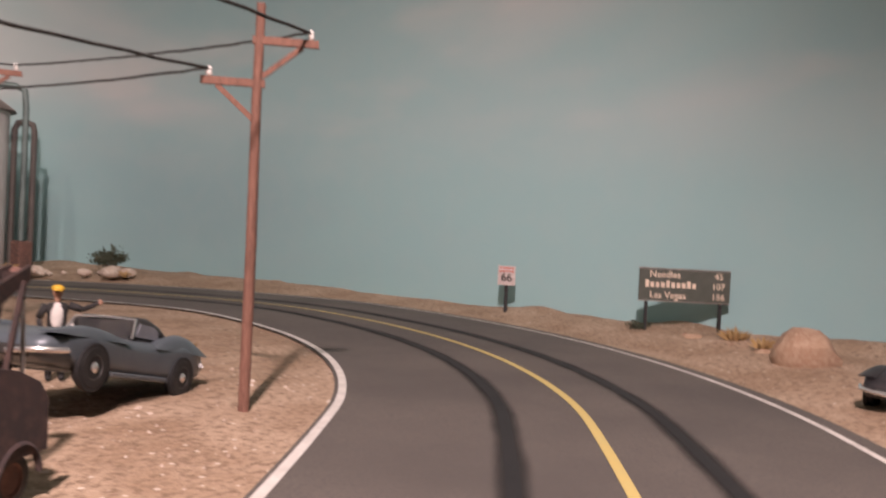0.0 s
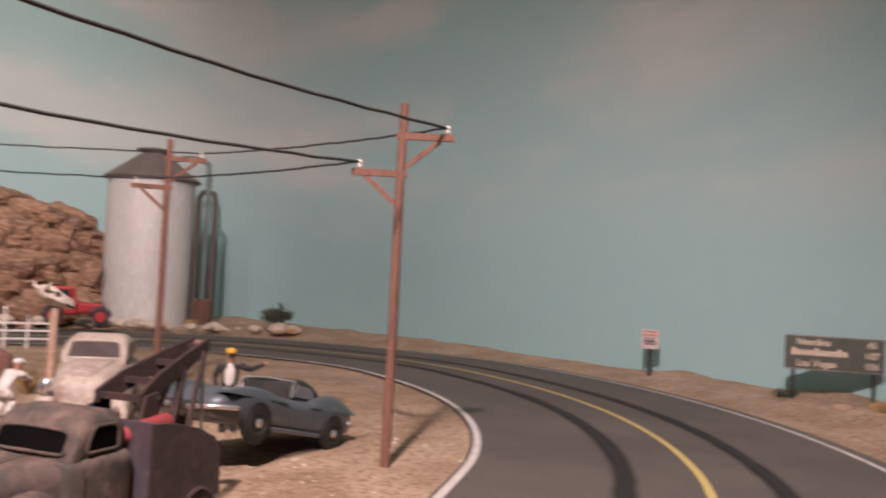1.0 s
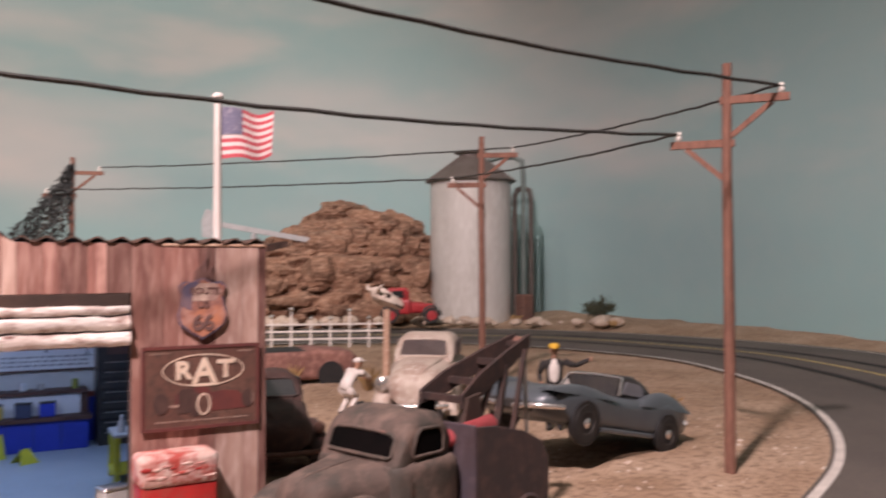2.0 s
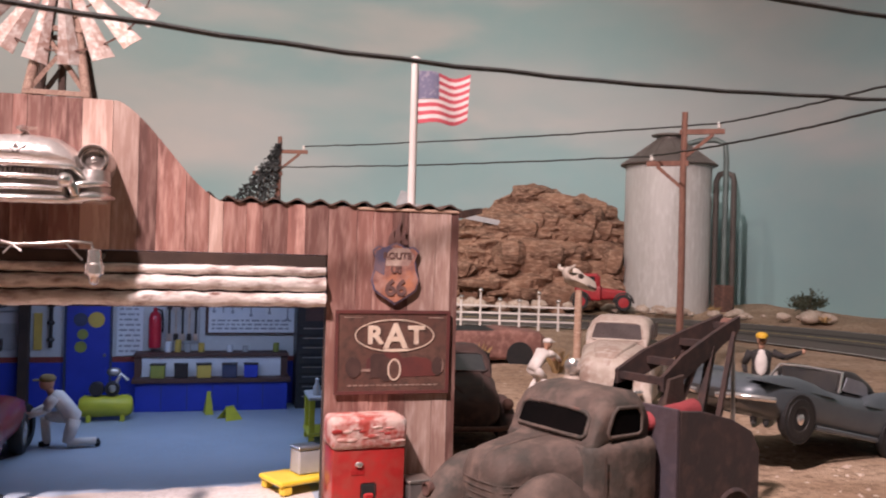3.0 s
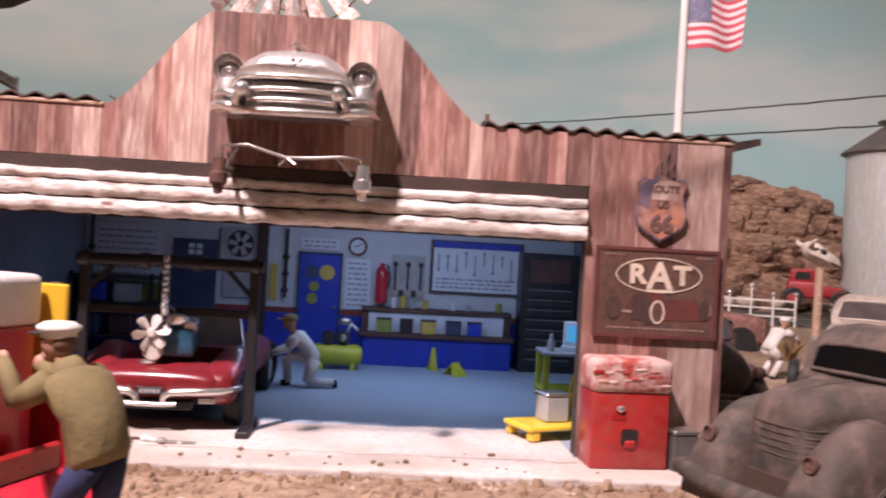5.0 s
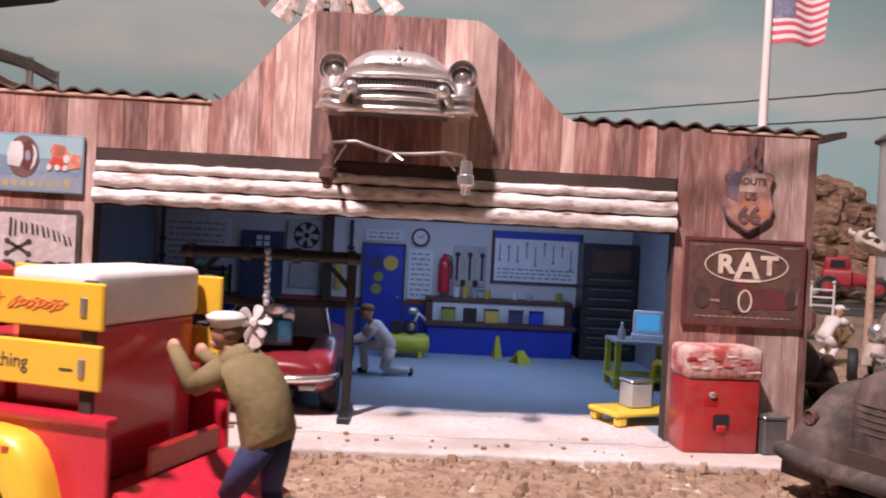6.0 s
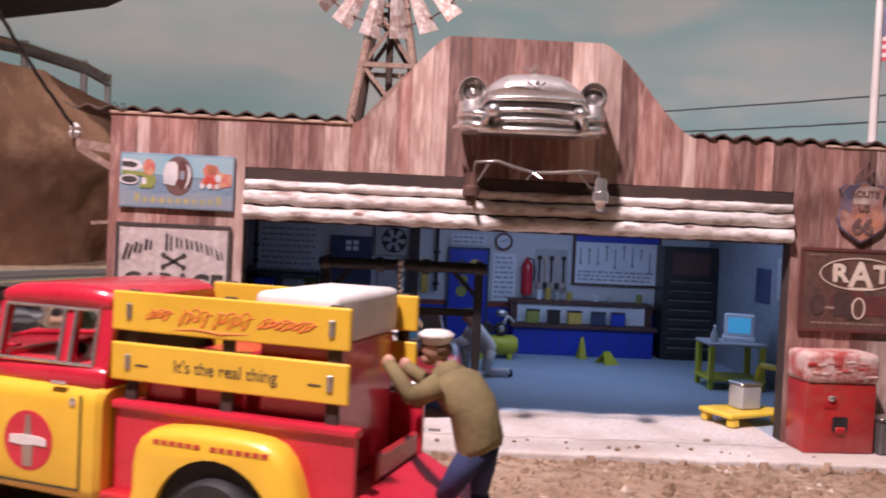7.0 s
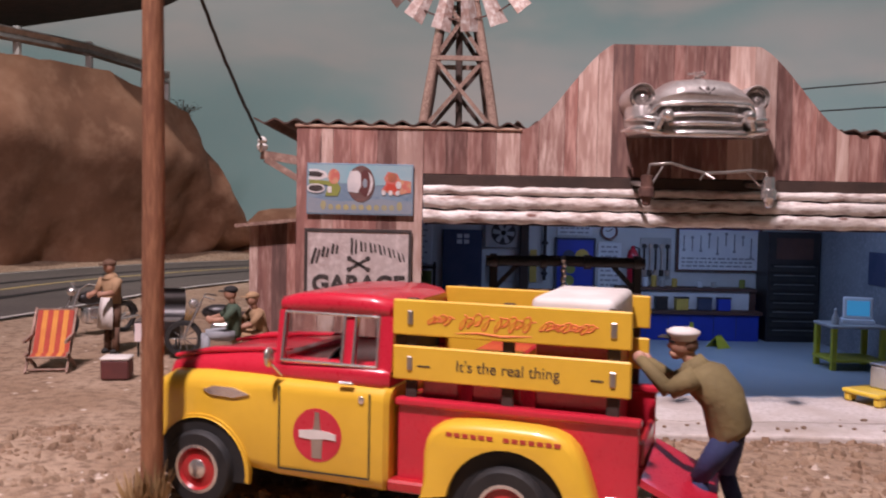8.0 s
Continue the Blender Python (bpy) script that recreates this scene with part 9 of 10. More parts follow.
# ---- rocks, cliff, plants ----
M["leaf_dark"] = material("leaf_dark", (0.045, 0.055, 0.032), 0.8, 0, (0.07, 0.075, 0.045), 3)
M["straw"] = material("straw", (0.42, 0.28, 0.12), 0.9, 0, (0.30, 0.19, 0.09), 3, random_var=0.2)
M["twig"] = material("twig", (0.16, 0.10, 0.07), 0.9, 0, (0.11, 0.075, 0.055), 3)
M["bone"] = material("bone", (0.68, 0.60, 0.52), 0.7, 0, (0.5, 0.42, 0.35), 4)
M["stone_pale"] = material("stone_pale", (0.50, 0.40, 0.32), 0.9, 0, (0.36, 0.26, 0.2), 1.5, third=(0.58, 0.5, 0.42), fine=8, bump=0.03, bump_scale=8)


def mound(name, cx, cy, rx, ry, height, ledges, rz, mat, label, n=64, seed=0, base=0.2, rough=1.0, bulk=2.2, crag=0.0):
    """A rocky hill of stepped ledges."""
    bm = bmesh.new()
    rows = []
    cz, sz = math.cos(radians(rz)), math.sin(radians(rz))
    for i in range(n + 1):
        row = []
        for j in range(n + 1):
            u, v = -1.15 + 2.3 * i / n, -1.15 + 2.3 * j / n
            r = math.hypot(u, v) + 0.16 * noise.noise((u * 2.1, v * 2.1, seed))
            h = max(0.0, 1 - r ** bulk)
            h = h ** 0.75 * (1 + 0.13 * noise.noise((u * 3, v * 3, seed + 5)))
            step = h * ledges + 0.9 * noise.noise((u * 2.2, v * 2.2, seed + 9))
            fl = math.floor(step)
            f = step - fl
            h2 = (fl + min(1.0, f * 2.6) ** 2.0 * 0.55 + 0.45 * f) / ledges if h > 0.02 else h
            h2 = max(0.0, h2 + rough * (0.035 * noise.noise((u * 9, v * 9, seed + 2)) + 0.02 * noise.noise((u * 21, v * 21, seed + 3))) * (h > 0.03))
            x, y = rx * u, ry * v
            shove = 0.5 * (f - 0.5) * (h > 0.03) * rough
            zz = (height + 0.5) * h2
            if h > 0.03 and crag:
                shove += crag * (1.5 * abs(noise.noise((x * 0.20, zz * 0.85, seed + 20))) + 0.8 * abs(noise.noise((x * 0.55, zz * 2.1, seed + 30))) + 0.3 * noise.noise((x * 1.6, zz * 5.0, seed + 40)))
            row.append(bm.verts.new((x * cz - y * sz + shove * 0.3 * noise.noise((u * 6, v * 6, 1)), x * sz + y * cz - shove * 0.6, base - 0.5 + (height + 0.5) * h2)))
        rows.append(row)
    for i in range(n):
        for j in range(n):
            bm.faces.new((rows[i][j], rows[i + 1][j], rows[i + 1][j + 1], rows[i][j + 1]))
    ob = part(name, bm, mat, None, smooth=28)
    ob.matrix_basis = pose(cx * K, cy * K, 0)
    return tagged(ob, label, "rocks", "", "structure")


mound("rock_hill", 23.2, 53.5, 9.6, 6.2, 7.2, 11, 0, M["rock"], "layered red-brown desert rock hill", 170, 4, 0.2, 1.0, 1.6, 1.5)
mound("rock_hill", 14.5, 55.0, 7.5, 5.0, 3.4, 6, 0, M["rock"], "low layered red-brown desert rocks", 120, 9, 0.2, 1.0, 2.2, 1.2)
mound("rock_hill", 29.9, 1.85, 0.9, 1.3, 1.3, 2, 0, M["maroon"], "small dark red rock at the table edge", 20, 6, 0.0)
mound("berm", -9.0, 50.0, 6.5, 3.0, 2.4, 3, 8, M["cliff"], "low tan earth bank beyond the road", 40, 12, 0.1, 0.5)

def slabs(cx, cy, rx, ry, height, count, seed, label):
    """Stacked weathered slabs lying on a hill, with gaps under their edges."""
    rnd = random.Random(seed)
    bm = bmesh.new()
    for k in range(count):
        a, q = rnd.uniform(-2.9, 0.2) if k % 5 else rnd.uniform(0, 6.28), rnd.random() ** 0.6
        u, v = q * math.cos(a), q * math.sin(a)
        z = height * max(0.0, 1 - q ** 1.6) ** 0.75
        z += rnd.uniform(-0.25, 0.2)
        big = 1.9 if k % 4 == 0 else 1.0
        w, d, h = rnd.uniform(0.25, 0.85) * big, rnd.uniform(0.4, 1.0) * big, rnd.uniform(0.14, 0.50) * big
        m = Matrix.Translation((cx + rx * u, cy + ry * v, z + 0.1)) @ pose(0, 0, 0, rnd.uniform(-20, 30), rnd.uniform(-18, 18) + 12 * u, rnd.uniform(-70, 70))
        n = rnd.randint(6, 8)
        ring_ = [(math.cos(2 * math.pi * i / n) * rnd.uniform(0.75, 1.1), math.sin(2 * math.pi * i / n) * rnd.uniform(0.75, 1.1)) for i in range(n)]
        levels = ((0.72, -h), (0.95, -h * 0.55), (1.0, h * 0.1), (0.92, h * 0.42), (0.66, h * 0.62))
        loft(bm, [[m @ Vector((w * f * x * (1 + 0.12 * noise.noise((x * 3, y * 3, k + f))), d * f * y, zz + 0.07 * noise.noise((x * 2, y * 2, k)))) for x, y in ring_] for f, zz in levels])
    tagged(part("rock_slabs", bm, M["rock"], None, smooth=32), label, "rocks", "", "stuff")


slabs(23.3, 52.6, 9.0, 5.8, 6.6, 240, 4, "stacked weathered red-brown slabs on the rock hill")
slabs(14.5, 54.6, 6.8, 4.4, 3.2, 170, 9, "stacked weathered red-brown slabs on the low rocks")

# cliff by the road: a bulging wall with a level top
FOOT = catmull([(-38, 18), (-28, 27), (-21.5, 32.5), (-18.4, 36.5), (-16.2, 40.5), (-14.6, 43.6), (-13.4, 46.0), (-13.2, 49), (-15, 54)], 10)
bm = bmesh.new()
rows = []
for i, p in enumerate(FOOT):
    t = i / (len(FOOT) - 1)
    d = (FOOT[min(i + 1, len(FOOT) - 1)] - FOOT[max(i - 1, 0)]).normalized()
    out = Vector((d.y, -d.x))
    top_z = 8.6 if t < 0.45 else 8.6 - 1.4 * (t - 0.45) / 0.17 if t < 0.62 else 7.2 - 5.4 * min(1, (t - 0.62) / 0.16)
    row = []
    for k in range(17):
        f = k / 16
        z = top_z * f
        bulge = (-1.5 + 2.7 * min(1.0, f / 0.6) ** 1.3) * (0.8 + 0.5 * noise.noise((t * 9, f * 2, 3))) - 4.5 * max(0, f - 0.68) ** 1.3
        bulge += 0.35 * noise.noise((t * 22, f * 5, 8)) + 0.14 * noise.noise((t * 60, f * 14, 2)) + 0.5 * noise.noise((t * 14, f * 0.6, 5))
        row.append(bm.verts.new((p.x + out.x * bulge, p.y + out.y * bulge, z - 0.3 + 0.15 * noise.noise((t * 30, f * 6, 6)))))
    for back in (2.5, 8.0):
        row.append(bm.verts.new((p.x - out.x * back, p.y - out.y * back, top_z - 0.2 + 0.3 * noise.noise((t * 12, back, 1)))))
    rows.append(row)
for a, b in zip(rows, rows[1:]):
    for k in range(len(a) - 1):
        bm.faces.new((a[k], b[k], b[k + 1], a[k + 1]))
bmesh.ops.recalc_face_normals(bm, faces=bm.faces)
structure("cliff", bm, M["cliff"], "rounded brown plaster cliff beside the road", "cliff", 50)

# guard rail on the cliff
gr = thing("guard_rail", (0, 0, 0), 0, "grey steel guard rail along the cliff top", "guard rail")
line = [Vector((-26.5, 29.8)), Vector((-22.4, 33.6)), Vector((-20.0, 37.0)), Vector((-18.2, 39.8)), Vector((-16.6, 42.2)), Vector((-15.9, 43.3))]
hts = [9.1, 9.05, 9.0, 8.95, 8.65, 8.25]
for p, z in zip(line, hts):
    bm = bmesh.new()
    box(bm, p.x - 0.13, p.x + 0.13, p.y - 0.13, p.y + 0.13, z - 2.0, z + 0.75, 0.02)
    part("post", bm, M["silo_metal"], gr)
bm = bmesh.new()
loft(bm, [[(p.x + dx, p.y - dx, z + dz) for dx, dz in ((0.06, 0.08), (0.20, 0.18), (0.10, 0.38), (0.20, 0.58), (0.06, 0.68), (0.04, 0.38))] for p, z in zip(line, hts)])
part("rail", bm, M["steel"], gr, "grey steel rail beam", 30)
# dark canopy above the cliff
cp = thing("overhead_canopy", (0, 0, 0), 0, "dark timber canopy edge above the cliff", "canopy")
bm = bmesh.new()
slab(bm, [(-29.5, 9.4), (-15.4, 11.7), (-13.6, 12.6), (-29.5, 11.6)], 37.2, 41.5)
part("deck", bm, M["dark_wood"], cp)
for x in (-27.5, -24.5, -21.5, -18.5):
    bm = bmesh.new()
    box(bm, x - 0.15, x + 0.15, 37.0, 37.2, 9.8 + (x + 29.5) * 0.163, 10.15 + (x + 29.5) * 0.163)
    part("rafter_end", bm, M["rust"], cp)
for x in (-28.0, -23.0):
    bm = bmesh.new()
    rod(bm, (x, 39.5, 7.5), (x, 39.5, 10.2), 0.2, n=8)
    part("prop", bm, M["dark_wood"], cp)


def shrub(name, loc, r, h, mat, label, n=420, seed=0, leaf=0.09, cat="bush"):
    """Twigs and many small leaves with gaps."""
    rnd = random.Random(seed)
    t = thing(name, loc, 0, label, cat)
    bm = bmesh.new()
    tips = []
    for k in range(16):
        a = rnd.uniform(0, 6.28)
        q = rnd.uniform(0.3, 1.0)
        tip = Vector((r * q * math.cos(a), r * q * math.sin(a), h * rnd.uniform(0.45, 1.0) * (1.1 - 0.4 * q)))
        tube(bm, [(0, 0, -0.05), tuple(tip * 0.5 + Vector((0, 0, h * 0.12))), tuple(tip)], [0.03, 0.02, 0.008], 5)
        tips.append(tip)
    part("twigs", bm, M["twig"], t)
    bm = bmesh.new()
    for k in range(n):
        tip = rnd.choice(tips)
        p = tip * rnd.uniform(0.55, 1.08) + Vector((rnd.gauss(0, 0.13 * r), rnd.gauss(0, 0.13 * r), rnd.gauss(0, 0.10 * h)))
        p.z = max(0.03, p.z)
        a, b = Vector((rnd.gauss(0, 1), rnd.gauss(0, 1), rnd.gauss(0, 1))).normalized() * leaf, Vector((rnd.gauss(0, 1), rnd.gauss(0, 1), rnd.gauss(0, 1))).normalized() * leaf * 0.6
        bm.faces.new([bm.verts.new(p + q) for q in (-a, b, a, -b)])
    part("foliage", bm, mat, t)
    return t


def tuft(loc, r, h, label, n=60, seed=0, mat="straw"):
    """Dry grass blades fanning from one root."""
    rnd = random.Random(seed)
    t = thing("grass_tuft", loc, 0, label, "grass")
    bm = bmesh.new()
    for k in range(n):
        a, q = rnd.uniform(0, 6.28), rnd.random() ** 0.7
        root = Vector((0.25 * r * math.cos(a) * rnd.random(), 0.25 * r * math.sin(a) * rnd.random(), -0.03))
        tip = Vector((r * q * math.cos(a), r * q * math.sin(a), h * rnd.uniform(0.6, 1.05) * (1 - 0.3 * q)))
        side = Vector((-math.sin(a), math.cos(a), 0)) * 0.018
        mid_ = root.lerp(tip, 0.5) + Vector((0, 0, 0.12 * h))
        v = [bm.verts.new(p) for p in (root - side, root + side, mid_ + side * 0.8, tip, mid_ - side * 0.8)]
        bm.faces.new(v)
    part("dry_grass", bm, M[mat], t)


shrub("desert_bush", (33.2, 40.8, 0.45), 1.25, 1.15, M["leaf_dark"], "dark green desert bush beyond the road", 800, 1, 0.10)
t = thing("dark_brush", (4.85, 33.5, GZ), 0, "tall dark grey brush piled against the far pole", "bush")
rnd = random.Random(21)
bm = bmesh.new()
for k in range(9):
    tube(bm, [(-0.5 * k, rnd.uniform(-0.3, 0.3), -0.1), (-0.4 * k, rnd.uniform(-0.2, 0.2), 3.4 - 0.2 * k), (-0.12 - 0.16 * k, 0, 6.6 - 0.36 * k)], [0.05, 0.035, 0.012], 5)
part("twigs", bm, M["twig"], t)
bm = bmesh.new()
for k in range(7500):
    f = rnd.random() ** 1.5
    z = 6.9 * f
    w = 6.4 * (1 - f) ** 1.15 + 0.04
    p = Vector((-w * rnd.random() ** 0.8 + rnd.gauss(0, 0.05), rnd.gauss(0, 0.25 * (1 - f) + 0.03), z + rnd.gauss(0, 0.05)))
    a, b = Vector((rnd.gauss(0, 1), rnd.gauss(0, 1), rnd.gauss(0, 1))).normalized() * 0.075, Vector((rnd.gauss(0, 1), rnd.gauss(0, 1), rnd.gauss(0, 1))).normalized() * 0.05
    bm.faces.new([bm.verts.new(p + q) for q in (-a, b, a, -b)])
part("foliage", bm, material("brush_grey", (0.035, 0.038, 0.038), 0.9, 0, (0.055, 0.06, 0.06), 2), t)
shrub("desert_bush", (32.2, 11.3, 0.0), 0.45, 0.45, M["leaf_dark"], "small dark bush at the sign post", 260, 2, 0.07)
shrub("desert_bush", (-15.3, 44.0, 6.9), 0.8, 0.9, M["leaf_dark"], "sparse dry bush on the cliff edge", 120, 3, 0.07)
for i, (x, y, r, h, s) in enumerate(((16.6, 17.4, 0.55, 0.55, 70), (30.0, 7.6, 0.6, 0.6, 90), (28.9, 6.6, 0.5, 0.45, 70), (29.6, 44.0, 0.5, 0.5, 60), (32.0, 38.0, 0.4, 0.4, 50), (24.0, 47.5, 0.5, 0.5, 60), (11.8, 24.0, 0.5, 0.9, 60), (10.2, 26.0, 0.5, 0.8, 60), (9.2, 23.2, 0.4, 0.8, 50), (-8.3, 21.0, 0.35, 0.35, 50), (-4.98, 9.05, 0.20, 0.62, 60), (-5.12, 8.98, 0.22, 0.5, 50))):
    tuft((x, y, GZ + (0.25 if y > 30 or x > 28 else 0.0)), r, h, "dry straw-coloured grass tuft in the sand", s, i)


def rock_lump(loc, r, seed, label, mat, squash=(1, 1, 0.6)):
    bm = bmesh.new()
    ball(bm, (0, 0, r * squash[2] * 0.5), r, 12, squash)
    for v in bm.verts:
        v.co += v.co.normalized() * r * 0.28 * noise.noise(v.co * (1.6 / r) + Vector((seed, 0, 0)))
    ob = part("rock", bm, mat, None, smooth=40)
    ob.matrix_basis = pose(loc[0] * K, loc[1] * K, loc[2] * K, 0, 0, seed * 47)
    tagged(ob, label, "rock", "loose rocks")


rock_lump((27.3, 5.25, -0.16), 0.92, 3, "smooth sandy boulder by the road", M["boulder"], (1, 0.9, 0.88))
rnd = random.Random(5)
for i in range(34):
    x = rnd.uniform(23.5, 33)
    y = 44.5 - (x - 23.5) * 0.62 + rnd.uniform(-0.8, 1.2)
    rock_lump((x, y, 0.18), rnd.uniform(0.15, 0.5), i, "pale loose rock on the verge near the silo", M["stone_pale"])
for i in range(22):
    x = rnd.uniform(12, 22)
    rock_lump((x, 47.0 - 0.10 * (x - 12) + rnd.uniform(-0.6, 0.6), 0.2), rnd.uniform(0.2, 0.55), i + 40, "pale loose rock at the foot of the hill", M["stone_pale"])
for i in range(16):
    x = rnd.uniform(26.5, 31.5)
    rock_lump((x, 3.4 + (x - 26.5) * 1.25 + rnd.uniform(-0.5, 0.5), 0.02), rnd.uniform(0.10, 0.30), i + 70, "sandy loose rock on the road shoulder", M["boulder"])

# pebbles strewn over the yard
bm = bmesh.new()
rnd = random.Random(8)
for k in range(900):
    x, y = (rnd.uniform(-12, 7), rnd.uniform(6.0, 11.8)) if k < 520 else (rnd.uniform(7, 17), rnd.uniform(9, 20))
    r = rnd.uniform(0.012, 0.05) if k % 7 else rnd.uniform(0.04, 0.085)
    a = rnd.uniform(0, 6.28)
    vs = [bm.verts.new((x + r * math.cos(a + i * 1.26) * rnd.uniform(0.7, 1.2), y + r * math.sin(a + i * 1.26), ground_height(x, y) - 0.01)) for i in range(5)]
    tp = bm.verts.new((x + r * 0.2, y, ground_height(x, y) + r * 0.7))
    for i in range(5):
        bm.faces.new((vs[i], vs[(i + 1) % 5], tp))
tagged(part("pebbles", bm, M["stone_pale"]), "pale pebbles strewn over the sandy yard", "pebbles", "", "stuff")

# clods and grit along the crumbling edge of the apron
bm = bmesh.new()
rnd = random.Random(21)
for k in range(2600):
    x = rnd.uniform(-7.5, 5.4)
    far = rnd.random() ** 2.2 * 2.6
    y = 11.86 - far + rnd.uniform(-0.08, 0.05)
    r = rnd.uniform(0.015, 0.045) if k % 6 else rnd.uniform(0.04, 0.085)
    z = ground_height(x, y) - 0.01 if y < 11.74 or x < -5.6 else -0.09
    a, lean_ = rnd.uniform(0, 6.28), rnd.uniform(-0.5, 0.5)
    low_ = [bm.verts.new((x + r * math.cos(a + i * 1.047) * rnd.uniform(0.7, 1.25), y + r * math.sin(a + i * 1.047) * rnd.uniform(0.7, 1.25), z)) for i in range(6)]
    top_ = [bm.verts.new((x + r * (0.62 * math.cos(a + 0.3 + i * 2.09) + lean_ * 0.4), y + r * 0.62 * math.sin(a + 0.3 + i * 2.09), z + r * rnd.uniform(0.6, 1.15))) for i in range(3)]
    for i in range(3):
        bm.faces.new((low_[2 * i], low_[2 * i + 1], top_[i]))
        bm.faces.new((low_[2 * i + 1], low_[(2 * i + 2) % 6], top_[(i + 1) % 3], top_[i]))
    bm.faces.new(top_)
tagged(part("clods", bm, M["clod"]), "brown clods and grit along the apron edge", "gravel", "", "stuff")
# crumbs lying on the apron
for k in range(34):
    bm = bmesh.new()
    r = rnd.uniform(0.015, 0.04)
    ball(bm, (0, 0, r * 0.45), r, 6, (rnd.uniform(0.8, 1.4), 1, 0.6))
    t = thing("dirt_crumb", (rnd.uniform(-2.6, 4.1), rnd.uniform(11.95, 12.6), 0.0), rnd.uniform(0, 180), "small brown crumb of dirt on the apron", "crumb", "crumbs on the apron")
    part("lump", bm, M["clod"], t)

# white rail fence behind the wrecks
fn = thing("rail_fence", (0, 0, 0), 0, "pale grey rail fence beside the road behind the wrecks", "fence")
a, b = Vector((10.6, 37.9)), Vector((17.6, 35.5))
for i in range(10):
    p = a.lerp(b, i / 9)
    high = 1.15 + 0.35 * (i % 3 == 1) + 0.06 * math.sin(i * 7)
    bm = bmesh.new()
    rod(bm, (p.x, p.y, GZ - 0.1), (p.x, p.y, high), 0.055, 0.045, 8)
    post = part("post", bm, M["white_paint"], fn, "white post")
    bm = bmesh.new()
    ball(bm, (p.x, p.y, high + 0.05), 0.10, 10)
    part("finial", bm, M["chrome"], post, "bright round finial", 50)
for z in (0.30, 0.62, 0.92):
    bm = bmesh.new()
    beam(bm, (a.x, a.y, z), (b.x, b.y, z), 0.05, 0.07)
    part("rail", bm, M["white_paint"], fn, "white rail")
# cattle skull on a post
t = thing("skull_post", (11.28, 21.6, GZ), 0, "bleached cattle skull on a wooden post", "skull")
bm = bmesh.new()
rod(bm, (0, 0, -0.1), (0.02, 0, 2.40), 0.10, 0.085, 10)
part("post", bm, M["tan_trim"], t, "weathered tan post")
bm = bmesh.new()
loft(bm, [[(x, y * w, 2.66 - 0.42 * x + z * h * 0.9) for y, z in ((-1, -0.5), (-0.92, 0.35), (-0.55, 0.9), (0, 1), (0.55, 0.9), (0.92, 0.35), (1, -0.5), (0.5, -0.95), (-0.5, -0.95))] for x, w, h in ((-0.36, 0.14, 0.11), (-0.28, 0.24, 0.21), (-0.10, 0.29, 0.25), (0.10, 0.25, 0.22), (0.28, 0.18, 0.18), (0.40, 0.15, 0.14), (0.45, 0.09, 0.08))])
for v in bm.verts:
    v.co += Vector((0.03, 0.03, 0.03)) * noise.noise(v.co * 6)
sk = part("skull", bm, M["bone"], t, smooth=50)
for s in (-1, 1):
    bm = bmesh.new()
    tube(bm, [(-0.30, s * 0.18, 2.86), (-0.36, s * 0.34, 2.92), (-0.30, s * 0.46, 3.02)], [0.07, 0.05, 0.015], 8)
    part("horn", bm, M["bone"], sk, smooth=50)
    # no hollow is cut: a dark ball paints the socket's shade
    bm = bmesh.new()
    ball(bm, (-0.06, s * 0.24, 2.74), 0.08, 10, (1.2, 0.6, 0.9))
    part("eye_socket", bm, M["dark_wood"], sk, "dark ball for the shade of the eye socket")
bm = bmesh.new()
tube(bm, [(0.14, -0.21, 2.53), (0.28, -0.18, 2.46), (0.43, -0.11, 2.42)], [0.025, 0.035, 0.02], 8)
part("tooth_line", bm, M["dark_wood"], sk, smooth=50)
# pumpjack far behind the roof
t = thing("pump_jack", (16.0, 51.0, 0.2), -12, "small grey oil pump jack on the far slope", "pump jack")
bm = bmesh.new()
beam(bm, (-2.4, 0, 5.7), (4.6, 0, 4.5), 0.24, 0.30)
part("walking_beam", bm, M["pale_grey"], t)
bm = bmesh.new()
slab(bm, [(-2.9, 4.9), (-2.4, 4.8), (-2.2, 5.6), (-2.35, 6.4), (-2.7, 6.5), (-2.95, 5.8)], -0.18, 0.18)
part("horse_head", bm, M["pale_grey"], t)
for s in (-0.5, 0.5):
    bm = bmesh.new()
    rod(bm, (s * 1.6, s, 0), (0, 0, 5.2), 0.12, n=6)
    part("samson_post", bm, M["pale_grey"], t)

# ---- picnic by the lean-to ----
M["deck_red"] = material("deck_red", (0.42, 0.06, 0.035), 0.85, 0, (0.34, 0.05, 0.03), 4)
M["deck_orange"] = material("deck_orange", (0.62, 0.26, 0.05), 0.85, 0, (0.55, 0.2, 0.04), 4)
ch = thing("deck_chair", (-8.78, 15.35, GZ), 10, "red and orange striped folding deck chair", "deck chair")
for i in range(7):
    x0 = -0.28 + 0.08 * i
    bm = bmesh.new()
    loft(bm, [[(x0, -0.18, 0.22), (x0 + 0.078, -0.18, 0.22), (x0 + 0.078, -0.16, 0.24), (x0, -0.16, 0.24)], [(x0, 0.04, 0.26), (x0 + 0.078, 0.04, 0.26), (x0 + 0.078, 0.06, 0.29), (x0, 0.06, 0.29)], [(x0, 0.40, 0.92), (x0 + 0.078, 0.40, 0.92), (x0 + 0.078, 0.43, 0.92), (x0, 0.43, 0.92)]])
    part("stripe", bm, M["deck_red"] if i % 2 == 0 else M["deck_orange"], ch)
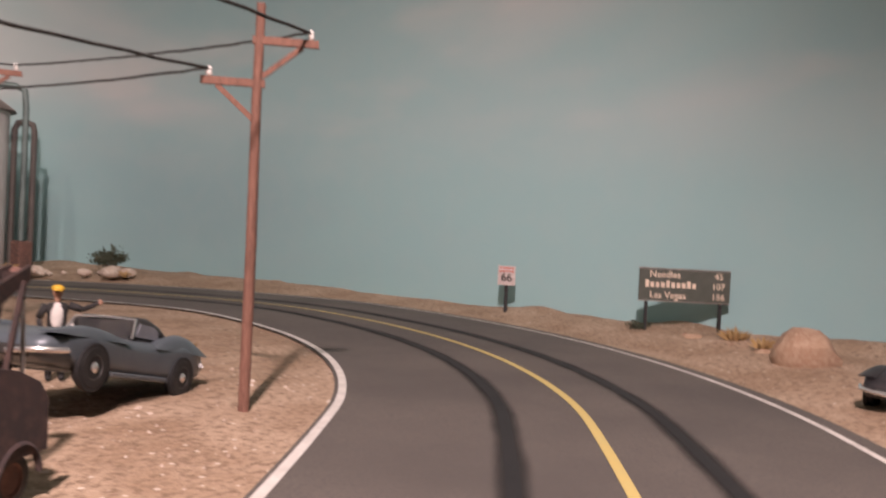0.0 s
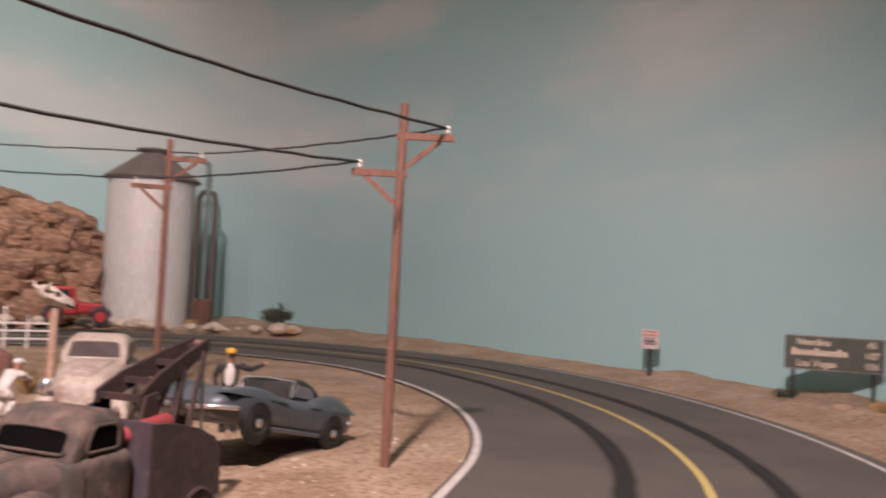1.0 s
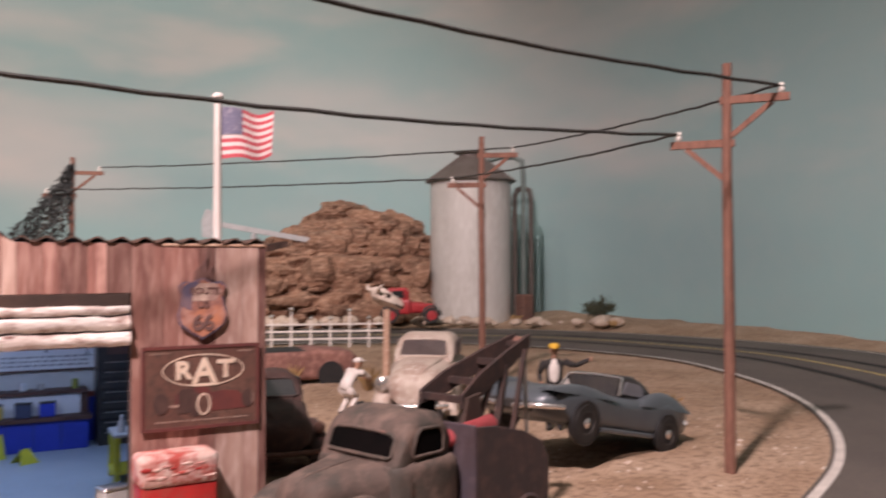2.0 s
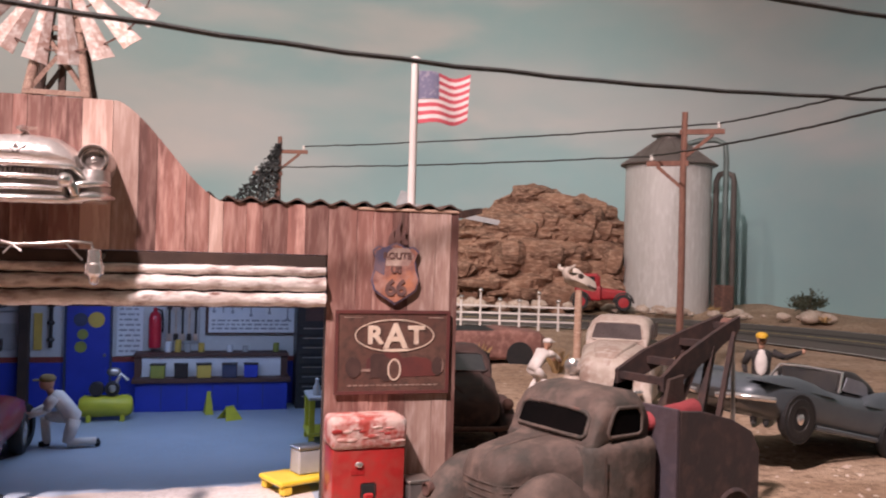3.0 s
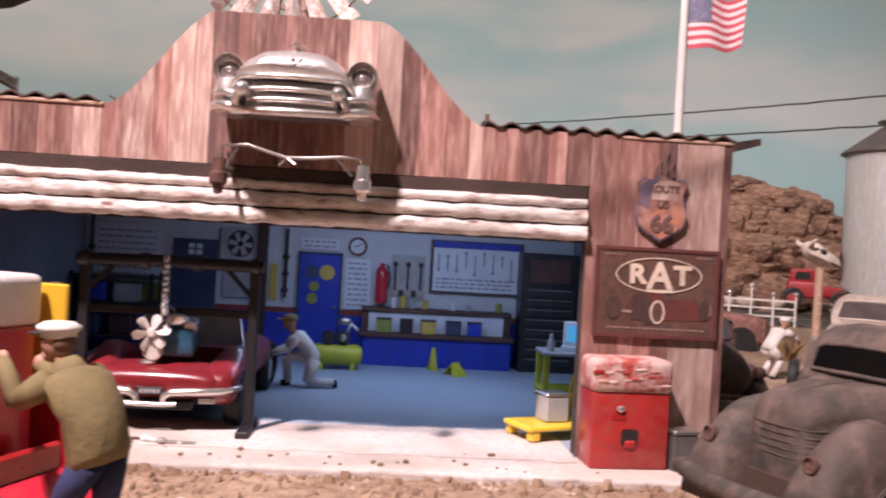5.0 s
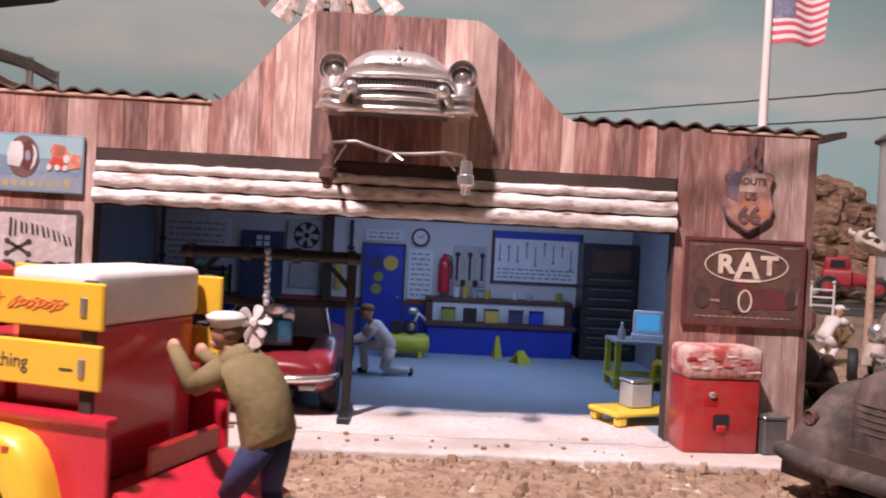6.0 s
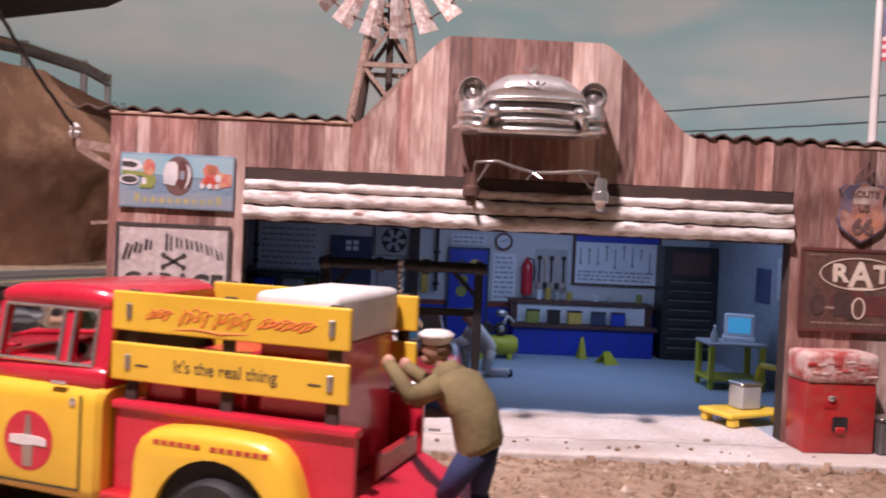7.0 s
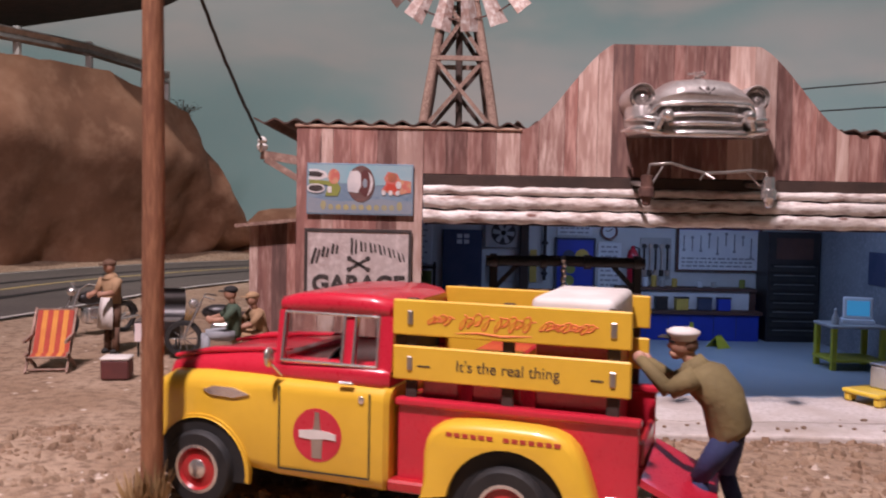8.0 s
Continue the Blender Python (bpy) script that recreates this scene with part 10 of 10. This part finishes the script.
for x in (-0.31, 0.31):
    for p, q in (((x, -0.25, 0.0), (x, 0.44, 0.95)), ((x, 0.35, 0.0), (x, -0.22, 0.30)), ((x, -0.30, 0.5), (x, 0.25, 0.56))):
        bm = bmesh.new()
        beam(bm, p, q, 0.035, 0.05)
        part("frame_bar", bm, M["old_wood"], ch)
for y, z in ((-0.2, 0.24), (0.43, 0.93), (-0.22, 0.05)):
    bm = bmesh.new()
    rod(bm, (-0.31, y, z), (0.31, y, z), 0.018, n=6)
    part("cross_bar", bm, M["old_wood"], ch)
co = thing("cool_box", (-7.50, 14.82, GZ), 5, "dark red cool box with a white lid", "cool box")
bm = bmesh.new()
box(bm, -0.21, 0.21, -0.16, 0.16, 0, 0.30, 0.02)
part("box", bm, M["maroon"], co)
bm = bmesh.new()
box(bm, -0.22, 0.22, -0.17, 0.17, 0.30, 0.35, 0.02)
part("lid", bm, M["white_paint"], co)
gl = thing("barbecue", (-7.55, 16.95, GZ), 8, "black barrel barbecue with an open lid", "barbecue")
gl.scale = (0.72, 0.9, 0.95)
bm = bmesh.new()
turned(bm, [(0.02, -0.55), (0.30, -0.55), (0.31, 0.55), (0.02, 0.55)], (0, 0, 0.62), "x", 20)
bmesh.ops.bisect_plane(bm, geom=bm.verts[:] + bm.edges[:] + bm.faces[:], plane_co=(0, 0, 0.66), plane_no=(0, 0, 1), clear_outer=True)
part("firebox", bm, M["tool_black"], gl, smooth=40)
bm = bmesh.new()
slab(bm, [(-0.52, 0.66), (0.52, 0.66), (0.52, 0.68), (-0.52, 0.68)], -0.28, 0.28)
part("grate", bm, M["steel"], gl)
bm = bmesh.new()
loft(bm, [[(x, 0.30 + 0.26 * math.sin(radians(a)) - 0.02 * d_, 0.94 - 0.30 * math.cos(radians(a))) for x, d_ in ((-0.54, 0), (0.54, 0), (0.54, 1), (-0.54, 1))] for a in range(0, 181, 20)])
part("lid", bm, M["tool_black"], gl, "open black lid", 50)
for x in (-0.45, 0.45):
    for y in (-0.2, 0.2):
        bm = bmesh.new()
        rod(bm, (x, y, 0), (x, y, 0.42), 0.025, n=6)
        part("leg", bm, M["tool_black"], gl)
bm = bmesh.new()
box(bm, -0.50, -0.26, -0.36, -0.33, 0.30, 0.64)
part("towel", bm, M["cloth_white"], gl, "white towel")


def motorbike(loc, rz, label):
    t = thing("motorbike", loc, rz, label, "motorbike", "motorbikes by the lean-to")
    for x in (-0.72, 0.72):
        bm = bmesh.new()
        turned(bm, [(0.24, -0.05), (0.31, -0.05), (0.33, 0), (0.31, 0.05), (0.24, 0.05)], (x, 0, 0.33), "y", 22, True)
        wh = part("wheel", bm, M["rubber"], t, smooth=40)
        bm = bmesh.new()
        for k in range(10):
            a = 2 * math.pi * k / 10
            rod(bm, (x, 0, 0.33), (x + 0.25 * math.cos(a), 0, 0.33 + 0.25 * math.sin(a)), 0.008, n=4)
        part("spokes", bm, M["chrome"], wh)
    bm = bmesh.new()
    ball(bm, (-0.12, 0, 0.80), 0.2, 14, (1.5, 0.7, 0.7))
    part("tank", bm, M["tool_black"], t, smooth=60)
    bm = bmesh.new()
    ball(bm, (0.38, 0, 0.72), 0.2, 12, (1.6, 0.7, 0.45))
    part("saddle", bm, M["dark_wood"], t, smooth=60)
    bm = bmesh.new()
    box(bm, -0.25, 0.2, -0.14, 0.14, 0.28, 0.62, 0.05, 2)
    part("engine", bm, M["chrome"], t, smooth=50)
    for s in (-1, 1):
        bm = bmesh.new()
        rod(bm, (-0.72, s * 0.08, 0.33), (-0.42, s * 0.08, 0.98), 0.022, n=8)
        part("fork", bm, M["chrome"], t)
        bm = bmesh.new()
        tube(bm, [(-0.42, s * 0.05, 0.98), (-0.36, s * 0.25, 1.10), (-0.18, s * 0.36, 1.06)], 0.016, 6)
        part("handlebar", bm, M["chrome"], t)
        bm = bmesh.new()
        tube(bm, [(-0.2, s * 0.16, 0.4), (0.2, s * 0.19, 0.28), (0.95, s * 0.19, 0.34)], 0.035, 8)
        part("exhaust", bm, M["chrome"], t, smooth=50)
    bm = bmesh.new()
    ball(bm, (-0.55, 0, 0.95), 0.09, 12)
    part("headlight", bm, M["chrome"], t)
    bm = bmesh.new()
    arch(bm, 0.72, 0.33, 0.35, 0.38, -0.07, 0.07, 20, 170, 10)
    part("mudguard", bm, M["tool_black"], t)
    return t


motorbike((-6.35, 16.9, GZ), 12, "black and chrome motorbike parked at the picnic")
motorbike((-9.5, 18.9, GZ), 62, "chrome motorbike parked behind the deck chair")
# parts lying before the beetle car
for x, y, rz in ((10.72, 18.15, -25), (9.35, 18.6, 60)):
    t = thing("tyre", (x, y, GZ), rz, "old tyre leaning near the beetle-shaped car", "tyre")
    bm = bmesh.new()
    turned(bm, [(0.18, -0.09), (0.29, -0.09), (0.32, -0.05), (0.32, 0.05), (0.29, 0.09), (0.18, 0.09)], (0, 0, 0.32), "y", 22, True)
    part("tread", bm, M["rubber"], t, smooth=40)
t = thing("engine_block", (9.95, 18.3, GZ), 25, "greasy chrome engine block on the ground", "engine")
bm = bmesh.new()
box(bm, -0.3, 0.3, -0.2, 0.2, 0, 0.35, 0.04)
part("block", bm, M["steel"], t)
for x in (-0.15, 0.15):
    bm = bmesh.new()
    ball(bm, (x, -0.05, 0.42), 0.14, 10, (1, 1, 0.8))
    part("cover", bm, M["chrome"], t, smooth=50)
coupe("sports_car", (22.3, 2.55, GZ + 0.01), -14, M["tool_black"], "black sports car parked on the road shoulder", 0)
